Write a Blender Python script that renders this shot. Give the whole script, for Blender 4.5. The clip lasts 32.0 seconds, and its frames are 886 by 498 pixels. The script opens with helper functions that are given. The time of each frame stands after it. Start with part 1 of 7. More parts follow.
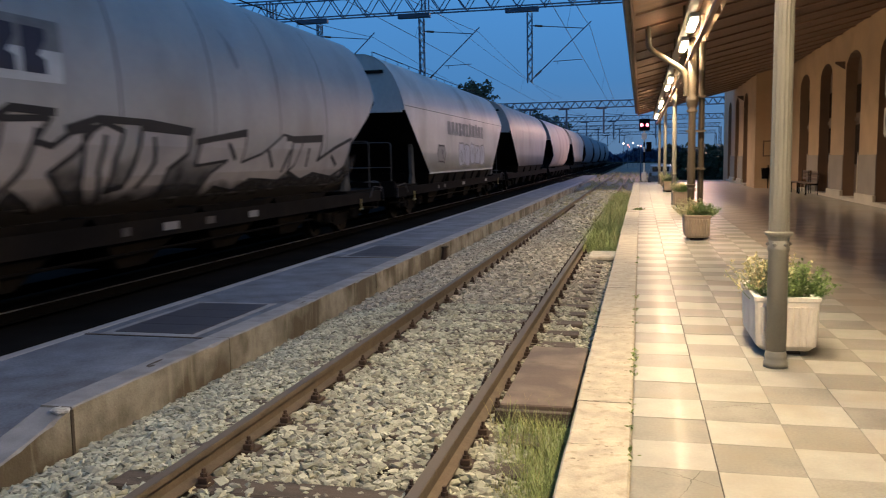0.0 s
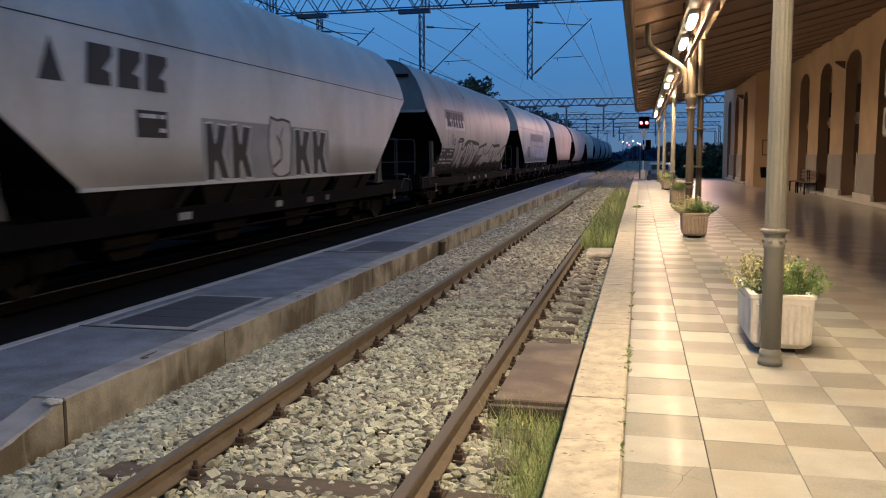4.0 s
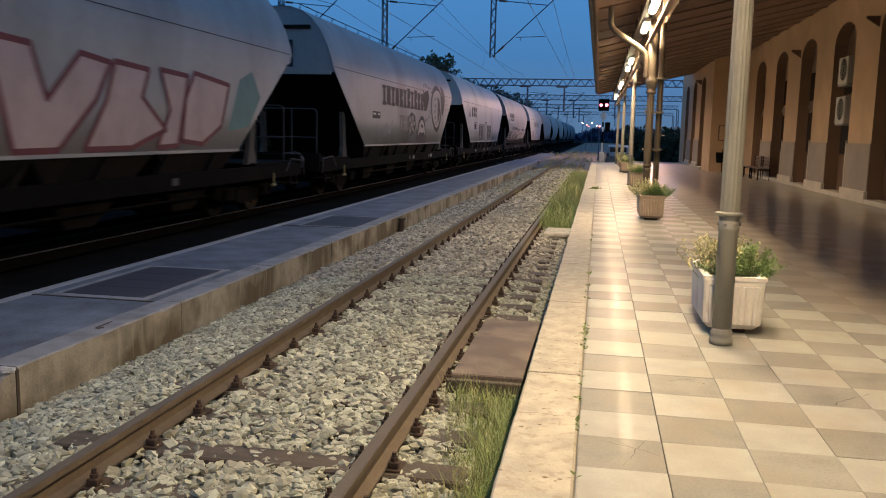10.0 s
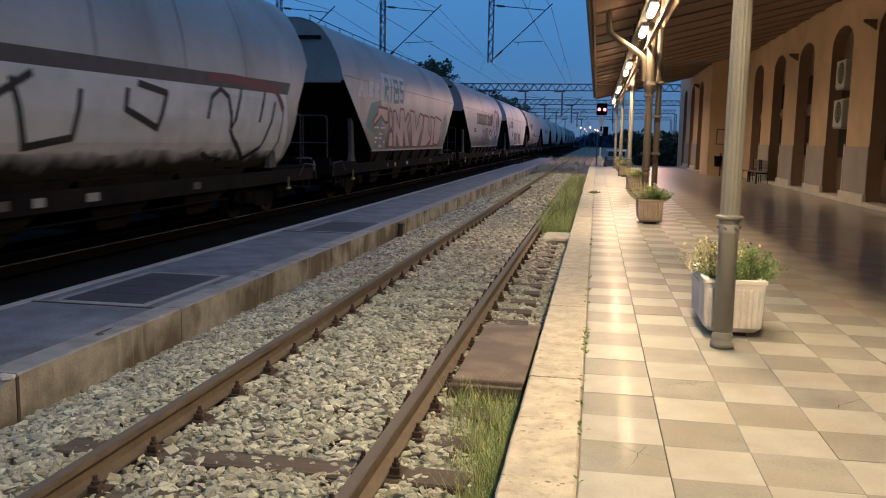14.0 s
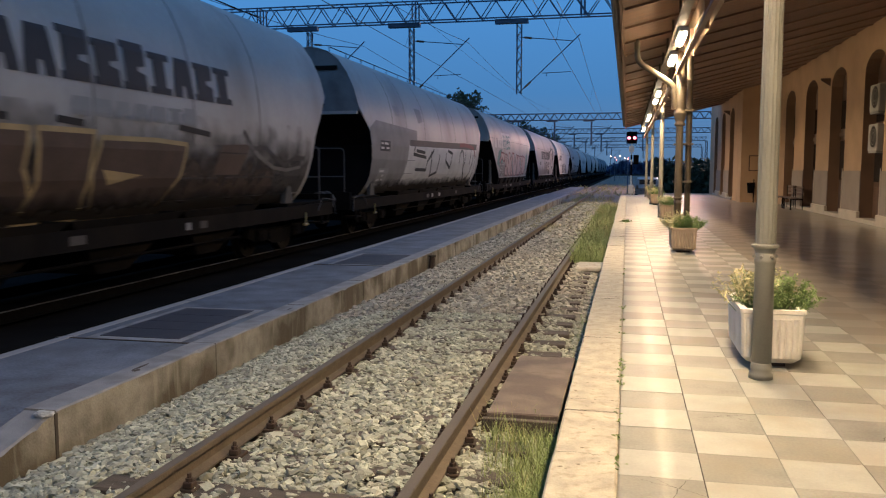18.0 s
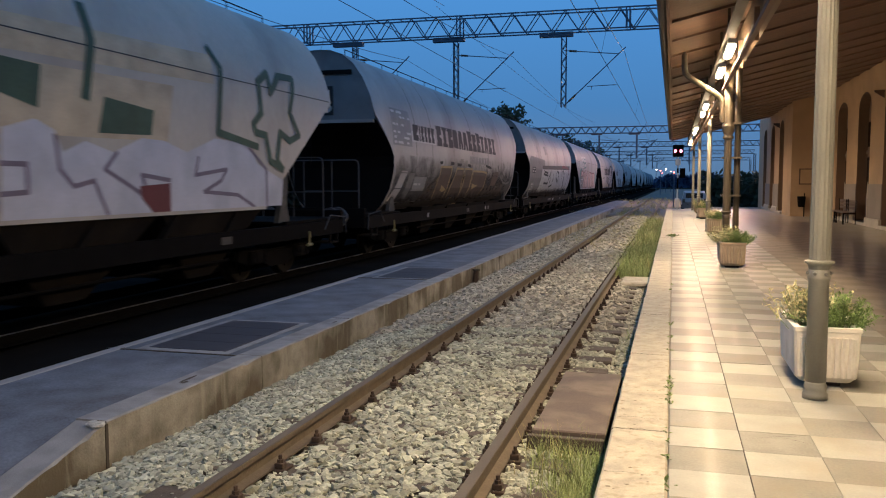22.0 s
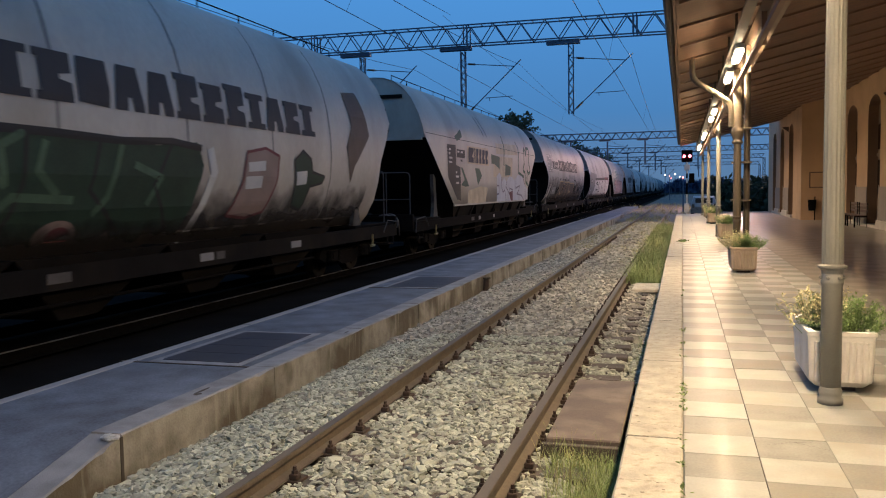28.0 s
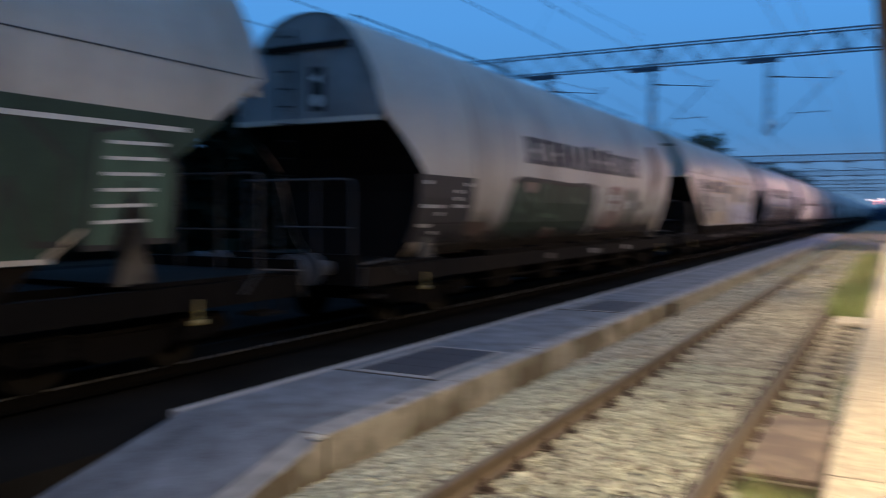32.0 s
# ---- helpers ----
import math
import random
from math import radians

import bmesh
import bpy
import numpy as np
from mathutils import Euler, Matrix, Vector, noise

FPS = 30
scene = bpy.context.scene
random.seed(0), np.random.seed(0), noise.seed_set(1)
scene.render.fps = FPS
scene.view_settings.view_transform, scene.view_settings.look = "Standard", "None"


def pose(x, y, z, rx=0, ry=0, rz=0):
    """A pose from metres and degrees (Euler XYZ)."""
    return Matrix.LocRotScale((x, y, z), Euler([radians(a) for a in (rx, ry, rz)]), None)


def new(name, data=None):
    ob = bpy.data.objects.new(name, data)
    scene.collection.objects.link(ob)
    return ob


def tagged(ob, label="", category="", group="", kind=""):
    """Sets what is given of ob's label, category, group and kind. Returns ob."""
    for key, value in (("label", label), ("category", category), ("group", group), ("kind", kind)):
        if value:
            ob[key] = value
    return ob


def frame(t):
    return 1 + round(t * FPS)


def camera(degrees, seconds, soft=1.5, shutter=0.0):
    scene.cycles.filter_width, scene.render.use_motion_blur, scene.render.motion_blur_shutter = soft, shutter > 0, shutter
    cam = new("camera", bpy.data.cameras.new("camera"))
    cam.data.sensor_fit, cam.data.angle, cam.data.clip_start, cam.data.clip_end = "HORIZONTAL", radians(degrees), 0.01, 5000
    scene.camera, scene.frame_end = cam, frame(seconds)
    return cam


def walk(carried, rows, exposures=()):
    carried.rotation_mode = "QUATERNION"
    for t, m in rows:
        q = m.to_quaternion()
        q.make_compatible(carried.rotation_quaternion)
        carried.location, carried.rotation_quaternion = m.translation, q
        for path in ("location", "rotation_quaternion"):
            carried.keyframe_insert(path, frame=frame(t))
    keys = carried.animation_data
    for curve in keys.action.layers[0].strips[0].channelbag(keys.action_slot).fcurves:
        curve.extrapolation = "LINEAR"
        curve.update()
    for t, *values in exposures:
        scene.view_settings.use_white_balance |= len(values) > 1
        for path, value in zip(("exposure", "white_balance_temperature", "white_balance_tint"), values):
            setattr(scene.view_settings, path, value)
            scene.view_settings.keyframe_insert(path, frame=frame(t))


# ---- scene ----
cam = camera(55.98, 32.0, soft=1.1, shutter=0.7)
PATH = [
    (0, pose(1.173, 0.018, 1.568, 83.92, 0.92, 13.25)),
    (0.5, pose(1.165, 0.024, 1.563, 84.05, 0.94, 14.10)),
    (1, pose(1.179, 0.027, 1.560, 84.01, 0.59, 14.20)),
    (1.5, pose(1.185, 0.025, 1.558, 84.01, 0.38, 14.01)),
    (2, pose(1.182, 0.021, 1.558, 83.97, 0.32, 13.88)),
    (2.5, pose(1.184, 0.027, 1.557, 83.97, 0.29, 13.73)),
    (3, pose(1.188, 0.030, 1.557, 83.90, 0.27, 13.62)),
    (3.5, pose(1.195, 0.040, 1.551, 83.79, 0.35, 13.37)),
    (5.5, pose(1.196, 0.035, 1.549, 83.36, 0.32, 13.01)),
    (6, pose(1.174, 0.029, 1.545, 83.21, 0.21, 12.91)),
    (6.5, pose(1.161, 0.010, 1.539, 82.74, -0.03, 12.66)),
    (7, pose(1.132, 0.005, 1.521, 82.26, -0.52, 12.32)),
    (7.5, pose(1.127, 0.000, 1.523, 82.04, -0.90, 11.81)),
    (8, pose(1.133, 0.001, 1.524, 81.95, -1.28, 11.39)),
    (8.5, pose(1.139, 0.000, 1.525, 81.95, -1.54, 11.01)),
    (9, pose(1.157, 0.002, 1.529, 81.97, -1.57, 10.63)),
    (9.5, pose(1.170, 0.002, 1.536, 82.06, -1.36, 10.59)),
    (10, pose(1.177, -0.004, 1.541, 82.14, -1.24, 10.50)),
    (10.5, pose(1.170, -0.011, 1.538, 82.27, -1.22, 10.49)),
    (11, pose(1.166, -0.004, 1.536, 82.37, -1.19, 10.43)),
    (11.5, pose(1.165, -0.006, 1.532, 82.36, -1.17, 10.36)),
    (12, pose(1.165, -0.006, 1.533, 82.37, -1.12, 10.38)),
    (12.5, pose(1.173, 0.002, 1.533, 82.39, -1.03, 10.32)),
    (13, pose(1.169, -0.005, 1.539, 82.46, -0.90, 10.34)),
    (13.5, pose(1.164, -0.002, 1.538, 82.48, -0.96, 10.33)),
    (15.5, pose(1.170, -0.012, 1.543, 82.73, -0.65, 10.81)),
    (16, pose(1.175, -0.004, 1.556, 83.06, -0.35, 11.06)),
    (16.5, pose(1.170, -0.017, 1.570, 83.62, -0.24, 11.28)),
    (17, pose(1.172, -0.023, 1.569, 83.93, -0.10, 11.69)),
    (17.5, pose(1.165, -0.020, 1.565, 84.19, -0.01, 12.03)),
    (18, pose(1.156, -0.002, 1.555, 84.58, 0.01, 12.41)),
    (18.5, pose(1.137, 0.000, 1.563, 84.85, -0.03, 13.25)),
    (19, pose(1.130, 0.006, 1.562, 85.07, -0.11, 13.81)),
    (19.5, pose(1.128, 0.007, 1.566, 85.27, -0.08, 14.22)),
    (20, pose(1.128, 0.009, 1.566, 85.43, -0.03, 14.85)),
    (20.5, pose(1.139, 0.009, 1.562, 85.45, 0.05, 15.28)),
    (21, pose(1.139, 0.009, 1.560, 85.47, -0.01, 15.26)),
    (21.5, pose(1.136, 0.009, 1.563, 85.51, 0.04, 15.40)),
    (22, pose(1.136, 0.012, 1.564, 85.50, 0.04, 15.39)),
    (22.5, pose(1.132, 0.002, 1.566, 85.51, 0.00, 15.44)),
    (23, pose(1.135, 0.000, 1.565, 85.52, 0.04, 15.44)),
    (23.5, pose(1.140, -0.002, 1.565, 85.54, -0.02, 15.39)),
    (24, pose(1.145, -0.008, 1.568, 85.57, 0.01, 15.46)),
    (24.5, pose(1.150, -0.012, 1.567, 85.58, -0.05, 15.44)),
    (25, pose(1.150, -0.003, 1.566, 85.54, 0.22, 15.48)),
    (25.5, pose(1.141, 0.001, 1.568, 85.55, 0.59, 15.83)),
    (27.5, pose(1.134, 0.005, 1.572, 85.98, 1.02, 16.15)),
    (28, pose(1.126, -0.001, 1.572, 86.08, 0.85, 15.98)),
    (28.5, pose(1.128, -0.002, 1.575, 86.20, 0.74, 15.95)),
    (29, pose(1.132, -0.012, 1.577, 86.42, 0.59, 15.82)),
    (29.5, pose(1.153, -0.090, 1.585, 86.70, 0.58, 15.57)),
    (30, pose(1.138, -0.187, 1.587, 86.84, 0.53, 15.58)),
    (30.5, pose(1.135, -0.230, 1.587, 86.76, 0.31, 15.61)),
    (31, pose(1.133, -0.233, 1.588, 86.61, 0.33, 15.41)),
    (31.5, pose(1.123, -0.225, 1.591, 86.75, 0.37, 16.08)),
    (31.6, pose(1.121, -0.226, 1.593, 86.86, 0.30, 17.55)),
    (31.7, pose(1.118, -0.228, 1.596, 87.02, 0.18, 19.45)),
    (31.8, pose(1.115, -0.231, 1.599, 87.18, 0.05, 21.75)),
    (31.9, pose(1.112, -0.234, 1.602, 87.35, -0.08, 24.85)),
    (32, pose(1.108, -0.237, 1.606, 87.53, -0.21, 28.35)),
]
walk(cam, PATH, [(0.0, 0.12), (3.5, 0.10), (6.0, 0.0), (13.5, 0.0), (18.0, 0.10), (31.1, 0.12), (31.6, 0.20), (32.0, 0.30)])

# ---------------------------------------------------------------- light
world = bpy.data.worlds.new("dusk_sky")
scene.world = world
world.use_nodes = True
wn, wl = world.node_tree.nodes, world.node_tree.links
wn.clear()
w_out = wn.new("ShaderNodeOutputWorld")
w_bg = wn.new("ShaderNodeBackground")
w_ramp = wn.new("ShaderNodeValToRGB")
w_sep = wn.new("ShaderNodeSeparateXYZ")
w_tc = wn.new("ShaderNodeTexCoord")
wl.new(w_tc.outputs["Generated"], w_sep.inputs[0])
wl.new(w_sep.outputs["Z"], w_ramp.inputs[0])
wl.new(w_ramp.outputs[0], w_bg.inputs[0])
wl.new(w_bg.outputs[0], w_out.inputs[0])
els = w_ramp.color_ramp.elements
els[0].position, els[0].color = 0.0, (0.060, 0.115, 0.200, 1)
els[1].position, els[1].color = 1.0, (0.105, 0.205, 0.395, 1)
for p, c in ((0.03, (0.062, 0.127, 0.235, 1)), (0.09, (0.042, 0.135, 0.300, 1)), (0.22, (0.046, 0.172, 0.405, 1)), (0.48, (0.060, 0.190, 0.430, 1))):
    e = els.new(p)
    e.color = c
w_bg.inputs[1].default_value = 1.55


# ---------------------------------------------------------------- materials
def mat(name, col, rough=0.7, metal=0.0, coat=0.0, var=0.25, scale=3.0, bump=0.15, fine=60.0, stain=None, stain_amt=0.0, stain_scale=1.2, rnd=0.0, island=0.0, spec=0.5, stretch=(1, 1, 1), own=False, lo=0.48, hi=0.72, coat_rough=0.10, drip=None, drip_amt=0.0):
    """A surface with coarse and fine variation, stains of another colour and a fine relief."""
    m = bpy.data.materials.new(name)
    m.use_nodes = True
    n, l = m.node_tree.nodes, m.node_tree.links
    b = n["Principled BSDF"]
    b.inputs["Roughness"].default_value = rough
    b.inputs["Metallic"].default_value = metal
    b.inputs["Specular IOR Level"].default_value = spec
    b.inputs["Coat Weight"].default_value, b.inputs["Coat Roughness"].default_value = coat, coat_rough
    tc = n.new("ShaderNodeTexCoord")
    mp = n.new("ShaderNodeMapping")
    mp.inputs["Scale"].default_value = stretch
    if own:
        info = n.new("ShaderNodeObjectInfo")
        sh = n.new("ShaderNodeVectorMath")
        sh.operation = "MULTIPLY_ADD"
        sh.inputs[1].default_value = (0, 60, 0)
        l.new(info.outputs["Random"], sh.inputs[0])
        l.new(tc.outputs["Object"], sh.inputs[2])
        l.new(sh.outputs[0], mp.inputs[0])
    else:
        geo = n.new("ShaderNodeNewGeometry")
        l.new(geo.outputs["Position"], mp.inputs[0])
    big = n.new("ShaderNodeTexNoise")
    big.inputs["Scale"].default_value, big.inputs["Detail"].default_value = scale, 6
    small = n.new("ShaderNodeTexNoise")
    small.inputs["Scale"].default_value, small.inputs["Detail"].default_value = fine, 3
    l.new(mp.outputs[0], big.inputs[0])
    l.new(mp.outputs[0], small.inputs[0])
    add = n.new("ShaderNodeMath")
    add.operation = "MULTIPLY_ADD"
    l.new(small.outputs[0], add.inputs[0])
    add.inputs[1].default_value = 0.45
    l.new(big.outputs[0], add.inputs[2])
    rg = n.new("ShaderNodeMapRange")
    rg.inputs[1].default_value, rg.inputs[2].default_value = 0.45, 1.0
    rg.inputs[3].default_value, rg.inputs[4].default_value = 1 - var, 1 + var
    l.new(add.outputs[0], rg.inputs[0])
    last = rg.outputs[0]
    if rnd or island:
        src = n.new("ShaderNodeObjectInfo") if rnd else n.new("ShaderNodeNewGeometry")
        r2 = n.new("ShaderNodeMapRange")
        a = rnd or island
        r2.inputs[3].default_value, r2.inputs[4].default_value = 1 - a, 1 + a
        l.new(src.outputs["Random" if rnd else "Random Per Island"], r2.inputs[0])
        mu = n.new("ShaderNodeMath")
        mu.operation = "MULTIPLY"
        l.new(last, mu.inputs[0])
        l.new(r2.outputs[0], mu.inputs[1])
        last = mu.outputs[0]
    sc = n.new("ShaderNodeVectorMath")
    sc.operation = "SCALE"
    sc.inputs[0].default_value = col[:3]
    l.new(last, sc.inputs["Scale"])
    colour = sc.outputs[0]
    if stain:
        st = n.new("ShaderNodeTexNoise")
        st.inputs["Scale"].default_value, st.inputs["Detail"].default_value = stain_scale, 8
        l.new(mp.outputs[0], st.inputs[0])
        sr = n.new("ShaderNodeMapRange")
        sr.inputs[1].default_value, sr.inputs[2].default_value = lo, hi
        sr.inputs[4].default_value = stain_amt
        l.new(st.outputs[0], sr.inputs[0])
        mx = n.new("ShaderNodeMix")
        mx.data_type = "RGBA"
        l.new(sr.outputs[0], mx.inputs[0])
        l.new(colour, mx.inputs[6])
        mx.inputs[7].default_value = (*stain, 1)
        colour = mx.outputs[2]
    if drip:
        # runs of lime or rust drawn out downwards
        dm = n.new("ShaderNodeMapping")
        dm.inputs["Scale"].default_value = (1, 5.0, 0.55)
        l.new(mp.outputs[0], dm.inputs[0])
        dn = n.new("ShaderNodeTexNoise")
        dn.inputs["Scale"].default_value, dn.inputs["Detail"].default_value = 2.2, 5
        l.new(dm.outputs[0], dn.inputs[0])
        dr = n.new("ShaderNodeMapRange")
        dr.inputs[1].default_value, dr.inputs[2].default_value, dr.inputs[4].default_value = 0.56, 0.72, drip_amt
        l.new(dn.outputs[0], dr.inputs[0])
        dx = n.new("ShaderNodeMix")
        dx.data_type = "RGBA"
        l.new(dr.outputs[0], dx.inputs[0])
        l.new(colour, dx.inputs[6])
        dx.inputs[7].default_value = (*drip, 1)
        colour = dx.outputs[2]
    l.new(colour, b.inputs["Base Color"])
    if bump:
        bp = n.new("ShaderNodeBump")
        bp.inputs["Strength"].default_value, bp.inputs["Distance"].default_value = bump, 0.01
        l.new(add.outputs[0], bp.inputs["Height"])
        l.new(bp.outputs[0], b.inputs["Normal"])
    rr = n.new("ShaderNodeMapRange")
    rr.inputs[3].default_value, rr.inputs[4].default_value = max(0.03, rough - 0.1), min(1, rough + 0.1)
    l.new(big.outputs[0], rr.inputs[0])
    l.new(rr.outputs[0], b.inputs["Roughness"])
    return m


def glow(name, col, strength):
    m = bpy.data.materials.new(name)
    m.use_nodes = True
    b = m.node_tree.nodes["Principled BSDF"]
    b.inputs["Base Color"].default_value = (0.8, 0.8, 0.8, 1)
    b.inputs["Emission Color"].default_value = (*col, 1)
    b.inputs["Emission Strength"].default_value = strength
    return m


M_TILE_W = mat("white_marble", (0.322, 0.321, 0.288), 0.42, spec=0.04, coat=0.026, coat_rough=0.13, var=0.13, scale=4.5, bump=0.03, stain=(0.27, 0.225, 0.155), stain_amt=0.62, stain_scale=1.3, lo=0.50, hi=0.72, rnd=0.07)
M_TILE_G = mat("grey_marble", (0.224, 0.222, 0.197), 0.42, spec=0.04, coat=0.026, coat_rough=0.13, var=0.26, scale=3.2, bump=0.03, stain=(0.19, 0.165, 0.12), stain_amt=0.62, stain_scale=1.6, lo=0.47, hi=0.70, rnd=0.09)
M_TILE_WI = mat("white_marble_far", (0.322, 0.321, 0.288), 0.42, spec=0.04, coat=0.026, coat_rough=0.13, var=0.13, scale=4.5, bump=0.03, stain=(0.27, 0.225, 0.155), stain_amt=0.62, stain_scale=1.3, lo=0.50, hi=0.72, island=0.07)
M_TILE_GI = mat("grey_marble_far", (0.224, 0.222, 0.197), 0.42, spec=0.04, coat=0.026, coat_rough=0.13, var=0.26, scale=3.2, bump=0.03, stain=(0.19, 0.165, 0.12), stain_amt=0.62, stain_scale=1.6, lo=0.47, hi=0.70, island=0.09)
M_CRACK = mat("crack_dirt", (0.05, 0.04, 0.03), 0.95, bump=0)
M_PIT = mat("dirty_pit", (0.17, 0.14, 0.095), 0.95, bump=0)
M_GROUT = mat("grout", (0.27, 0.24, 0.19), 0.9)
M_TILE_WP = mat("polished_white_marble", (0.33, 0.30, 0.255), 0.45, spec=0.3, coat=0.55, var=0.10, scale=2.5, bump=0.02, stain=(0.28, 0.21, 0.14), stain_amt=0.5, stain_scale=1.1, island=0.05)
M_TILE_GP = mat("polished_grey_marble", (0.27, 0.243, 0.205), 0.45, spec=0.3, coat=0.55, var=0.12, scale=2.2, bump=0.02, stain=(0.25, 0.19, 0.13), stain_amt=0.5, stain_scale=1.1, island=0.05)
M_EDGE = mat("edge_stone", (0.372, 0.345, 0.272), 0.75, var=0.3, scale=6, fine=110, bump=0.5, stain=(0.25, 0.215, 0.15), stain_amt=0.65, stain_scale=15, lo=0.54, hi=0.66, rnd=0.06)
# near-black base with paler random blotches
M_CONC = mat("blotched_dark_concrete", (0.05, 0.044, 0.035), 1.0, spec=0.03, var=0.25, scale=1.5, bump=0.5, stain=(0.10, 0.085, 0.06), stain_amt=0.75, stain_scale=1.3, stretch=(1, 1, 0.35))
M_CONC2 = mat("weathered_kerb_concrete", (0.255, 0.24, 0.205), 0.92, var=0.35, scale=5.0, bump=0.8, stain=(0.075, 0.06, 0.038), stain_amt=0.9, stain_scale=1.1, lo=0.44, hi=0.58, drip=(0.30, 0.285, 0.235), drip_amt=0.6)
M_ASPH = mat("island_asphalt", (0.106, 0.124, 0.158), 0.9, var=0.5, scale=2.4, fine=38, bump=0.7, stain=(0.075, 0.078, 0.09), stain_amt=0.6, stain_scale=0.9)
M_KERB = mat("island_kerb", (0.25, 0.25, 0.26), 0.85, var=0.12, scale=2.0, fine=120, bump=0.3, stain=(0.2, 0.19, 0.17), stain_amt=0.4, rnd=0.06)
M_KERBTOP = mat("kerb_top_concrete", (0.225, 0.228, 0.24), 0.9, var=0.25, scale=4, fine=120, bump=0.4, stain=(0.09, 0.085, 0.08), stain_amt=0.5, stain_scale=3)
M_CHIP = mat("broken_concrete", (0.38, 0.37, 0.34), 0.9, var=0.3, scale=30, bump=0.6)
M_GRATE = mat("dark_paving", (0.030, 0.030, 0.040), 0.7, var=0.2, scale=4, bump=0.2)
M_GROUND = mat("dirt_ground", (0.030, 0.028, 0.024), 1.0, spec=0.0, var=0.35, scale=0.4, bump=0.5)
M_YARD = mat("yard_gravel", (0.22, 0.19, 0.165), 1.0, spec=0.0, var=0.4, scale=0.7, fine=12, bump=0.5)
# the shade under the train is put into this near-black gravel colour
M_DARKGROUND = mat("train_shade_ballast_bed", (0.012, 0.0115, 0.011), 1.0, spec=0.0, var=0.35, scale=0.8, bump=0.6)
M_STONE = mat("ballast_stone", (0.328, 0.338, 0.266), 0.9, var=0.3, scale=5, bump=0.35, island=0.38, stain=(0.23, 0.20, 0.145), stain_amt=0.3, stain_scale=0.9)
M_STONE_OLD = mat("dusty_ballast_stone", (0.335, 0.318, 0.255), 0.9, var=0.3, scale=5, bump=0.35, island=0.38, stain=(0.24, 0.20, 0.15), stain_amt=0.45, stain_scale=0.7)
M_BALLAST_BED = mat("ballast_bed", (0.12, 0.115, 0.095), 0.95, var=0.5, scale=14, fine=40, bump=1.0)
M_RAILTOP = mat("worn_rail_steel", (0.088, 0.074, 0.060), 0.75, 0.1, var=0.2, scale=2, bump=0.05)
M_RUST = mat("rusted_steel", (0.100, 0.079, 0.058), 0.85, 0.1, var=0.3, scale=6, bump=0.4)
M_RUSTDARK = mat("dark_rust", (0.045, 0.028, 0.019), 0.9, 0.0, var=0.35, scale=9, bump=0.4)
M_WOOD = mat("old_sleeper_wood", (0.075, 0.060, 0.047), 0.9, var=0.4, scale=4, bump=0.6, stretch=(0.3, 3, 3), rnd=0.2)
M_PLATE = mat("rust_brown_cover", (0.105, 0.080, 0.062), 0.75, 0.1, var=0.25, scale=3, bump=0.3, stain=(0.24, 0.19, 0.15), stain_amt=0.55, stain_scale=2.5, lo=0.45, hi=0.65)
M_POLE = mat("olive_grey_paint", (0.205, 0.20, 0.172), 0.5, var=0.12, scale=3, bump=0.12)
M_POLE2 = mat("beige_paint", (0.090, 0.070, 0.047), 0.5, var=0.12, scale=3, bump=0.12)
M_CEIL = mat("brown_boards", (0.205, 0.120, 0.079), 0.7, var=0.25, scale=2, bump=0.25, stretch=(0.4, 3, 1))
M_GIRDER = mat("tan_beam_paint", (0.27, 0.19, 0.13), 0.7, var=0.15, scale=2, bump=0.2)
M_CEILTRIM = mat("brown_beams", (0.215, 0.128, 0.086), 0.6, var=0.2, scale=2, bump=0.2)
M_WALL = mat("ochre_plaster", (0.43, 0.285, 0.17), 0.85, var=0.12, scale=0.9, bump=0.25, stain=(0.3, 0.2, 0.1), stain_amt=0.35)
M_DADO = mat("grey_dado_plaster", (0.255, 0.21, 0.175), 0.85, var=0.15, scale=1.2, bump=0.3)
M_PLINTH = mat("pale_plinth_stone", (0.46, 0.40, 0.32), 0.75, var=0.12, scale=2, bump=0.25)
M_REVEAL = mat("brown_painted_reveal", (0.17, 0.10, 0.060), 0.8, var=0.15, scale=1.5, bump=0.2)
M_DOOR = mat("dark_brown_wood", (0.105, 0.060, 0.036), 0.55, var=0.25, scale=3, bump=0.2, stretch=(1, 1, 0.3))
M_DARK = mat("recess_shade", (0.03, 0.022, 0.016), 0.8)
M_PLANTER = mat("white_concrete_planter", (0.70, 0.67, 0.61), 0.75, var=0.1, scale=5, bump=0.2, stain=(0.35, 0.3, 0.22), stain_amt=0.4, stain_scale=4)
M_PLANTER2 = mat("tan_concrete_planter", (0.40, 0.315, 0.235), 0.8, var=0.15, scale=5, bump=0.25, stain=(0.27, 0.2, 0.14), stain_amt=0.5, stain_scale=4)
M_SOIL = mat("soil", (0.05, 0.035, 0.022), 0.95, bump=0.8)
M_LEAF = mat("leaf_green", (0.165, 0.25, 0.085), 0.6, var=0.3, scale=20, bump=0.0, island=0.4)
M_LEAF2 = mat("leaf_yellow", (0.48, 0.45, 0.26), 0.6, var=0.3, scale=20, bump=0.0, island=0.35)
M_GRASS = mat("grass_blade", (0.26, 0.32, 0.12), 0.7, var=0.3, scale=8, bump=0.0, island=0.45)
M_WEED = mat("weed_leaf", (0.17, 0.23, 0.075), 0.7, var=0.3, scale=15, bump=0.0, island=0.4)
M_GRASSDRY = mat("dry_grass_blade", (0.34, 0.31, 0.14), 0.7, var=0.3, scale=8, bump=0.0, island=0.4)
# blue of sky light and haze is mixed into this steel colour
M_LATT = mat("gantry_steel", (0.085, 0.115, 0.16), 0.55, 0.5, var=0.15, bump=0.1)
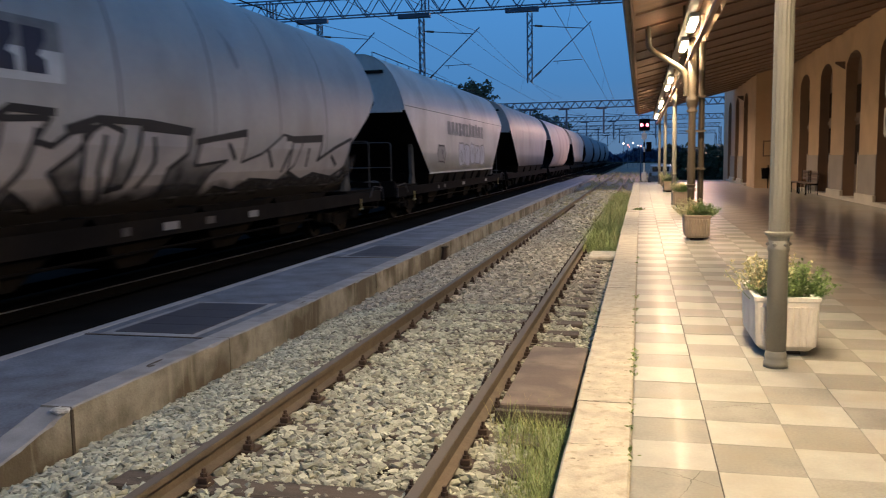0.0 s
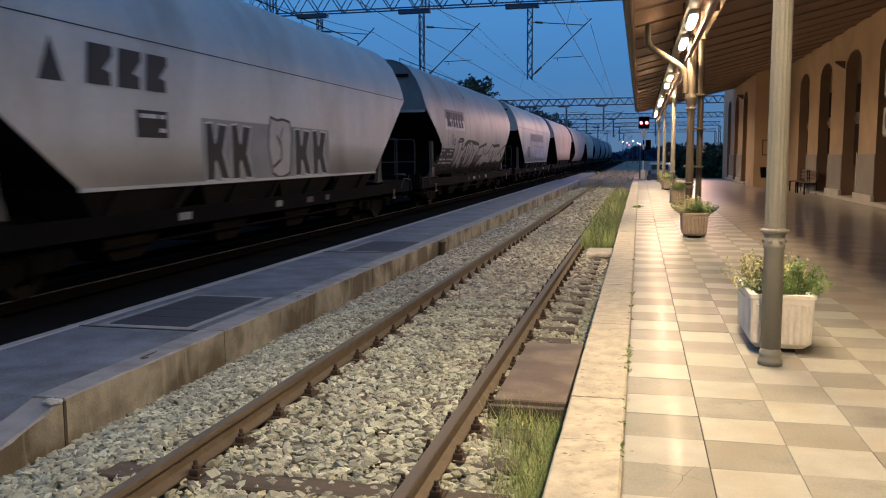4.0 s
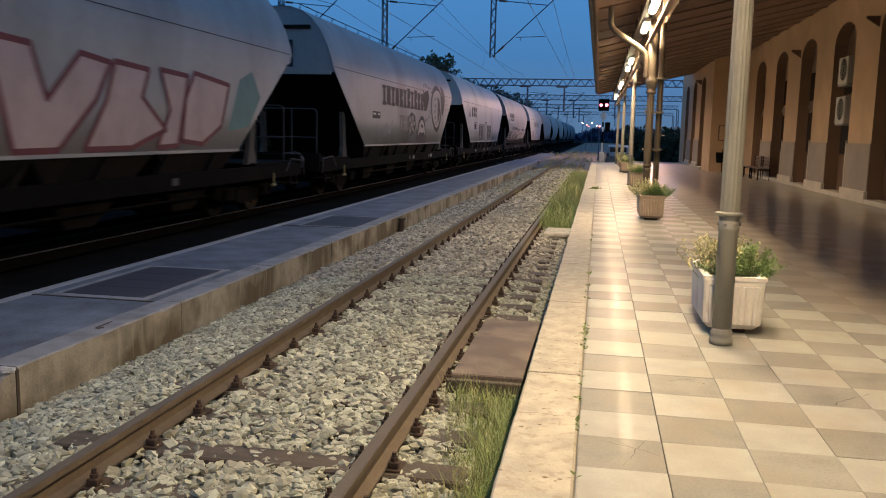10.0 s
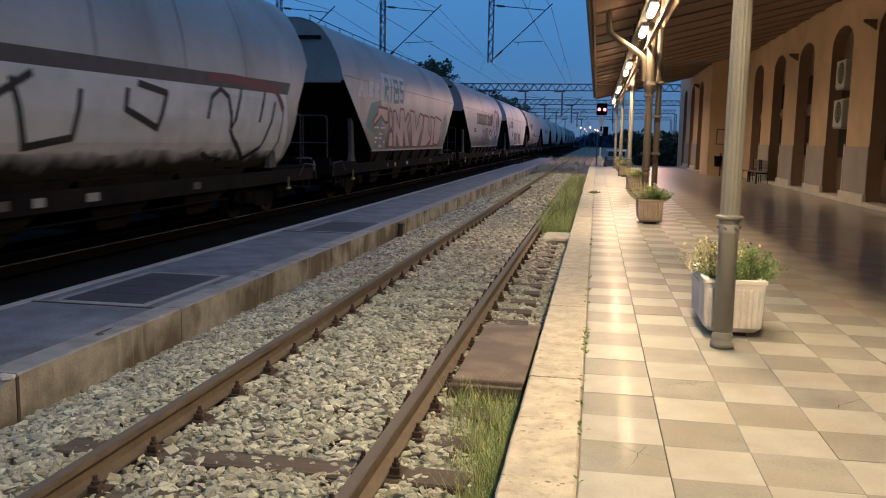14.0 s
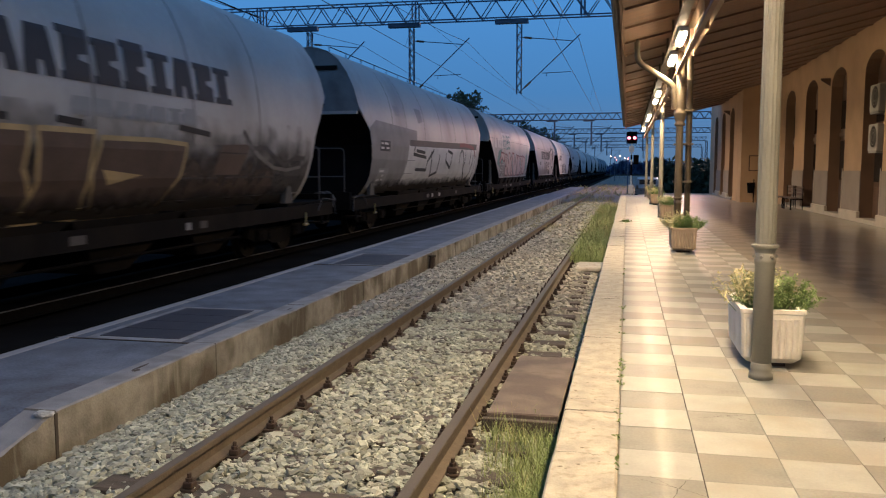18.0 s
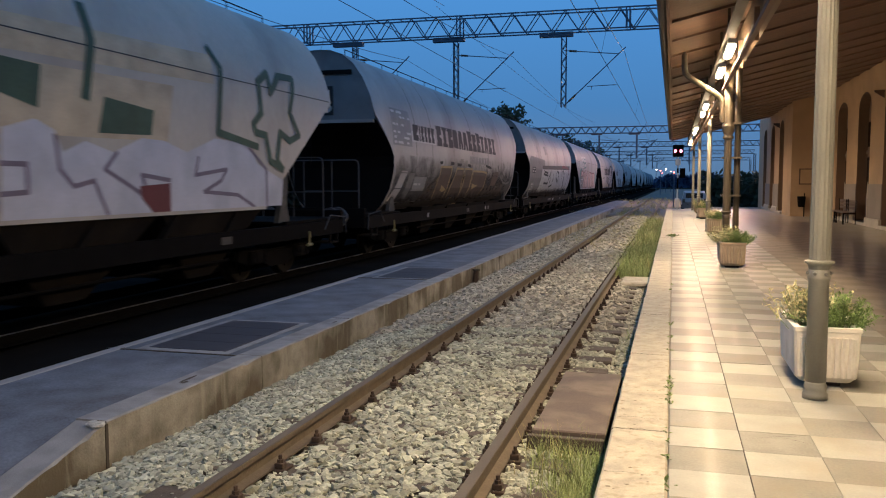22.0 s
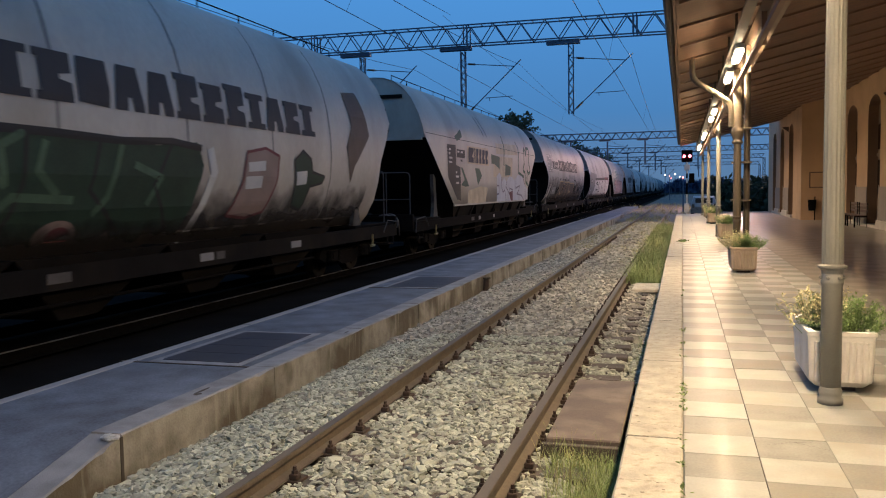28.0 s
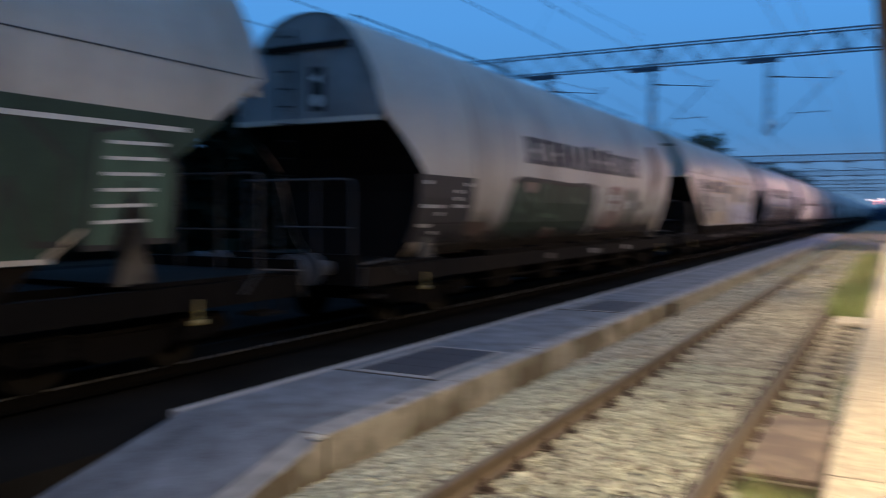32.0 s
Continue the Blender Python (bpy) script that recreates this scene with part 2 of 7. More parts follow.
M_WIRE = mat("wire", (0.03, 0.033, 0.04), 0.6, 0.4, bump=0)
M_INS = mat("brown_insulator", (0.10, 0.05, 0.03), 0.3, bump=0)
M_TREE = mat("tree_leaves", (0.030, 0.045, 0.020), 0.8, var=0.3, bump=0.0, island=0.4)
# distance haze is mixed into this leaf colour as blue
M_FARTREE = mat("haze_blue_far_leaves", (0.055, 0.085, 0.15), 0.95, spec=0.0, var=0.2, bump=0.0, island=0.2)
M_BARK = mat("bark", (0.07, 0.05, 0.035), 0.9, bump=0.6)
# underframe, wheels and hoppers: the shade under the wagons is in these blacks
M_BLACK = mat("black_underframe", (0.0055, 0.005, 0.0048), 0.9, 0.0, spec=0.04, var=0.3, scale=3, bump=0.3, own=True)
# shade of the wagon end recesses, put into a near-black colour
M_BLACK2 = mat("recess_shade_end_wall", (0.0065, 0.006, 0.006), 0.9, spec=0.04, var=0.3, scale=2, bump=0.2, own=True)
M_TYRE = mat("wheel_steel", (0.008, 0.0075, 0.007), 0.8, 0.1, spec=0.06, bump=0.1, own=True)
M_HOP = mat("shade_dark_hopper_steel", (0.009, 0.008, 0.0075), 0.9, 0.0, spec=0.05, var=0.35, scale=2, bump=0.2, stain=(0.024, 0.018, 0.013), stain_amt=0.5, own=True)
M_ENDPANEL = mat("dirty_end_panel", (0.15, 0.148, 0.15), 0.6, var=0.3, scale=1.2, bump=0.1, stain=(0.06, 0.058, 0.06), stain_amt=0.7, stain_scale=1.4, own=True)
M_STANCH = mat("dusty_stanchion_steel", (0.085, 0.078, 0.07), 0.85, spec=0.2, var=0.45, scale=3, bump=0.2, stain=(0.015, 0.013, 0.012), stain_amt=0.9, stain_scale=3.0, own=True)
M_BUFFER = mat("greasy_buffer_steel", (0.06, 0.062, 0.07), 0.5, 0.2, var=0.3, bump=0.1, own=True)
M_YEL = mat("yellow_paint", (0.20, 0.16, 0.06), 0.5, bump=0.05, own=True)
M_ACW = mat("aged_white_casing", (0.36, 0.34, 0.30), 0.6, var=0.08, bump=0.05)
M_WHITE = mat("white_paint", (0.66, 0.65, 0.62), 0.6, var=0.08, bump=0.05)
M_CAR = mat("pale_car_paint", (0.20, 0.20, 0.20), 0.3, 0.2, bump=0.0)
M_GLASSD = mat("dark_glass", (0.02, 0.022, 0.025), 0.08, bump=0.0, var=0.02)
M_BACKDROP = mat("black_backdrop_leaves", (0.007, 0.010, 0.006), 0.9, spec=0.05, var=0.3, bump=0.0, island=0.4)
M_HEDGE = mat("hedge_leaves", (0.018, 0.030, 0.014), 0.85, var=0.3, bump=0.0, island=0.4)
M_LAMP = glow("lit_diffuser", (1.0, 0.80, 0.50), 36.0)
M_YARDLAMP = glow("tint_lamp_glow", (1.0, 0.55, 0.42), 30.0)
M_SHINE = mat("bright_rail_head", (0.36, 0.36, 0.36), 0.45, 0.8, var=0.5, scale=3, bump=0.02)
# near black like the gravel, with the under-train shade in the colour
M_RAILDARK = mat("train_shade_rail", (0.005, 0.0045, 0.004), 0.95, spec=0.01, var=0.3, scale=5, bump=0.3)
M_RED = glow("red_signal_light", (1.0, 0.05, 0.08), 40.0)
M_FARLAMP = glow("far_street_light", (1.0, 0.75, 0.62), 12.0)
M_FARRED = glow("far_red_light", (1.0, 0.15, 0.10), 10.0)


# ---------------------------------------------------------------- building helpers
def part(name, bm, material, parent=None, label="", smooth=False):
    me = bpy.data.meshes.new(name)
    bm.to_mesh(me)
    bm.free()
    for mm in material if isinstance(material, (list, tuple)) else (material,):
        me.materials.append(mm)
    if smooth:
        me.polygons.foreach_set("use_smooth", [True] * len(me.polygons))
    ob = new(name, me)
    ob.parent = parent
    if label:
        tagged(ob, label)
    return ob


def thing(name, label, category, group="", at=(0, 0, 0)):
    ob = new(name)
    ob.location = at
    ob.empty_display_size = 0.2
    return tagged(ob, label, category, group)


def box(bm, lo, hi, bevel=0.0, mi=0):
    v = [bm.verts.new((x, y, z)) for x in (lo[0], hi[0]) for y in (lo[1], hi[1]) for z in (lo[2], hi[2])]
    fs = [bm.faces.new([v[i] for i in q]) for q in ((0, 1, 3, 2), (4, 6, 7, 5), (0, 4, 5, 1), (2, 3, 7, 6), (0, 2, 6, 4), (1, 5, 7, 3))]
    for f in fs:
        f.material_index = mi
    if bevel:
        es = list({e for f in fs for e in f.edges})
        bmesh.ops.bevel(bm, geom=es, offset=bevel, segments=1, affect="EDGES", profile=0.5)
    return bm


def boxm(lo, hi, bevel=0.0):
    return box(bmesh.new(), lo, hi, bevel)


def bar(bm, a, b, r, n=6, r2=None, roll=0.0):
    """A round or square bar from a to b."""
    a, b = Vector(a), Vector(b)
    d = (b - a).normalized()
    s = d.orthogonal().normalized() if abs(d.z) > 0.99 else d.cross(Vector((0, 0, 1))).normalized()
    u = d.cross(s)
    rings = []
    for p, rr in ((a, r), (b, r if r2 is None else r2)):
        rings.append([bm.verts.new(p + (s * math.cos(t) + u * math.sin(t)) * rr) for t in [2 * math.pi * (k + roll) / n for k in range(n)]])
    for k in range(n):
        bm.faces.new((rings[0][k], rings[0][(k + 1) % n], rings[1][(k + 1) % n], rings[1][k]))
    bm.faces.new(list(reversed(rings[0])))
    bm.faces.new(rings[1])
    return bm


def lathe(bm, prof, n=16, centre=(0, 0, 0), flute=0.0):
    """A turned body from (radius, height) pairs; flute cuts shallow grooves."""
    cx, cy, cz = centre
    rings = []
    for r, z in prof:
        rings.append([bm.verts.new((cx + (r - (flute if k % 2 else 0)) * math.cos(2 * math.pi * k / n), cy + (r - (flute if k % 2 else 0)) * math.sin(2 * math.pi * k / n), cz + z)) for k in range(n)])
    for a, b in zip(rings, rings[1:]):
        for k in range(n):
            bm.faces.new((a[k], a[(k + 1) % n], b[(k + 1) % n], b[k]))
    bm.faces.new(list(reversed(rings[0])))
    bm.faces.new(rings[-1])
    return bm


def pipe(bm, pts, r, n=8):
    for a, b in zip(pts, pts[1:]):
        bar(bm, a, b, r, n)
    for p in pts[1:-1]:
        bmesh.ops.create_icosphere(bm, subdivisions=1, radius=r * 1.02, matrix=Matrix.Translation(p))
    return bm


def extrude_profile(bm, prof, y0, y1, mi=0):
    """A closed (x, z) outline drawn out along y."""
    a = [bm.verts.new((x, y0, z)) for x, z in prof]
    b = [bm.verts.new((x, y1, z)) for x, z in prof]
    n = len(prof)
    for k in range(n):
        bm.faces.new((a[k], a[(k + 1) % n], b[(k + 1) % n], b[k])).material_index = mi
    bm.faces.new(list(reversed(a)))
    bm.faces.new(b)
    return bm


def raw(name, verts, faces, material, parent=None):
    me = bpy.data.meshes.new(name)
    me.from_pydata(verts, [], faces)
    for mm in material if isinstance(material, (list, tuple)) else (material,):
        me.materials.append(mm)
    ob = new(name, me)
    ob.parent = parent
    return ob


def worn_block(lo, hi, seg, wear, seed, slope=None, side=1):
    """A long block along y with chipped, uneven upper edges; slope(y) lowers its top."""
    bm = bmesh.new()
    rows = []
    c = 0.012
    for k in range(seg + 1):
        y = lo[1] + (hi[1] - lo[1]) * k / seg
        n1, n2 = noise.noise((y * 3.1, seed, 0.3)), noise.noise((y * 9.0, seed, 4.7))
        chip = max(0.0, noise.noise((y * 5.3, seed, 9.1)) - 0.28) * 4.0
        dx, dz = wear * (0.6 * n1 + 0.5 * n2), wear * (0.35 * n2 + 1.2 * chip)
        z = hi[2] - (slope(y) if slope else 0.0)
        x0, x1 = lo[0], hi[0] + dx
        if side < 0:
            x0, x1 = lo[0] - dx, hi[0]
        cz = c + max(0.0, dz)
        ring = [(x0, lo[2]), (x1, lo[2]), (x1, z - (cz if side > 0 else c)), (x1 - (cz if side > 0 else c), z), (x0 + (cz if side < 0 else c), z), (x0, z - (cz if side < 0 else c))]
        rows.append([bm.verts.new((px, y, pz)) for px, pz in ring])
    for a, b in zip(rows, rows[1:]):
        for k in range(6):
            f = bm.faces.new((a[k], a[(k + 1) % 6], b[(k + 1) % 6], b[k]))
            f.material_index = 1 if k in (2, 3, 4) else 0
    bm.faces.new(rows[0])
    bm.faces.new(list(reversed(rows[-1])))
    bmesh.ops.recalc_face_normals(bm, faces=bm.faces)
    return bm


# ---------------------------------------------------------------- ground and track beds
RAIL_Z, ISLAND_Z, BED_Z = -0.22, -0.25, -0.44


def bed_z(x):
    """Height of the gravel across the near track."""
    return -0.645 + 0.235 * min(1, max(0, (x + 3.0) / 1.0)) - 0.09 * min(1, max(0, (x - 0.25) / 0.5))


def ground():
    tagged(part("ground", boxm((-400, -60, -1.6), (400, 900, -0.75)), M_GROUND), "dark trodden earth and weeds beyond the tracks", "ground", kind="structure")
    bm = bmesh.new()
    xs = [-3.03, -2.6, -2.2, -1.9, -1.6, -1.3, -0.9, -0.5, -0.1, 0.2, 0.5, 0.82]
    ys = [-8 + 0.5 * k for k in range(100)] + [42 + 4 * k for k in range(30)]
    grid = [[bm.verts.new((x, y, bed_z(x) - 0.03 + 0.03 * noise.noise((x * 2, y * 2, 0)))) for x in xs] for y in ys]
    for a, b in zip(grid, grid[1:]):
        for k in range(len(xs) - 1):
            bm.faces.new((a[k], a[k + 1], b[k + 1], b[k]))
    tagged(part("track_bed", bm, M_BALLAST_BED), "grey gravel bed of the near track", "track bed", kind="structure")
    tagged(part("freight_track_bed", boxm((-26.0, -30, -0.76), (-4.7, 300, -0.42)), M_DARKGROUND), "dark gravel bed of the freight tracks with painted shade", "track bed", kind="structure")
    tagged(part("yard_track_bed", boxm((-3.3, 54.5, -0.76), (12.0, 300, -0.50)), M_YARD), "dark gravel of the yard throat", "track bed", kind="structure")


ground()


def rail_profile(cx):
    half = [(0.036, 0.0), (0.036, -0.035), (0.010, -0.045), (0.010, -0.115), (0.070, -0.132), (0.070, -0.145)]
    return [(cx + x, RAIL_Z + z) for x, z in half] + [(cx - x, RAIL_Z + z) for x, z in reversed(half)]


def rail(cx, y0, y1, label, m=M_RUST):
    th = thing("rail", label, "rail", "running rails", (cx, 0, 0))
    bm = bmesh.new()
    extrude_profile(bm, [(x - cx, z) for x, z in rail_profile(cx)], y0, y1)
    part("rail_web_and_foot", bm, m, th)
    if m is M_RUST:
        part("running_surface", boxm((-0.030, y0, RAIL_Z), (0.030, y1, RAIL_Z + 0.004)), M_RAILTOP, th, "worn brown steel top")
    elif cx > -7:
        bm = bmesh.new()
        extrude_profile(bm, [(0.012, RAIL_Z + 0.001), (0.037, RAIL_Z - 0.006), (0.038, RAIL_Z - 0.002), (0.020, RAIL_Z + 0.004)], y0, y1)
        part("running_surface", bm, M_SHINE, th, "narrow bright polished corner")
    return th


for cx in (0.0, -1.505):
    rail(cx, -6, 110, "rusted steel rail of the near track")
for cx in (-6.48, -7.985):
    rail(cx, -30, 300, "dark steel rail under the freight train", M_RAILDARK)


# ---------------------------------------------------------------- platforms
S, X0, Y0 = 0.42, 1.144, 4.24
PLAT_END = 53.4
ROOF_END = 52.2


def platform():
    tagged(part("platform", boxm((0.86, -7, -0.75), (12.0, PLAT_END, -0.022)), M_GROUT), "mortar bed under the station platform paving", "platform", kind="structure")
    tagged(part("platform_face", boxm((0.815, -7, -0.75), (0.862, PLAT_END, -0.09)), M_CONC), "near-black blotched concrete face under the platform edge", "platform face", kind="structure")


platform()


def island():
    near, far = -3.30, -4.70
    # level part, then a ramp down to the ground at the near end
    prof = [(90.0, ISLAND_Z - 0.006), (5.4, ISLAND_Z - 0.006), (3.32, -0.748)]
    bm = bmesh.new()
    a = [[bm.verts.new((x, y, z)) for x in (near, far)] for y, z in prof]
    b = [[bm.verts.new((x, y, -0.752)) for x in (near, far)] for y, z in prof]
    for k in range(2):
        bm.faces.new((a[k][0], a[k][1], a[k + 1][1], a[k + 1][0]))
        for q in (0, 1):
            bm.faces.new((a[k][q], a[k + 1][q], b[k + 1][q], b[k][q]))
    bm.faces.new((a[0][0], a[0][1], b[0][1], b[0][0]))
    bmesh.ops.recalc_face_normals(bm, faces=bm.faces)
    return tagged(part("island_platform", bm, M_ASPH), "low island platform with a worn grey asphalt top", "platform", kind="structure")


island_ob = island()

# ---------------------------------------------------------------- station building and canopy
def roof_z(x):
    return 4.09 + (x - 1.03) * 0.238


def canopy():
    bm = bmesh.new()
    v = []
    for y in (-9, ROOF_END):
        for x, dz in ((1.03, 0.0), (8.0, 0.0), (8.0, 0.12), (1.03, 0.12)):
            v.append(bm.verts.new((x, y, roof_z(x) + dz)))
    for q in ((0, 1, 5, 4), (1, 2, 6, 5), (2, 3, 7, 6), (3, 0, 4, 7), (0, 3, 2, 1), (4, 5, 6, 7)):
        bm.faces.new([v[i] for i in q])
    tagged(part("ceiling", bm, M_CEIL), "brown boarded underside of the station canopy", "ceiling", kind="structure")


canopy()
WALL_X = 8.0


def arch_wall(name, x, y0, y1, centres, width, top, zmax, label):
    """A wall along y with arched openings cut through it."""
    bm = bmesh.new()
    t = 0.45
    cuts = []
    for c in centres:
        cuts.append((c - width / 2, c + width / 2))
    ys = [y0] + [v for ab in cuts for v in ab] + [y1]
    for a, b in zip(ys[::2], ys[1::2]):
        if b - a > 0.01:
            box(bm, (x, a, 0), (x + t, b, zmax))
    n = 8
    for a, b in cuts:
        c, r = (a + b) / 2, width / 2
        rise = 0.55
        arc = [(c + r * math.cos(math.pi * k / n), top - rise + rise * math.sin(math.pi * k / n)) for k in range(n + 1)]
        arc.reverse()
        for (ya, za), (yb, zb) in zip(arc, arc[1:]):
            vs = [bm.verts.new(p) for p in ((x, ya, za), (x, yb, zb), (x, yb, zmax), (x, ya, zmax))]
            ws = [bm.verts.new(p) for p in ((x + t, ya, za), (x + t, yb, zb), (x + t, yb, zmax), (x + t, ya, zmax))]
            bm.faces.new(vs)
            bm.faces.new(list(reversed(ws)))
            bm.faces.new((vs[0], ws[0], ws[1], vs[1]))
    bmesh.ops.recalc_face_normals(bm, faces=bm.faces)
    for f in bm.faces:
        if abs(f.normal.x) < 0.5 and y0 + 0.1 < f.calc_center_median().y < y1 - 0.1 and f.calc_center_median().z < zmax - 0.1:
            f.material_index = 1
    ob = tagged(part(name, bm, (M_WALL, M_REVEAL)), label, "wall", kind="structure")
    return ob, cuts


CENT = [38.75 - 4.2 * k for k in range(11)][::-1]
wall_main, cuts_main = arch_wall("wall_east", WALL_X, -9, 42.9, CENT, 2.12, 4.95, 6.2, "ochre plaster station wall with tall arched openings")
CENT2 = [46.4, 50.35, 54.3]
wall_far, cuts_far = arch_wall("wall_far", 6.5, 42.9, 58.0, CENT2, 1.75, 4.8, 6.2, "ochre plaster wall of the projecting station wing")
tagged(part("wall_return", boxm((6.5, 42.5, 0), (7.998, 42.898, 6.2)), M_WALL), "ochre plaster return wall of the wing", "wall", kind="structure")


# columns, lamps
def column(y, plain, x=2.165):
    th = thing("canopy_column", "grey painted slender fluted iron column with a ring collar" if plain else "beige painted cast-iron column with a turned capital", "column", "canopy columns", (x, y, 0))
    m = M_POLE if plain else M_POLE2
    part("foot", lathe(bmesh.new(), [(0.088, 0), (0.088, 0.04), (0.074, 0.055), (0.080, 0.075), (0.080, 0.095), (0.072, 0.11), (0.072, 0.125)], 20), m, th, smooth=True)
    part("base", lathe(bmesh.new(), [(0.072, 0.125), (0.071, 0.86), (0.078, 0.875), (0.078, 0.895), (0.071, 0.905), (0.071, 0.945)], 20), m, th, smooth=True)
    part("collar", lathe(bmesh.new(), [(0.071, 0.945), (0.078, 0.975), (0.100, 0.990), (0.100, 1.005), (0.072, 1.015)], 20), m, th)
    bm = bmesh.new()
    for k in range(6):
        a = k * math.pi / 3
        bmesh.ops.create_icosphere(bm, subdivisions=1, radius=0.016, matrix=Matrix.Translation((0.076 * math.cos(a), 0.076 * math.sin(a), 0.92)))
    part("rivet_ring", bm, m, th)
    if plain:
        part("shaft", lathe(bmesh.new(), [(0.074, 1.015), (0.066, 3.86)], 32, flute=0.004), m, th)
    else:
        part("shaft", lathe(bmesh.new(), [(0.078, 1.015), (0.070, 2.42)], 32, flute=0.004), m, th)
        part("capital", lathe(bmesh.new(), [(0.075, 2.42), (0.105, 2.44), (0.105, 2.48), (0.08, 2.50), (0.10, 2.55), (0.125, 2.66), (0.125, 2.70), (0.085, 2.74), (0.09, 2.80), (0.09, 3.86)], 20), m, th, smooth=True)
    return th


for y, plain, x in ((6.5, True, 2.165), (17.45, False, 2.165), (28.4, True, 2.245), (39.3, True, 2.255), (50.2, True, 2.245), (-4.5, True, 2.165)):
    column(y, plain, x)


def beam():
    th = thing("canopy_beam", "brown painted timber beam carrying the canopy", "beam")
    # thin unseen board, sized to throw the shadow band on the platform floor
    part("girder", boxm((2.06, -9, 3.445), (2.13, ROOF_END, 3.508), 0.004), M_CEILTRIM, th)
    part("main_girder", boxm((2.20, -9, 3.86), (2.42, ROOF_END, 4.20), 0.01), M_GIRDER, th)
    for y in [-7.2 + 2.74 * k for k in range(23)]:
        if y < ROOF_END:
            part("strut", boxm((2.131, y, 3.46), (2.198, y + 0.06, 3.90)), M_CEILTRIM, th)
    for k in range(32):
        y = 17.45 - 1.825 * (14 - k)
        if y < ROOF_END:
            part("post", boxm((2.25, y - 0.05, 4.20), (2.37, y + 0.05, roof_z(2.25) - 0.002)), M_CEILTRIM, th)


beam()


def lamp(y):
    th = thing("fluorescent_lamp", "lit fluorescent batten lamp under the canopy", "lamp", "canopy lamps", (1.985, y, 3.742))
    part("housing", boxm((-0.07, -0.66, 0.0), (0.07, 0.66, 0.07), 0.012), M_WHITE, th)
    part("diffuser", boxm((-0.06, -0.62, -0.07), (0.06, 0.62, -0.002), 0.022), M_LAMP, th, "glowing warm white diffuser")


LAMPS = (-6.3, -3.5, 4.1, 6.9, 14.6, 17.4, 24.9, 27.6, 35.0, 37.7, 45.2, 47.9)
for y in LAMPS:
    lamp(y)
    la = bpy.data.lights.new("lamp_light", "AREA")
    la.shape, la.size, la.size_y, la.energy, la.color = "RECTANGLE", 0.035, 1.2, 206 if y < 10 else 168, (1.0, 0.735, 0.455)
    lo = new("lamp_light", la)
    lo.location = (1.94, y, 3.662)
    if y < 40:
        # extra area light beside the batten, added to brighten the station wall
        lb = bpy.data.lights.new("wall_fill_light", "AREA")
        lb.shape, lb.size, lb.size_y, lb.energy, lb.color = "RECTANGLE", 0.035, 1.2, 22, (1.0, 0.735, 0.455)
        ls = new("wall_fill_light", lb)
        ls.matrix_world = pose(2.062, y, 3.70, 0, -100, 0)

# ---------------------------------------------------------------- canopy details
def rafters():
    y = 17.45 - 1.825 * 14
    while y < ROOF_END - 0.1:
        th = thing("rafter", "brown painted timber rafter under the canopy boards", "rafter", "canopy rafters", (0, y, 0))
        bm = bmesh.new()
        for x0, x1 in ((1.07, 7.98),):
            v = []
            for yy in (-0.05, 0.05):
                for x, dz in ((x0, -0.003), (x1, -0.003), (x1, -0.048), (x0, -0.042)):
                    v.append(bm.verts.new((x, yy, roof_z(x) + dz)))
            for q in ((0, 1, 2, 3), (7, 6, 5, 4), (0, 4, 5, 1), (1, 5, 6, 2), (2, 6, 7, 3), (3, 7, 4, 0)):
                bm.faces.new([v[i] for i in q])
        bmesh.ops.recalc_face_normals(bm, faces=bm.faces)
        part("timber", bm, M_CEILTRIM, th)
        y += 1.825


rafters()


def fascia():
    th = thing("canopy_fascia", "weathered brown fascia board and gutter along the canopy edge", "fascia")
    part("board", boxm((0.99, -9, 4.02), (1.026, ROOF_END, 4.27)), M_CEILTRIM, th)
    bm = bmesh.new()
    n = 6
    prof = [(0.985 - 0.07 + 0.07 * math.cos(math.pi + math.pi * k / n), 4.23 + 0.07 * math.sin(math.pi + math.pi * k / n)) for k in range(n + 1)]
    prof += [(0.985 - 0.07 + 0.062 * math.cos(-math.pi * k / n), 4.23 + 0.062 * math.sin(-math.pi * k / n)) for k in range(n + 1)]
    extrude_profile(bm, prof, -9, ROOF_END)
    part("gutter", bm, M_POLE2, th)


fascia()


def downpipe(y):
    th = thing("downpipe", "beige painted rain pipe bent from the gutter to the column", "downpipe", "rain pipes")
    bm = bmesh.new()
    pipe(bm, [Vector(p) for p in ((1.30, y, roof_z(1.30)), (1.31, y, 3.83), (1.33, y, 3.74), (1.40, y, 3.66), (1.89, y, 3.33), (1.98, y, 3.26), (2.035, y, 3.16), (2.05, y, 3.04), (2.05, y, 2.76))], 0.058, 12)
    part("bent_pipe", bm, M_POLE2, th)
    bm = bmesh.new()
    bar(bm, (2.36, y + 0.25, 0.0), (2.36, y + 0.25, 4.0), 0.062, 12)
    part("upright_pipe", bm, M_POLE2, th)
    for z in (1.3, 2.05, 2.72):
        part("clamp", boxm((2.06, y - 0.02, z), (2.43, y + 0.32, z + 0.035)), M_POLE2, th)
    part("foot_box", boxm((2.25, y + 0.14, 0), (2.47, y + 0.36, 0.32), 0.01), M_POLE, th)


downpipe(17.45)


def conduit():
    th = thing("cable_tray", "grey lighting conduit along the canopy beam", "cable tray")
    part("tray", boxm((1.86, -9, 3.815), (2.0, ROOF_END, 3.85)), M_POLE2, th)
    for y in [-8 + 2.2 * k for k in range(28)]:
        part("hanger", boxm((1.91, y, 3.85), (1.95, y + 0.03, roof_z(1.93) - 0.002)), M_POLE2, th)


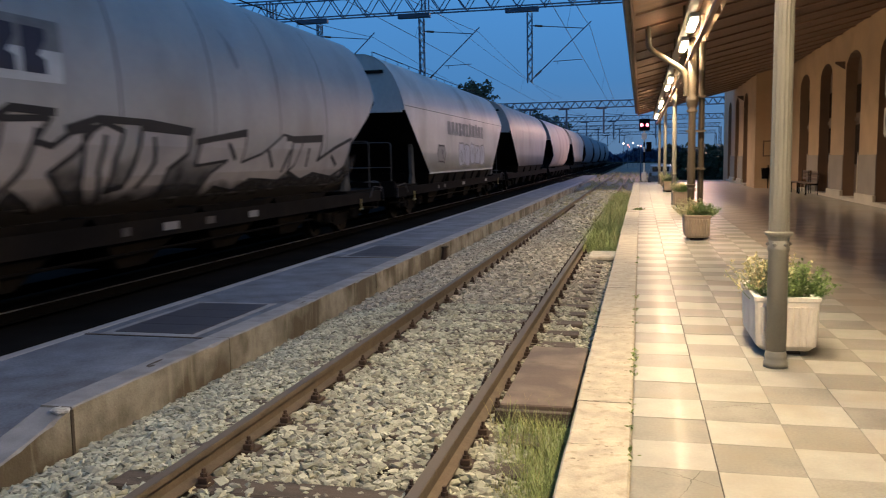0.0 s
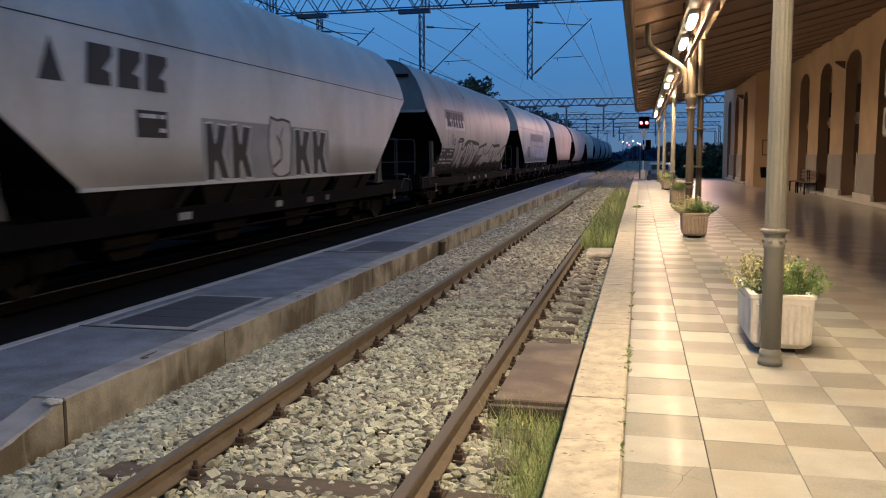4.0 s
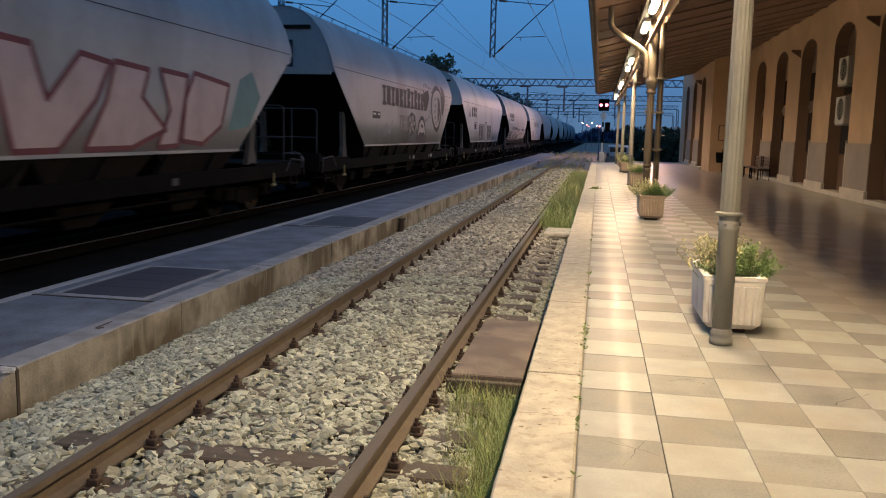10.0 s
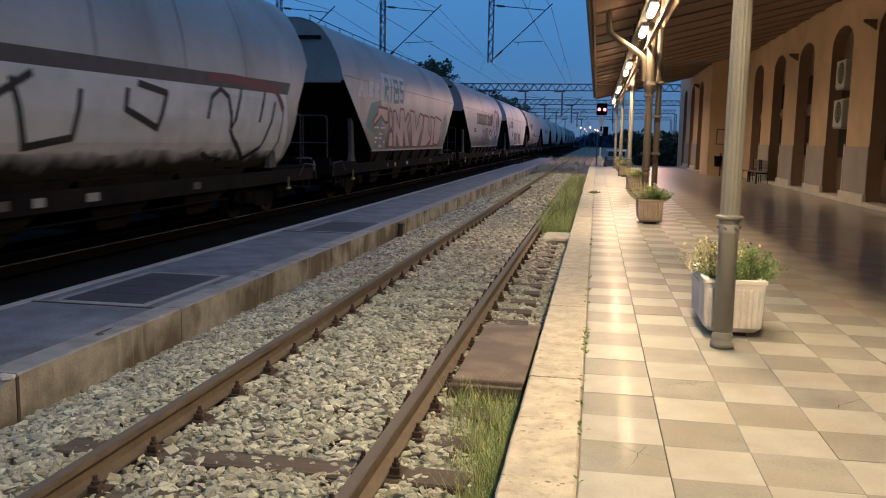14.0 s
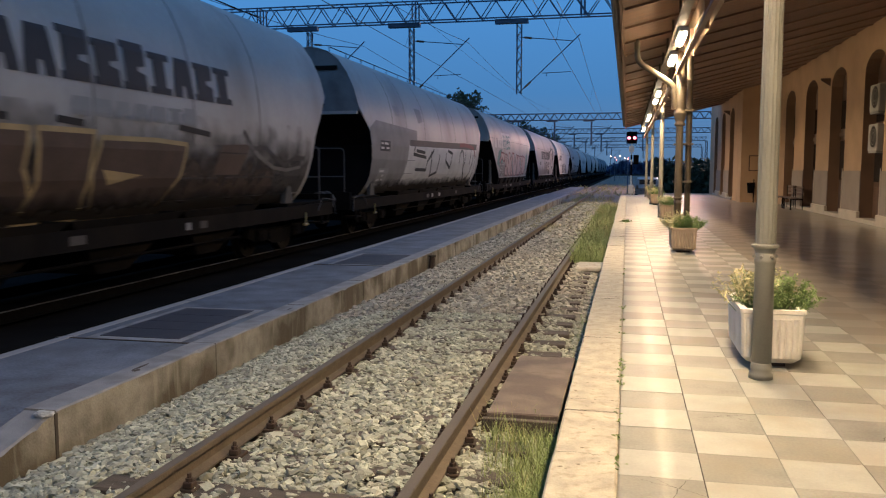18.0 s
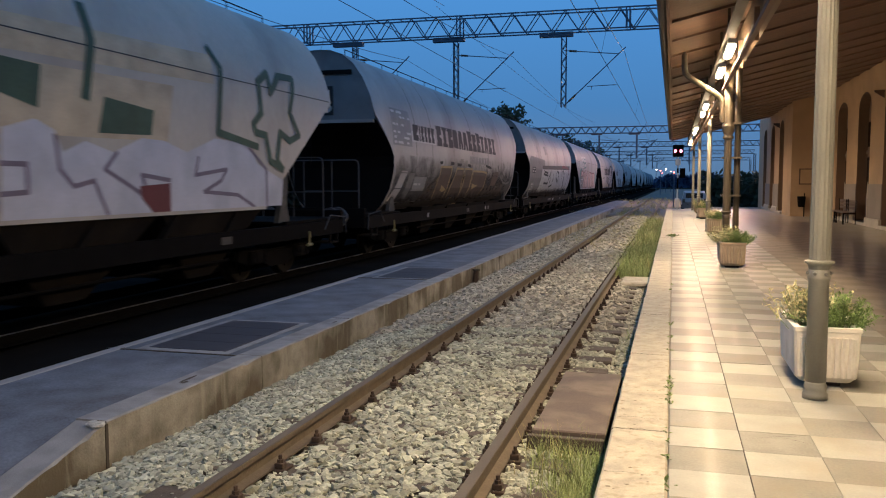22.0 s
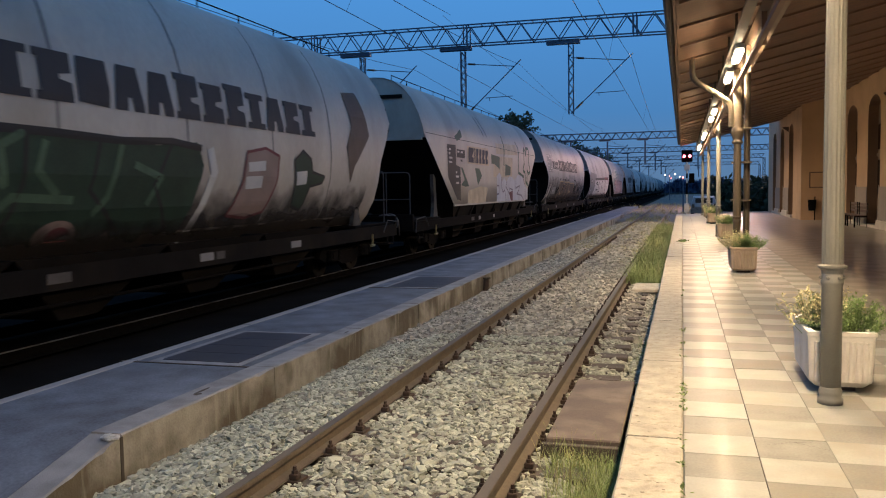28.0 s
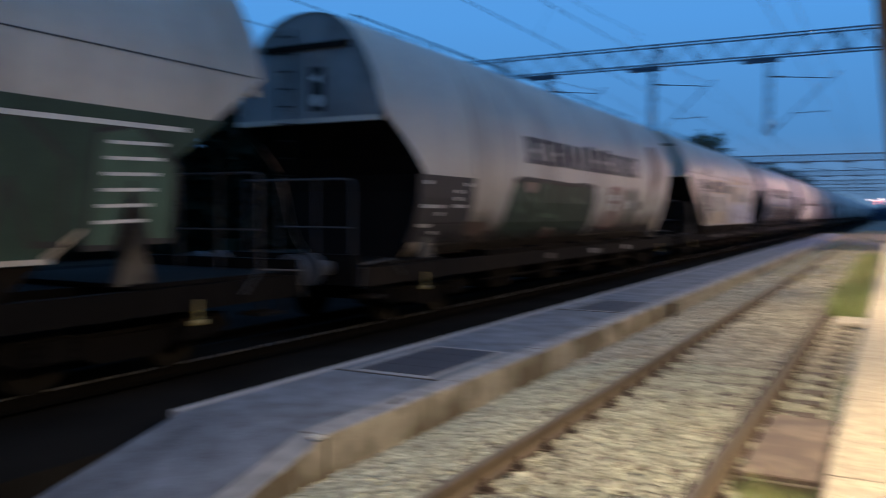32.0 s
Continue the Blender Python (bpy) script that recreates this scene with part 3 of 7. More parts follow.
conduit()


# ---------------------------------------------------------------- station front
def front(x, cuts, wall, zt, has_ac):
    prev = None
    for k, (a, b) in enumerate(cuts):
        nxt = cuts[k + 1][0] if k + 1 < len(cuts) else None
        if nxt is not None:
            part("dado", boxm((x - 0.03, b - 0.02, 0.31), (x - 0.003, nxt + 0.02, 1.53)), M_DADO, wall, "grey dado plaster")
            part("plinth_block", boxm((x - 0.10, b - 0.08, 0.0), (x - 0.003, nxt + 0.08, 0.31), 0.012), M_PLINTH, wall, "pale stone plinth")
            part("corner_strip", boxm((x - 0.045, nxt - 0.03, 0.312), (x - 0.031, nxt + 0.02, 1.6)), M_PLINTH, wall, "pale corner strip")
            if k % 2 == 0:
                bm = bmesh.new()
                extrude_profile(bm, [(x - 0.32, 4.66), (x - 0.004, 4.45), (x - 0.004, 4.72), (x - 0.32, 4.72)], b + 0.15, b + 0.22)
                part("iron_bracket", bm, M_DOOR, wall, "dark iron bracket")
        part("threshold", boxm((x - 0.095, a + 0.084, 0.0), (x + 0.30, b - 0.084, 0.12), 0.01), M_PLINTH, wall, "pale stone threshold")
        th = thing("arched_door", "tall dark brown panelled wooden door in an arched opening", "door", "station doors", (x + 0.34, (a + b) / 2, 0))
        w = (b - a) / 2
        part("leaf_frame", boxm((0.02, -w + 0.005, 0.0), (0.08, w - 0.005, zt - 0.02)), M_DOOR, th)
        for s0, s1 in ((-w + 0.12, -0.06), (0.06, w - 0.12)):
            for z0, z1 in ((0.25, 1.05), (1.2, 2.55), (2.95, 3.9)):
                part("panel", boxm((-0.015, s0, z0), (0.022, s1, z1), 0.012), M_DOOR if z0 < 1.1 else M_GLASSD, th)
        part("transom", boxm((-0.03, -w + 0.005, 2.68), (0.022, w - 0.005, 2.82)), M_DOOR, th)


front(WALL_X, cuts_main, wall_main, 4.9, True)
front(6.5, cuts_far, wall_far, 4.8, False)


def ac_unit(y, z):
    th = thing("air_conditioner", "white outdoor air conditioner unit fixed in an arched window", "air conditioner", "air conditioners", (WALL_X + 0.14, y, z))
    part("casing", boxm((-0.25, -0.44, 0), (0.10, 0.44, 0.76), 0.02), M_ACW, th)
    bm = bmesh.new()
    for r in (0.31, 0.22, 0.12):
        n = 20
        for k in range(n):
            a0, a1 = 2 * math.pi * k / n, 2 * math.pi * (k + 1) / n
            bar(bm, (-0.262, -0.1 + r * math.cos(a0), 0.4 + r * math.sin(a0)), (-0.262, -0.1 + r * math.cos(a1), 0.4 + r * math.sin(a1)), 0.008, 4)
    part("fan_grille", bm, M_POLE, th)
    # flat dark disc painted as the shaded depth behind the grille
    bm = bmesh.new()
    bmesh.ops.create_cone(bm, cap_ends=True, segments=20, radius1=0.30, radius2=0.30, depth=0.012, matrix=Matrix.Translation((-0.252, -0.1, 0.4)) @ Matrix.Rotation(math.pi / 2, 4, "Y"))
    part("fan_opening", bm, M_DARK, th)
    part("bracket", boxm((-0.24, -0.4, -0.05), (0.2, 0.4, -0.002)), M_POLE, th)


ac_unit(25.75, 3.18)
ac_unit(25.75, 2.08)


def bench(x, y):
    th = thing("platform_bench", "dark wooden bench against the station wall", "bench", "benches", (x, y, 0))
    for k in range(4):
        part("seat_slat", boxm((-0.5 + 0.11 * k, -0.8, 0.43), (-0.41 + 0.11 * k, 0.8, 0.46), 0.005), M_DOOR, th)
    for k in range(3):
        part("back_slat", boxm((-0.04, -0.8, 0.55 + 0.13 * k), (-0.01, 0.8, 0.65 + 0.13 * k), 0.005), M_DOOR, th)
    for sy in (-0.7, 0.7):
        bm = bmesh.new()
        box(bm, (-0.5, sy - 0.025, 0), (-0.45, sy + 0.025, 0.43))
        box(bm, (-0.06, sy - 0.025, 0), (-0.04, sy + 0.025, 0.93))
        box(bm, (-0.5, sy - 0.024, 0.39), (-0.05, sy + 0.024, 0.43))
        part("leg_frame", bm, M_BLACK, th)


bench(7.85, 35.2)
bench(7.85, 37.0)
th = thing("waste_bin", "dark metal waste bin on a post by the wall", "bin", at=(6.95, 42.2, 0))
part("bucket", lathe(bmesh.new(), [(0.15, 0.45), (0.19, 0.95), (0.17, 0.95), (0.15, 0.6)], 14), M_BLACK, th)
part("post", boxm((0.10, -0.03, 0), (0.14, 0.03, 1.1)), M_BLACK, th)
th = thing("notice_board", "framed notice board on the ochre wall", "notice board", at=(7.0, 42.49, 1.5))
part("frame", boxm((-0.15, -0.05, 0), (0.55, -0.002, 0.75), 0.01), M_DOOR, th)
part("sheet", boxm((-0.10, -0.056, 0.05), (0.50, -0.051, 0.70)), M_WALL, th)


# ---------------------------------------------------------------- planters
def leaf_mesh(bm, p, d, size, width, mi):
    d = d.normalized()
    s = d.cross(Vector((0, 0, 1)))
    s = s.normalized() if s.length > 0.01 else Vector((1, 0, 0))
    u = s.cross(d)
    a, b, c = p, p + d * size * 0.5 + u * size * 0.12, p + d * size
    v = [bm.verts.new(q) for q in (a, b + s * width, c, b - s * width)]
    bm.faces.new(v).material_index = mi


def bush(bm, rng, centre, spread, height, n_stem, leaves, mi, size, lean=0.6):
    for _ in range(n_stem):
        ang, rr = rng.uniform(0, 6.283), rng.uniform(0.1, 1)
        base = Vector(centre) + Vector((math.cos(ang) * spread * 0.4 * rr, math.sin(ang) * spread * 0.4 * rr, 0))
        tip = Vector(centre) + Vector((math.cos(ang) * spread * rr, math.sin(ang) * spread * rr, height * rng.uniform(0.55, 1.05) * (1.05 - lean * 0.5 * rr)))
        bar(bm, base, tip, 0.003, 3, 0.0015)
        for k in range(leaves):
            t = rng.uniform(0.25, 1.0)
            p = base.lerp(tip, t) + Vector((rng.gauss(0, 0.012), rng.gauss(0, 0.012), rng.gauss(0, 0.012)))
            d = Vector((rng.gauss(0, 1), rng.gauss(0, 1), rng.gauss(0.35, 0.7)))
            leaf_mesh(bm, p, d, size * rng.uniform(0.6, 1.3), size * 0.22, mi)


def planter(x, y, turn, seed, wide=0.47, long=0.92, high=0.47, m=M_PLANTER):
    rng = random.Random(seed)
    th = thing("planter", "white ribbed concrete planter full of leafy plants" if m is M_PLANTER else "tan concrete planter with low dry shrubs", "planter", "platform planters", (x, y, 0))
    th.rotation_euler = (0, 0, radians(turn))
    bm = bmesh.new()
    t = 0.045
    tw, tl, bw, bl = wide / 2, long / 2, wide / 2 - 0.014, long / 2 - 0.018
    rings = []
    for hx, hy, z, ch in ((bw - 0.045, bl - 0.045, 0.04, 0.02), (bw, bl, 0.085, 0.02), (tw, tl, high - 0.035, 0.016), (tw + 0.010, tl + 0.010, high - 0.03, 0.016), (tw + 0.010, tl + 0.010, high, 0.016), (tw - t, tl - t, high, 0.02), (tw - t, tl - t, high - 0.09, 0.02)):
        c = [(hx - ch, -hy), (hx, -hy + ch), (hx, hy - ch), (hx - ch, hy), (-hx + ch, hy), (-hx, hy - ch), (-hx, -hy + ch), (-hx + ch, -hy)]
        rings.append([bm.verts.new((px, py, z)) for px, py in c])
    for a, b in zip(rings, rings[1:]):
        for k in range(8):
            bm.faces.new((a[k], a[(k + 1) % 8], b[(k + 1) % 8], b[k]))
    bm.faces.new(list(reversed(rings[0])))
    bm.faces.new(rings[-1])
    part("trough", bm, m, th)
    # the shade beneath the trough is painted into this inset foot
    part("foot", boxm((-bw + 0.1, -bl + 0.1, 0), (bw - 0.1, bl - 0.1, 0.042)), M_DARK, th, "inset foot, near black with painted shade")
    n = 8
    for face in range(2):
        for k in range(n):
            u = (k + 0.5) / n * 2 - 1
            bm = bmesh.new()
            sg = -1 if face == 0 else 1
            for z0, z1 in ((0.088, high - 0.075),):
                ya, yb = (bl + (tl - bl) * (z - 0.10) / (high - 0.13) for z in (z0, z1)) if True else (0, 0)
                xa, xb = (u * 0.86 * (bw + (tw - bw) * (z - 0.10) / (high - 0.13)) for z in (z0, z1))
                bar(bm, (xa, sg * (ya + 0.002), z0), (xb, sg * (yb + 0.002), z1), 0.021, 8)
            part("rib", bm, m, th)
    part("soil", boxm((-tw + t + 0.004, -tl + t + 0.004, high - 0.14), (tw - t - 0.004, tl - t - 0.004, high - 0.06)), M_SOIL, th)
    bm = bmesh.new()
    bush(bm, rng, (-0.10, -0.10, high - 0.07), 0.36, 0.38, 46, 34, 1, 0.040)
    bush(bm, rng, (0.0, 0.15, high - 0.07), 0.26, 0.40, 16, 24, 1, 0.045)
    part("variegated_shrub", bm, (M_LEAF, M_LEAF2), th, "pale yellow-green leaves")
    bm = bmesh.new()
    bush(bm, rng, (0.12, -0.20, high - 0.07), 0.38, 0.32, 60, 70, 0, 0.032, 0.9)
    bush(bm, rng, (0.05, 0.22, high - 0.07), 0.28, 0.3, 16, 30, 0, 0.05)
    part("feathery_shrub", bm, (M_LEAF, M_LEAF2), th, "bright green feathery leaves")
    return th


planter(2.29, 7.27, 0, 3)
planter(2.22, 16.65, 0, 5, m=M_PLANTER2)
planter(2.42, 27.4, 0, 9, 0.5, 0.8, m=M_PLANTER2)
planter(2.43, 38.9, 0, 7, m=M_PLANTER2)
planter(2.45, 46.0, 0, 8, m=M_PLANTER2)


# ---------------------------------------------------------------- overhead line
def truss(bm, x0, x1, y, z0, z1, depth, step, r):
    """A box lattice girder along x."""
    for yy in (y - depth / 2, y + depth / 2):
        for z in (z0, z1):
            bar(bm, (x0, yy, z), (x1, yy, z), r * 1.7, 4, roll=0.5)
        n = int((x1 - x0) / step)
        for k in range(n):
            a, b = x0 + (x1 - x0) * k / n, x0 + (x1 - x0) * (k + 1) / n
            za, zb = (z0, z1) if k % 2 == 0 else (z1, z0)
            bar(bm, (a, yy, za), (b, yy, zb), r, 4)
    n = int((x1 - x0) / (step * 2))
    for k in range(n + 1):
        a = x0 + (x1 - x0) * k / n
        for z in (z0, z1):
            bar(bm, (a, y - depth / 2, z), (a, y + depth / 2, z), r, 4)


def lattice_post(bm, x, y, z0, z1, w, r, step):
    for sx in (-w / 2, w / 2):
        for sy in (-w / 2, w / 2):
            bar(bm, (x + sx, y + sy, z0), (x + sx, y + sy, z1), r * 1.5, 4)
    n = max(2, int((z1 - z0) / step))
    for k in range(n):
        a, b = z0 + (z1 - z0) * k / n, z0 + (z1 - z0) * (k + 1) / n
        s = 1 if k % 2 else -1
        for sy in (-w / 2, w / 2):
            bar(bm, (x - s * w / 2, y + sy, a), (x + s * w / 2, y + sy, b), r, 4)
        for sx in (-w / 2, w / 2):
            bar(bm, (x + sx, y - s * w / 2, a), (x + sx, y + s * w / 2, b), r, 4)


def gantry(y, x0, x1, z0=8.68, z1=9.6, near=True, hang=(-14.45, -9.2, -3.95), legs=()):
    th = thing("overhead_line_gantry", "dark steel lattice gantry spanning the tracks", "gantry", "overhead line gantries")
    bm = bmesh.new()
    truss(bm, x0, x1, y, z0, z1, 0.7, 0.62, 0.025 if near else 0.045)
    part("girder", bm, M_LATT, th)
    if near:
        for x in range(int(x0) + 2, int(x1), 8):
            for dx in (-0.08, 0.08):
                for yy in (y - 0.36, y + 0.36):
                    part("splice", bar(bmesh.new(), (x + dx, yy, z0), (x + dx, yy, z1), 0.04, 4), M_LATT, th)
    for x in legs:
        bm = bmesh.new()
        lattice_post(bm, x, y, -0.75, z0, 0.5, 0.03 if near else 0.05, 0.6)
        part("leg", bm, M_LATT, th)
    for x in hang:
        m = part("drop_post_seat", boxm((x - 1.15, y - 0.16, z0 - 0.24), (x + 0.42, y + 0.16, z0 - 0.03)), M_LATT, th)
        bm = bmesh.new()
        if near:
            lattice_post(bm, x, y, 5.15, z0 - 0.28, 0.22, 0.018, 0.28)
        else:
            box(bm, (x - 0.12, y - 0.12, 5.15), (x + 0.12, y + 0.12, z0 - 0.28))
        part("drop_post", bm, M_LATT, th)
        r = 0.022 if near else 0.04
        bm = bar(bmesh.new(), (x, y, 5.2), (x + 2.85, y, 7.85), r * 1.2, 6)
        part("diagonal_strut", bm, M_LATT, th)
        bm = bar(bmesh.new(), (x, y, 7.80), (x + 2.55, y, 7.55), r, 6)
        part("tie_rod", bm, M_LATT, th)
        if near:
            bm = bmesh.new()
            bar(bm, (x + 1.1, y, 6.10), (x + 2.45, y, 6.14), 0.018, 6)
            bar(bm, (x + 1.3, y, 6.1), (x + 1.3, y, 5.95), 0.014, 5)
            bar(bm, (x + 1.0, y, 6.13), (x + 1.25, y, 6.36), 0.012, 5)
            part("steady_arm", bm, M_LATT, th)
            for p, q in (((x + 0.25, 5.43), (x + 0.55, 5.71)), ((x + 0.25, 7.78), (x + 0.6, 7.74))):
                bm = bmesh.new()
                bar(bm, (p[0], y, p[1]), (q[0], y, q[1]), 0.05, 8)
                part("insulator", bm, M_INS, th)
    return th


gantry(40.0, -27.0, 13.0, legs=(-27.0, 13.0))
gantry(122.0, -30.0, 14.0, near=False, legs=(-30.0, 14.0), hang=(-14.45, -9.2, -3.95))
gantry(168.0, -32.0, 18.0, near=False, legs=(-32.0, 18.0), hang=(-14.45, -9.2, -3.95, 4.0))
gantry(215.0, -34.0, 20.0, near=False, legs=(-34.0, 20.0), hang=(-14.45, -9.2, -3.95))
gantry(275.0, -36.0, 24.0, near=False, legs=(-36.0, 24.0), hang=(-14.45, -9.2, -3.95, 6.0))


def wires():
    ys = [-12, 40, 122, 168, 215, 275]
    for x, xm in ((-1.35, -1.15), (-6.75, -6.4), (-12.0, -11.65)):
        th = thing("overhead_wire", "thin dark contact wire and messenger cable over a track", "wire", "overhead wires")
        bm, bw, bd = bmesh.new(), bmesh.new(), bmesh.new()
        for a, b in zip(ys, ys[1:]):
            prev = None
            n = 10
            for k in range(n + 1):
                t = k / n
                y = a + (b - a) * t
                z = 7.62 - 0.95 * 4 * t * (1 - t)
                if prev:
                    bar(bm, prev, (xm, y, z), 0.011, 4)
                prev = (xm, y, z)
                if 0 < k < n and k % 2 == 0:
                    bar(bd, (xm, y, z), (x, y, 5.98), 0.005, 3)
            bar(bw, (x, a, 6.0), (x, b, 5.98), 0.011, 4)
        part("messenger_cable", bm, M_WIRE, th)
        part("contact_wire", bw, M_WIRE, th)
        part("dropper", bd, M_WIRE, th)
    th = thing("overhead_cable", "thin dark feeder cable strung between gantries", "wire", "overhead wires")
    bm = bmesh.new()
    for a, b in zip(ys, ys[1:]):
        prev = None
        for k in range(9):
            t = k / 8
            p = (-10.2 + 0.4 * t, a + (b - a) * t, 10.2 - 3.0 * t * (1 - t))
            if prev:
                bar(bm, prev, p, 0.012, 4)
            prev = p
    part("cable", bm, M_WIRE, th)


wires()


# ---------------------------------------------------------------- signal and far end
def signal(x, y):
    th = thing("railway_signal", "railway light signal showing two red lights", "signal", at=(x, y, 0))
    part("mast", bar(bmesh.new(), (0, 0, -0.5), (0, 0, 4.0), 0.05, 10), M_WHITE, th)
    for z0, z1, m in ((1.2, 1.9, M_BLACK), (2.2, 2.5, M_BLACK)):
        part("dark_band", bar(bmesh.new(), (0, 0, z0), (0, 0, z1), 0.055, 10), m, th)
    part("base", boxm((-0.14, -0.14, 0.05), (0.14, 0.14, 0.62), 0.02), M_WHITE, th, "white painted cabinet base")
    part("head", boxm((-0.33, -0.10, 3.2), (0.33, 0.12, 3.95), 0.03), M_BLACK, th)
    for dx in (-0.17, 0.17):
        bm = bmesh.new()
        bmesh.ops.create_cone(bm, cap_ends=True, segments=14, radius1=0.085, radius2=0.085, depth=0.03, matrix=Matrix.Translation((dx, -0.115, 3.56)) @ Matrix.Rotation(math.pi / 2, 4, "X"))
        part("red_lens", bm, M_RED, th, "glowing red lens")
        bm = bmesh.new()
        for k in range(7):
            a0, a1 = math.pi * k / 7, math.pi * (k + 1) / 7
            bar(bm, (dx + 0.12 * math.cos(a0), -0.2, 3.56 + 0.12 * math.sin(a0)), (dx + 0.12 * math.cos(a1), -0.2, 3.56 + 0.12 * math.sin(a1)), 0.012, 4)
            bar(bm, (dx + 0.12 * math.cos(a0), -0.2, 3.56 + 0.12 * math.sin(a0)), (dx + 0.12 * math.cos(a0), -0.1, 3.56 + 0.12 * math.sin(a0)), 0.03, 4)
        part("hood", bm, M_BLACK, th)
    part("plate", boxm((-0.16, -0.09, 2.68), (0.16, -0.06, 3.05), 0.005), M_WHITE, th, "small white plate")
    part("lower_head", boxm((0.12, -0.08, 1.9), (0.45, 0.1, 2.5), 0.02), M_BLACK, th)
    return th


signal(1.40, 54.3)


def parked_car(x, y):
    th = thing("parked_car", "pale estate car parked beyond the platform end", "car", at=(x, y, -0.5))
    bm = bmesh.new()
    prof = [(-2.0, 0.32), (-2.05, 0.75), (-1.9, 0.98), (-1.7, 1.40), (-1.2, 1.52), (0.2, 1.50), (0.85, 1.02), (1.75, 0.92), (2.05, 0.72), (2.08, 0.35)]
    rows = []
    for sx, k in ((-0.84, 0.97), (-0.80, 1.0), (0.80, 1.0), (0.84, 0.97)):
        rows.append([bm.verts.new((sx * (1.0 if z < 1.0 else 0.84), yy * k, z)) for yy, z in prof])
    for a, b in zip(rows, rows[1:]):
        for k in range(len(prof) - 1):
            bm.faces.new((a[k], a[k + 1], b[k + 1], b[k]))
    bm.faces.new(rows[0])
    bm.faces.new(list(reversed(rows[-1])))
    bmesh.ops.recalc_face_normals(bm, faces=bm.faces)
    part("body", bm, M_CAR, th)
    part("rear_window", boxm((-0.58, -1.90, 1.02), (0.58, -1.80, 1.36), 0.02), M_GLASSD, th)
    for sx in (-1, 1):
        part("rear_light", boxm((sx * 0.72 - 0.08, -2.07, 0.70), (sx * 0.72 + 0.08, -1.98, 0.95), 0.01), M_RUST, th)
        part("side_window", boxm((sx * 0.70 - 0.03, -1.5, 1.05), (sx * 0.70 + 0.03, 0.5, 1.38), 0.01), M_GLASSD, th)
        for yy in (-1.25, 1.3):
            w = part("wheel", bar(bmesh.new(), (sx * 0.66, yy, 0.31), (sx * 0.85, yy, 0.31), 0.31, 16), M_BLACK, th)
            part("rim", bar(bmesh.new(), (sx * 0.845, yy, 0.31), (sx * 0.865, yy, 0.31), 0.19, 12), M_TYRE, w)


parked_car(2.6, 63.5)


def tree(x, y, h, crown, seed, bare=2.0):
    rng = random.Random(seed)
    th = thing("tree", "dark leafy tree standing beyond the tracks", "tree", "far trees", (x, y, -0.75))
    bm = bar(bmesh.new(), (0, 0, 0), (0.1, 0, h * 0.75), h * 0.025, 8, h * 0.008)
    tips = []
    for k in range(16):
        z0 = h * rng.uniform(0.25, 0.7)
        a = rng.uniform(0, 6.283)
        L = crown * rng.uniform(0.5, 1.0)
        tip = Vector((math.cos(a) * L, math.sin(a) * L, z0 + h * rng.uniform(0.12, 0.30)))
        bar(bm, (0.05, 0, z0), tip, h * 0.008, 5, h * 0.003)
        tips.append(tip)
    tips.append(Vector((0.1, 0, h * 0.95)))
    part("trunk", bm, M_BARK, th)
    verts, faces = [], []
    for tip in tips:
        for c in range(9):
            cc = tip + Vector((rng.gauss(0, 1), rng.gauss(0, 1), rng.gauss(0, 0.8))) * crown * 0.24
            for _ in range(26):
                p = cc + Vector((rng.gauss(0, 1), rng.gauss(0, 1), rng.gauss(0, 1))) * crown * 0.09
                u = Vector((rng.gauss(0, 1), rng.gauss(0, 1), rng.gauss(0, 1))).normalized() * crown * 0.075
                v = u.orthogonal().normalized() * crown * 0.055
                i = len(verts)
                verts += [p - u, p + v, p + u, p - v]
                faces.append((i, i + 1, i + 2, i + 3))
    raw("crown", verts, faces, M_TREE, th)


tree(-28.4, 150, 15.6, 3.6, 2)
tree(-25.0, 168, 12.5, 3.2, 4)
tree(-21.5, 205, 12.0, 5.0, 6)
tree(-30.0, 215, 13.0, 4.5, 8)


def hedge(x0, x1, y, h, seed, depth=3.0):
    rng = np.random.default_rng(seed)
    n = int((x1 - x0) * h * 130)
    p = np.stack([rng.uniform(x0, x1, n), y + rng.uniform(0, depth, n), rng.uniform(-0.7, h, n) * (0.8 + 0.2 * np.sin(rng.uniform(0, 6, n)))], -1)
    u = rng.normal(size=(n, 3)) * 0.16
    v = rng.normal(size=(n, 3)) * 0.12
    V = np.stack([p - u, p + v, p + u, p - v], 1).reshape(-1, 3)
    F = np.arange(4 * n).reshape(n, 4)
    ob = raw("hedge", V.tolist(), F.tolist(), M_HEDGE)
    tagged(ob, "dark overgrown bushes beyond the platform end", "bushes", kind="stuff")
    tagged(part("hedge_core", boxm((x0, y + depth * 0.4, -0.75), (x1, y + depth * 0.6, h * 0.75)), M_HEDGE), "dark inner growth of the bushes", "bushes", kind="stuff")


hedge(3.4, 16.0, 76, 2.6, 1)
hedge(-60.0, -16.0, 235, 4.5, 2, 6.0)


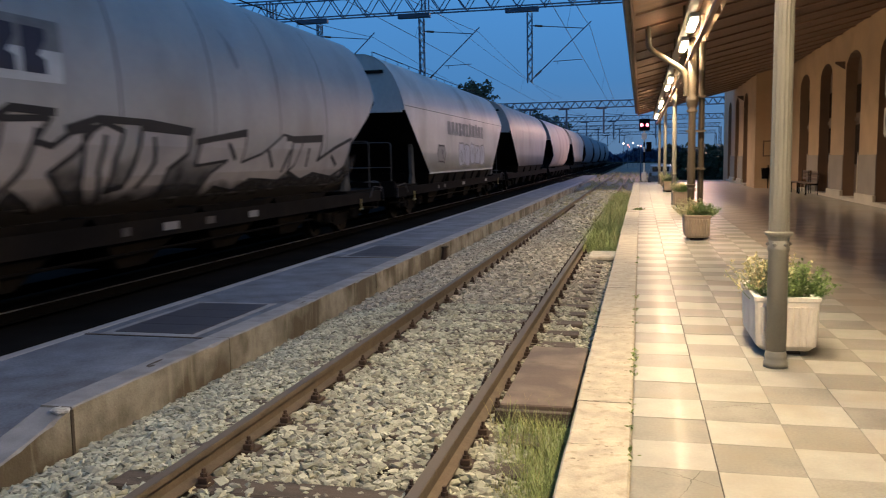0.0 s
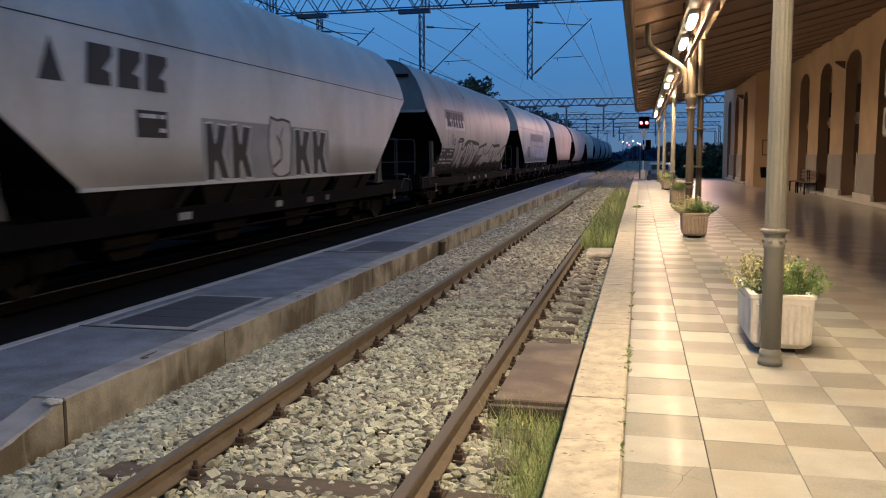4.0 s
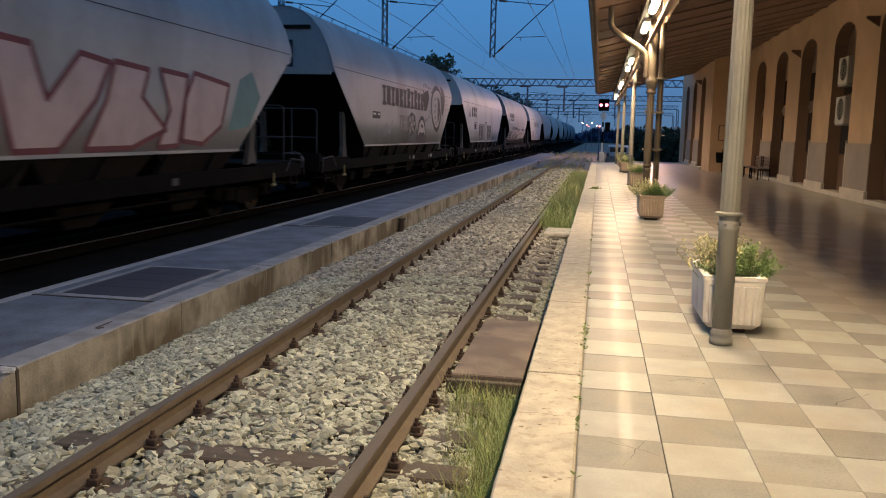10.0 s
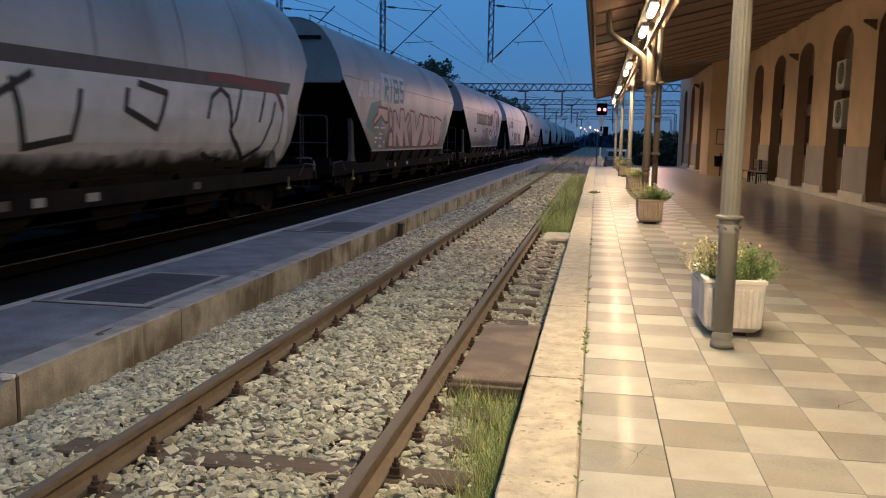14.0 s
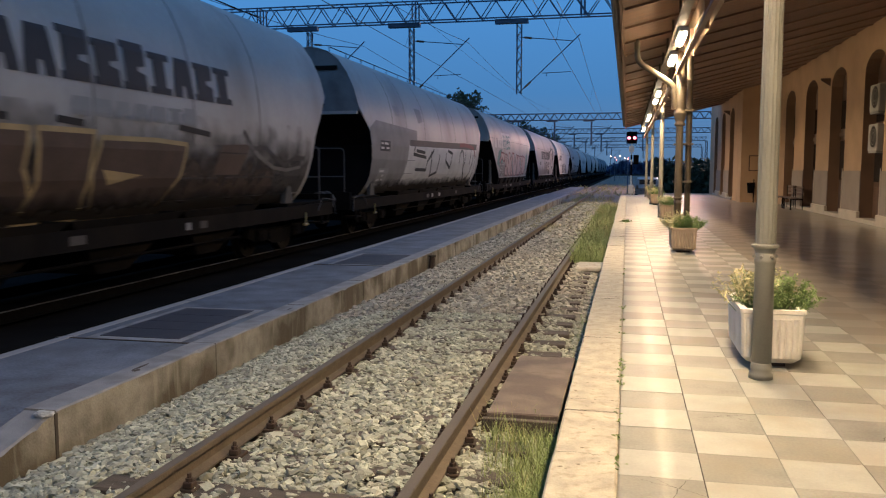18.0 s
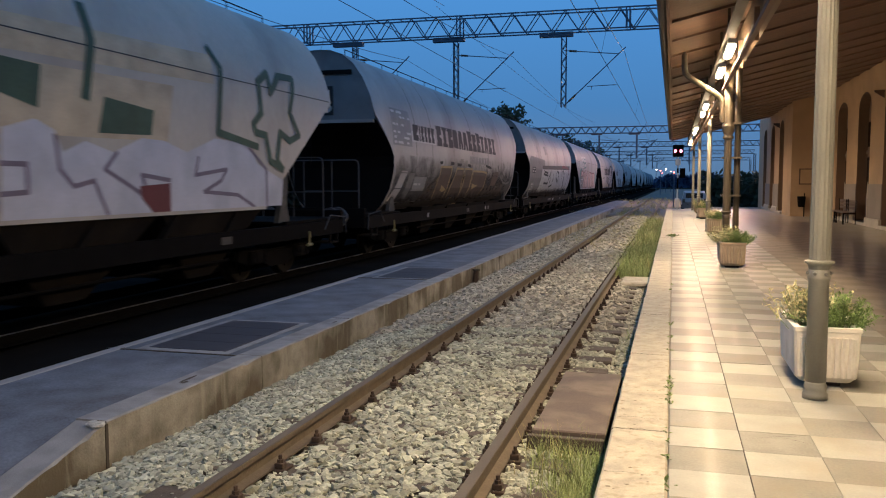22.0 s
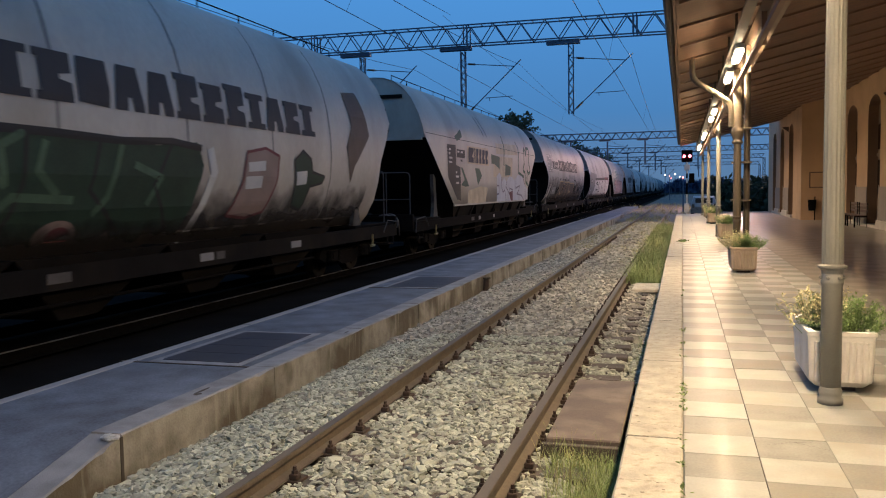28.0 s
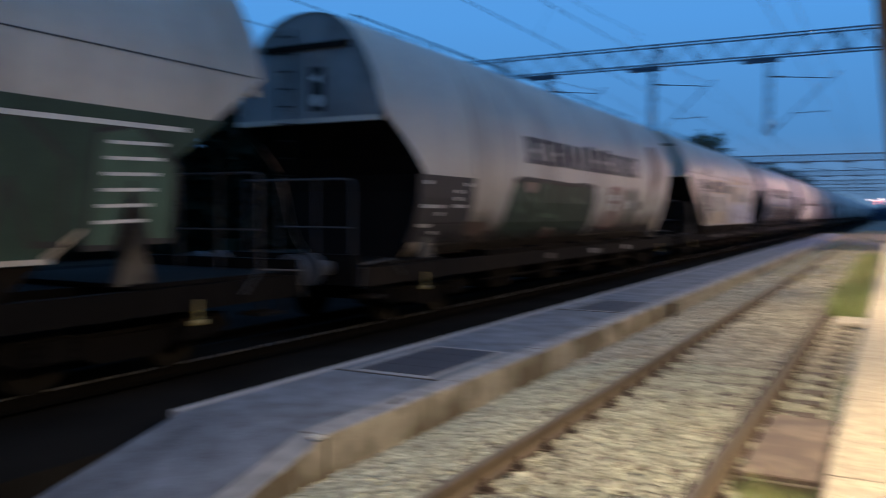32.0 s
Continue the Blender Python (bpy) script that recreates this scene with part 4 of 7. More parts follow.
def gap_backdrop():
    """A near-black leafy backdrop behind the yard, added to keep the wagon gaps dark."""
    rng = np.random.default_rng(8)
    n = 26000
    y = rng.uniform(-45, 190, n)
    h = 7.0 + 1.6 * np.sin(y * 0.23) + 1.2 * np.sin(y * 0.71 + 1)
    p = np.stack([-34 + rng.uniform(-1.5, 1.5, n), y, -0.7 + h * rng.random(n) ** 0.8], -1)
    u, v = rng.normal(size=(n, 3)) * 0.42, rng.normal(size=(n, 3)) * 0.32
    V = np.stack([p - u, p + v, p + u, p - v], 1).reshape(-1, 3)
    tagged(raw("gap_backdrop", V.tolist(), np.arange(4 * n).reshape(n, 4).tolist(), M_BACKDROP), "added near-black leafy backdrop that darkens the gaps between wagons", "trees", kind="stuff")
    tagged(part("gap_backdrop_core", boxm((-35.2, -45, -0.75), (-34.6, 190, 5.2)), M_BACKDROP), "solid near-black core of the added backdrop", "trees", kind="stuff")


gap_backdrop()


def far_trees():
    """The low dark line of trees behind the yard throat; haze is in its colour."""
    rng = np.random.default_rng(18)
    n = 9000
    x = rng.uniform(-90, 130, n)
    h = 5.2 + 1.3 * np.sin(x * 0.11) + 0.9 * np.sin(x * 0.37 + 2)
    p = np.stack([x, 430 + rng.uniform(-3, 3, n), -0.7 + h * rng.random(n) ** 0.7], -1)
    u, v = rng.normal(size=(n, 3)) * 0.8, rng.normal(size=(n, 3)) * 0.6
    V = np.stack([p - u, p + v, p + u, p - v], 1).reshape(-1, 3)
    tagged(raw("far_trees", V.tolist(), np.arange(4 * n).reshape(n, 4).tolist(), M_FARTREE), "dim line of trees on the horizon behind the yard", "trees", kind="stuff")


far_trees()


def far_lamp(x, y, z, m, r):
    th = thing("yard_lamp", "distant lit yard lamp on a thin mast", "street lamp", "yard lamps", (x, y, -0.75))
    part("mast", bar(bmesh.new(), (0, 0, 0), (0, 0, z + 0.75), 0.06, 6), M_LATT, th)
    bm = bmesh.new()
    bmesh.ops.create_icosphere(bm, subdivisions=1, radius=r, matrix=Matrix.Translation((0, -0.1, z + 0.75)))
    part("lantern", bm, m, th, "glowing lantern")


for x, y, z, m, r in ((1.2, 75, 2.5, M_FARRED, 0.07), (-2.7, 200, 4.7, M_FARLAMP, 0.16), (-0.5, 200, 4.8, M_FARLAMP, 0.16), (-1.0, 150, 3.7, M_FARRED, 0.11), (-1.7, 230, 4.3, M_FARRED, 0.13), (0.6, 210, 4.4, M_FARLAMP, 0.12)):
    far_lamp(x, y, z, m, r)
# unseen lamp behind the canopy, added for pink light on the far wagons
yl = bpy.data.lights.new("far_tint_light", "POINT")
yl.energy, yl.color, yl.shadow_soft_size = 8500, (1.0, 0.60, 0.44), 0.2
new("far_tint_light", yl).location = (6.0, 83.6, 8.1)
th = thing("unseen_mast_lamp", "tall unseen yard lamp with a pinkish lantern, added to tint far wagons", "street lamp", at=(6.0, 84.6, -0.75))
part("mast", bar(bmesh.new(), (0, 0, 0), (0, 0, 9.2), 0.09, 8, 0.05), M_LATT, th)
part("arm", bar(bmesh.new(), (0, 0, 9.15), (0, -1.0, 9.3), 0.035, 6), M_LATT, th)
part("hood", boxm((-0.16, -1.35, 9.26), (0.16, -0.65, 9.36), 0.02), M_LATT, th)
part("lantern", boxm((-0.13, -1.3, 9.19), (0.13, -0.7, 9.258), 0.02), M_YARDLAMP, th, "glowing pinkish lantern")


# ---------------------------------------------------------------- trackside
def sleepers():
    y = 2.68
    k = 0
    while y < 34:
        th = thing("sleeper", "old dark wooden sleeper half buried in gravel", "sleeper", "sleepers", (-0.75, y, 0))
        part("timber", boxm((-1.27, -0.12, -0.58), (1.27, 0.12, -0.378 if k in (3, 10, 11, 12, 13) else -0.385), 0.012), M_WOOD, th)
        for cx in (-0.752, 0.752):
            part("base_plate", boxm((cx - 0.15, -0.08, -0.394), (cx + 0.15, 0.08, -0.364), 0.004), M_RUSTDARK, th)
            for sx in (-0.105, 0.105):
                for yy in (-0.03 * sx / 0.105,):
                    bm = bmesh.new()
                    box(bm, (cx + sx - 0.032, yy - 0.032, -0.362), (cx + sx + 0.032, yy + 0.032, -0.322), 0.006)
                    bar(bm, (cx + sx, yy, -0.322), (cx + sx, yy, -0.30), 0.024, 6)
                    bar(bm, (cx + sx, yy, -0.30), (cx + sx, yy, -0.272), 0.014, 6)
                    part("screw_clamp", bm, M_RUSTDARK, th)
        y += 0.6
        k += 1


sleepers()


def cover_plate():
    th = thing("cover_board", "rust-brown cover board lying beside the rail", "cover board", at=(0.43, 7.05, 0))
    part("board", boxm((-0.27, -1.0, -0.30), (0.27, 0.30, -0.255), 0.01), M_PLATE, th)
    part("board", boxm((-0.27, 0.31, -0.305), (0.27, 1.0, -0.262), 0.01), M_PLATE, th)
    part("batten", boxm((-0.30, -1.06, -0.40), (0.26, -1.0, -0.29), 0.006), M_WOOD, th)
    part("batten", boxm((-0.27, 1.0, -0.40), (0.27, 1.05, -0.28), 0.006), M_WOOD, th)


cover_plate()
th = thing("stone_slab", "flat pale stone slab lying in the gravel", "stone slab", at=(0.48, 16.6, -0.36))
bm = bmesh.new()
box(bm, (-0.26, -0.5, -0.03), (0.26, 0.5, 0.05), 0.02)
for v in bm.verts:
    v.co += Vector((noise.noise(v.co * 5) * 0.06, noise.noise(v.co * 7) * 0.08, 0))
part("slab", bm, M_EDGE, th)
th = thing("marker_stub", "short rusty rail stub standing by the island face", "post", at=(-2.96, 17.5, -0.66))
part("post", bar(bmesh.new(), (0, 0, 0), (0.02, 0.03, 0.34), 0.07, 8, 0.06), M_RUSTDARK, th)
part("cap", bar(bmesh.new(), (0.02, 0.03, 0.34), (0.02, 0.03, 0.37), 0.085, 8), M_CONC, th)


def grass(name, x0, x1, y0, y1, n, h, seed, m, label, wedge=False):
    """Blades as bent strips, thinning out at the borders."""
    rng = np.random.default_rng(seed)
    nt = max(8, n // 28)
    cx, cy = rng.uniform(x0, x1, nt), rng.uniform(y0, y1, nt)
    if wedge:
        cx = x1 - np.abs(rng.normal(0, 0.5, nt)) * (x1 - x0) * (0.25 + 0.95 * (cy - y0) / (y1 - y0))
    ci = rng.integers(0, nt, n)
    bx = np.clip(cx[ci] + rng.normal(0, 0.07, n), x0 - 0.05, x1)
    by = cy[ci] + rng.normal(0, 0.12, n)
    bz = np.array([bed_z(v) for v in bx])
    H = h * rng.uniform(0.3, 1.0, n) * (0.5 + 0.8 * rng.random(nt)[ci])
    ang = rng.uniform(0, 2 * np.pi, n)
    lean = rng.uniform(0.1, 0.85, n) * H
    dx, dy = np.cos(ang), np.sin(ang)
    w = 0.0024 + 0.002 * (y1 > 12)
    px, py = -dy * w, dx * w
    lv = []
    for t, ww in ((0, 1.0), (0.5, 0.8), (1.0, 0.15)):
        ox, oy, oz = dx * lean * t * t, dy * lean * t * t, H * t
        lv.append(np.stack([bx + ox - px * ww, by + oy - py * ww, bz + oz - 0.02], -1))
        lv.append(np.stack([bx + ox + px * ww, by + oy + py * ww, bz + oz - 0.02], -1))
    V = np.stack(lv, 1).reshape(-1, 3)
    b = np.arange(n)[:, None] * 6
    F = np.concatenate([b + np.array([0, 1, 3, 2]), b + np.array([2, 3, 5, 4])])
    tagged(raw(name, V.tolist(), F.tolist(), m), label, "grass", kind="stuff")


grass("grass", 0.30, 0.75, 4.1, 6.05, 6500, 0.21, 1, M_GRASS, "green weeds and grass between rail and platform", True)
grass("grass", 0.06, 0.74, 17.3, 40.0, 15000, 0.46, 2, M_GRASS, "tall green grass along the platform edge")
grass("grass", 0.10, 0.74, 17.2, 22.5, 5000, 0.40, 12, M_GRASS, "thick green grass beside the slab")
grass("dry_grass", 0.10, 0.72, 18.0, 44.0, 4000, 0.5, 3, M_GRASSDRY, "dry yellow grass along the platform edge")
grass("dry_grass", 0.15, 0.75, 3.4, 6.1, 900, 0.24, 4, M_GRASSDRY, "dry yellow stalks among the weeds", True)
grass("dry_grass", -6.0, 3.0, 54.0, 110.0, 9000, 0.35, 11, M_GRASSDRY, "dry weeds on the ground beyond the platform end")
grass("grass", -2.6, 0.3, 26.0, 60.0, 6000, 0.22, 5, M_GRASSDRY, "sparse weeds growing between the far rails")
grass("grass", 0.66, 0.79, 8.2, 17.0, 600, 0.14, 6, M_GRASS, "small weeds at the foot of the platform face")


def track_weeds():
    """Small-leaved weeds in clumps beside the platform face."""
    rng = random.Random(31)
    bm = bmesh.new()
    for _ in range(46):
        y = rng.uniform(4.0, 6.1)
        x = 0.76 - abs(rng.gauss(0, 0.5)) * 0.36 * (0.3 + 0.6 * (y - 4.0) / 2.1)
        bush(bm, rng, (x, y, bed_z(x) - 0.01), rng.uniform(0.06, 0.12), rng.uniform(0.12, 0.30), 5, 16, 0, 0.020, 0.5)
    for _ in range(16):
        y = rng.uniform(8.3, 16.5)
        bush(bm, rng, (0.72, y, bed_z(0.72) - 0.01), 0.07, rng.uniform(0.08, 0.26), 5, 10, 0, 0.03, 0.5)
    tagged(part("track_weeds", bm, M_WEED), "leafy green weeds at the foot of the platform", "weeds", kind="stuff")


track_weeds()


def seam_weeds():
    rng = random.Random(11)
    bm = bmesh.new()
    for k in range(20):
        y = 3.2 + abs(rng.gauss(0, 1)) * 4.5
        for _ in range(rng.randint(3, 10)):
            p = Vector((X0 - 0.004 + rng.gauss(0, 0.012), y + rng.gauss(0, 0.03), 0.002))
            leaf_mesh(bm, p, Vector((rng.gauss(0, 1), rng.gauss(0, 1), rng.uniform(0.2, 0.8))), 0.035, 0.008, 0)
    for _ in range(60):
        p = Vector((X0 + rng.gauss(0, 0.05), 25.5 + rng.gauss(0, 0.12), 0.002))
        leaf_mesh(bm, p, Vector((rng.gauss(0, 1), rng.gauss(0, 1), rng.uniform(0.2, 0.8))), 0.10, 0.02, 0)
    tagged(part("seam_weeds", bm, M_WEED), "tiny weeds growing in the paving joint", "weeds", kind="stuff")


seam_weeds()


# ---------------------------------------------------------------- island details
def inset(y0, y1, x0=-4.45, x1=-3.5):
    th = thing("paving_inset", "dark paved inset with a pale concrete border in the island platform", "paving inset", "island insets", (0, 0, ISLAND_Z))
    part("border", boxm((x0 - 0.10, y0 - 0.13, -0.05), (x1 + 0.09, y1 + 0.10, -0.001)), M_KERBTOP, th, "pale concrete border")
    part("joint", boxm((x0 - 0.42, y0 - 0.17, -0.05), (x1 + 0.20, y0 - 0.132, 0.001)), M_CRACK, th, "dark open joint across the platform")
    for k in range(4):
        a, b = y0 + (y1 - y0) * k / 4, y0 + (y1 - y0) * (k + 1) / 4
        part("panel", boxm((x0, a + 0.004, -0.03), (x1, b - 0.004, 0.004)), M_GRATE, th)


inset(7.98, 9.84)
inset(15.2, 17.1, -4.35, -3.3)

# ---------------------------------------------------------------- freight train
TRAIN_X, PITCH = -7.23, 21.2
HALF_TOP, HALF_BOT = 9.1, 6.1
# outline of the right half: offset from the middle of the track, height
FLAT = [(0.0, 4.80), (0.30, 4.78), (0.60, 4.68), (0.88, 4.48), (1.12, 4.18), (1.32, 3.78), (1.43, 3.45), (1.475, 3.22), (1.49, 2.6), (1.50, 1.9), (1.50, 1.16)]
ROUND = [(0.0, 4.80), (0.30, 4.78), (0.60, 4.68), (0.88, 4.47), (1.12, 4.13), (1.32, 3.70), (1.44, 3.25), (1.505, 2.75), (1.52, 2.30), (1.475, 1.85), (1.355, 1.42), (1.16, 1.05), (0.98, 0.85)]
BODY_COLS = {"grey": (0.30, 0.285, 0.275), "pale": (0.42, 0.405, 0.39), "mid": (0.25, 0.242, 0.24), "pink": (0.36, 0.31, 0.29), "blue": (0.08, 0.095, 0.125), "warm": (0.37, 0.335, 0.295)}
M_BODY = {k: mat(k + "_wagon_paint", c, 0.55, var=0.16, scale=0.7, fine=14, bump=0.04, stain=(c[0] * 0.45, c[1] * 0.40, c[2] * 0.36), stain_amt=0.62, stain_scale=0.55, stretch=(1, 1, 0.55), own=True) for k, c in BODY_COLS.items()}


def paint(name, col, var=0.12):
    return mat(name, col, 0.65, spec=0.22, var=var, scale=2.0, fine=30, bump=0.02, stain=tuple(v * 0.5 for v in col), stain_amt=0.35, stain_scale=1.6, own=True)


P_DARK = paint("charcoal_letter_paint", (0.034, 0.032, 0.034))
P_BLACK = paint("black_spray_paint", (0.022, 0.021, 0.022))
P_WHITE = paint("white_spray_paint", (0.47, 0.46, 0.45))
P_SOOT = paint("sooty_grey_patch_paint", (0.062, 0.056, 0.054), 0.4)
P_PALE = paint("pale_spray_paint", (0.37, 0.335, 0.32))
P_PINK = paint("dusty_pink_spray_paint", (0.40, 0.29, 0.27))
P_RED = paint("dark_red_spray_paint", (0.13, 0.035, 0.04))
P_TEAL = paint("teal_spray_paint", (0.095, 0.175, 0.17))
P_GREEN = paint("dark_green_spray_paint", (0.020, 0.040, 0.028), 0.3)
P_GREEN2 = paint("mid_green_spray_paint", (0.045, 0.082, 0.058), 0.3)
P_BROWN = paint("dark_brown_spray_paint", (0.085, 0.058, 0.045), 0.3)
P_OCHRE = paint("ochre_spray_paint", (0.34, 0.25, 0.13), 0.25)
P_BUFF = paint("buff_patch_paint", (0.44, 0.36, 0.26), 0.25)
P_LILAC = paint("pale_lilac_spray_paint", (0.44, 0.44, 0.50))
P_GREY = paint("mid_grey_patch_paint", (0.22, 0.215, 0.215))
P_GREEN3 = paint("pale_green_spray_paint", (0.058, 0.100, 0.066), 0.3)
P_PLUM = paint("dark_plum_spray_paint", (0.16, 0.13, 0.17))
P_GRIME_SHADE = paint("brake_dust_and_shade", (0.022, 0.019, 0.017), 0.4)
P_SKIN = paint("dull_rose_spray_paint", (0.24, 0.175, 0.155))
P_REPAINT = paint("grey_touch_up_paint", (0.185, 0.178, 0.178), 0.2)
P_SEAM = paint("dirty_seam_paint", (0.15, 0.14, 0.135), 0.4)
P_NAVY = paint("navy_letter_paint", (0.024, 0.026, 0.042))


P_GREY2 = paint("worn_grey_handrail_paint", (0.05, 0.05, 0.054))


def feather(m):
    """Lets a film of dirt and painted shade thin out raggedly towards its upper edge."""
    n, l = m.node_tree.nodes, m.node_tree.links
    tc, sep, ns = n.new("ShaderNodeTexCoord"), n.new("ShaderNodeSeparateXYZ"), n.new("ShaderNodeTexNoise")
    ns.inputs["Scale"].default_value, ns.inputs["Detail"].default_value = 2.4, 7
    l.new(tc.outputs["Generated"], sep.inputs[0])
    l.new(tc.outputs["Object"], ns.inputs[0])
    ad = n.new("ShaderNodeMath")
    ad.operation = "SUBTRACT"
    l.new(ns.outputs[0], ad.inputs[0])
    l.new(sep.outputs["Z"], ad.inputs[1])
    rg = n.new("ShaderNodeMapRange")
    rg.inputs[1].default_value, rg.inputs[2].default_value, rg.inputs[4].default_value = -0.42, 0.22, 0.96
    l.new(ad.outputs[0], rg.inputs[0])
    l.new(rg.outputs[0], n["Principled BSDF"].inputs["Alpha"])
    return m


feather(P_GRIME_SHADE)
P_SOOT_SHADE = feather(paint("soot_film", (0.055, 0.050, 0.047), 0.4))


def surf_x(prof, z):
    for (xa, za), (xb, zb) in zip(prof, prof[1:]):
        if zb <= z <= za:
            return xa + (xb - xa) * (za - z) / (za - zb)
    return prof[-1][0]


def half_len(kind, z, sg=-1):
    """Half length of a body at a height: the ends lean in below the top panel."""
    if kind == "flat":
        return HALF_TOP if z >= 3.22 else HALF_TOP - (3.22 - z) / (3.22 - 1.16) * (HALF_TOP - HALF_BOT)
    mid = 6.95 if kind == "angular" else 8.05 if sg < 0 else 8.42
    t = min(1, max(0, (3.12 - z) / (1.25 if kind == "angular" else 1.1)))
    return HALF_TOP + 0.25 - (t if kind == "angular" else math.sin(t * math.pi / 2)) * (HALF_TOP + 0.25 - mid)


class Skin:
    """Lays flat paint shapes, given as (along, height), on a wagon's side."""

    def __init__(self, th, prof):
        self.th, self.prof = th, prof

    def fill(self, bm, pts, lift, step=0.07):
        n = len(pts)
        zs = sorted({p[1] for p in pts})
        lo, hi = zs[0], zs[-1]
        levels = sorted(set(zs + [lo + step * k for k in range(1, int((hi - lo) / step) + 1)]))

        def cross(z):
            out = []
            for k in range(n):
                (ya, za), (yb, zb) = pts[k], pts[(k + 1) % n]
                if (za > z) != (zb > z):
                    out.append(ya + (yb - ya) * (z - za) / (zb - za))
            return sorted(out)

        for a, b in zip(levels, levels[1:]):
            if b - a < 1e-4:
                continue
            e = (b - a) * 0.002
            ca, cb = cross(a + e), cross(b - e)
            if len(ca) != len(cb):
                ca = cb = cross((a + b) / 2)
            xa, xb = surf_x(self.prof, a) + lift, surf_x(self.prof, b) + lift
            for k in range(0, len(ca) - 1, 2):
                bm.faces.new([bm.verts.new(v) for v in ((xa, ca[k], a), (xa, ca[k + 1], a), (xb, cb[k + 1], b), (xb, cb[k], b))])

    def stroke(self, bm, pts, w, lift, closed=False):
        pts = list(pts) + ([pts[0]] if closed else [])
        for (ya, za), (yb, zb) in zip(pts, pts[1:]):
            d = math.hypot(yb - ya, zb - za) or 1e-6
            ty, tz = (yb - ya) / d * w * 0.3, (zb - za) / d * w * 0.3
            ny, nz = -(zb - za) / d * w / 2, (yb - ya) / d * w / 2
            self.fill(bm, [(ya - ty + ny, za - tz + nz), (yb + ty + ny, zb + tz + nz), (yb + ty - ny, zb + tz - nz), (ya - ty - ny, za - tz - nz)], lift)

    def put(self, name, bm, m, label=""):
        bmesh.ops.remove_doubles(bm, verts=bm.verts, dist=0.0008)
        return part(name, bm, m, self.th, label)

    def letters(self, y0, y1, z0, z1, n, m, label, slab=True, seed=1, lift=0.011):
        """A painted trade name as a row of plain blocks, one for each letter; n: their number or their widths."""
        rng = random.Random(seed)
        widths = [1.0] * n if isinstance(n, int) else list(n)
        unit = (y1 - y0) / sum(widths)
        y = y0
        for k, wk in enumerate(widths):
            bm = bmesh.new()
            w = unit * wk
            a, b = y + unit * 0.06, y + w - unit * 0.06
            y += w
            h = z1 - z0
            za, zb = z0, z1 + (0.12 * h if slab and k in (6, 8) else 0.0)
            shape, f = rng.choice((0, 1, 2, 3)), 0.17 * h
            if slab and shape == 0:
                self.fill(bm, [(a, za), (b, za), (b, za + f), (b - 0.2 * w, za + f), (b - 0.2 * w, zb - f), (b, zb - f), (b, zb), (a, zb), (a, zb - f), (a + 0.2 * w, zb - f), (a + 0.2 * w, za + f), (a, za + f)], lift)
            elif slab and shape == 1:
                self.fill(bm, [(a, za), (b, za), (b, za + 0.40 * h), (b - 0.3 * w, za + 0.45 * h), (b - 0.3 * w, za + 0.55 * h), (b, za + 0.60 * h), (b, zb), (a, zb), (a, zb - f), (a + 0.10 * w, zb - f), (a + 0.10 * w, za + f), (a, za + f)], lift)
            elif slab and shape == 2:
                self.fill(bm, [(a, za), (a + 0.36 * w, za), (a + 0.40 * w, za + 0.3 * h), (b - 0.36 * w, za + 0.3 * h), (b - 0.32 * w, za), (b, za), (b, za + f), (b - 0.14 * w, zb), (a + 0.14 * w, zb), (a, za + f)], lift)
            elif slab:
                self.fill(bm, [(a, za + 0.06 * h), (b - 0.06 * w, za), (b, za + 0.42 * h), (b - 0.05 * w, zb), (a + 0.05 * w, zb), (a, zb - 0.42 * h)], lift)
            else:
                t = 0.12 * h
                self.fill(bm, [(a, za), (b - 0.08 * unit, za), (b, zb), (a + 0.08 * unit, zb)] if wk < 0.7 else [(a, za), (b - 0.1 * unit, za), (b - 0.1 * unit, za + 0.32 * h), (a + 0.55 * w, za + 0.40 * h), (b, zb - 2 * t), (b, zb), (a + 0.1 * unit, zb)], lift)
            self.put("letter_block", bm, m, label if k == 0 else "")

    def piece(self, pts, fill, line, w, lift=0.009):
        """One sprayed letter: a filled shape with an outline."""
        bm = bmesh.new()
        self.fill(bm, pts, lift)
        self.put("graffiti_shape", bm, fill, "spray-painted graffiti lettering")
        bm = bmesh.new()
        self.stroke(bm, pts, w, lift + 0.004, True)
        self.put("graffiti_outline", bm, line)

    def dots(self, places, m, r=0.07):
        for y, z in places:
            bm = bmesh.new()
            self.fill(bm, [(y - r, z - r), (y + r, z - r), (y + r, z + r), (y - r, z + r)], 0.0155)
            self.put("graffiti_dot", bm, m)

    def data_panel(self, y0, y1, z0, z1, seed, m=None, ink=None):
        bm = bmesh.new()
        self.fill(bm, [(y0, z0), (y1, z0), (y1, z1), (y0, z1)], 0.006)
        self.put("data_panel", bm, m or P_BLACK, "dark panel with small white data lines")
        self.data_lines(y0, y1, z0, z1, seed, ink)

    def data_lines(self, y0, y1, z0, z1, seed, ink=None):
        """Rows of small bars that stand for data nobody could read."""
        rng = random.Random(seed)
        z = z1 - 0.11
        while z > z0 + 0.03:
            y = y0 + 0.08
            while y < y1 - 0.2:
                w = rng.uniform(0.12, 0.45)
                if rng.random() < 0.72:
                    bm = bmesh.new()
                    e = min(y + w, y1 - 0.06)
                    self.fill(bm, [(y, z), (e, z), (e, z + 0.06), (y, z + 0.06)], 0.0115)
                    self.put("data_line", bm, ink or P_WHITE)
                y += w + rng.uniform(0.06, 0.3)
            z -= rng.choice((0.13, 0.13, 0.2))

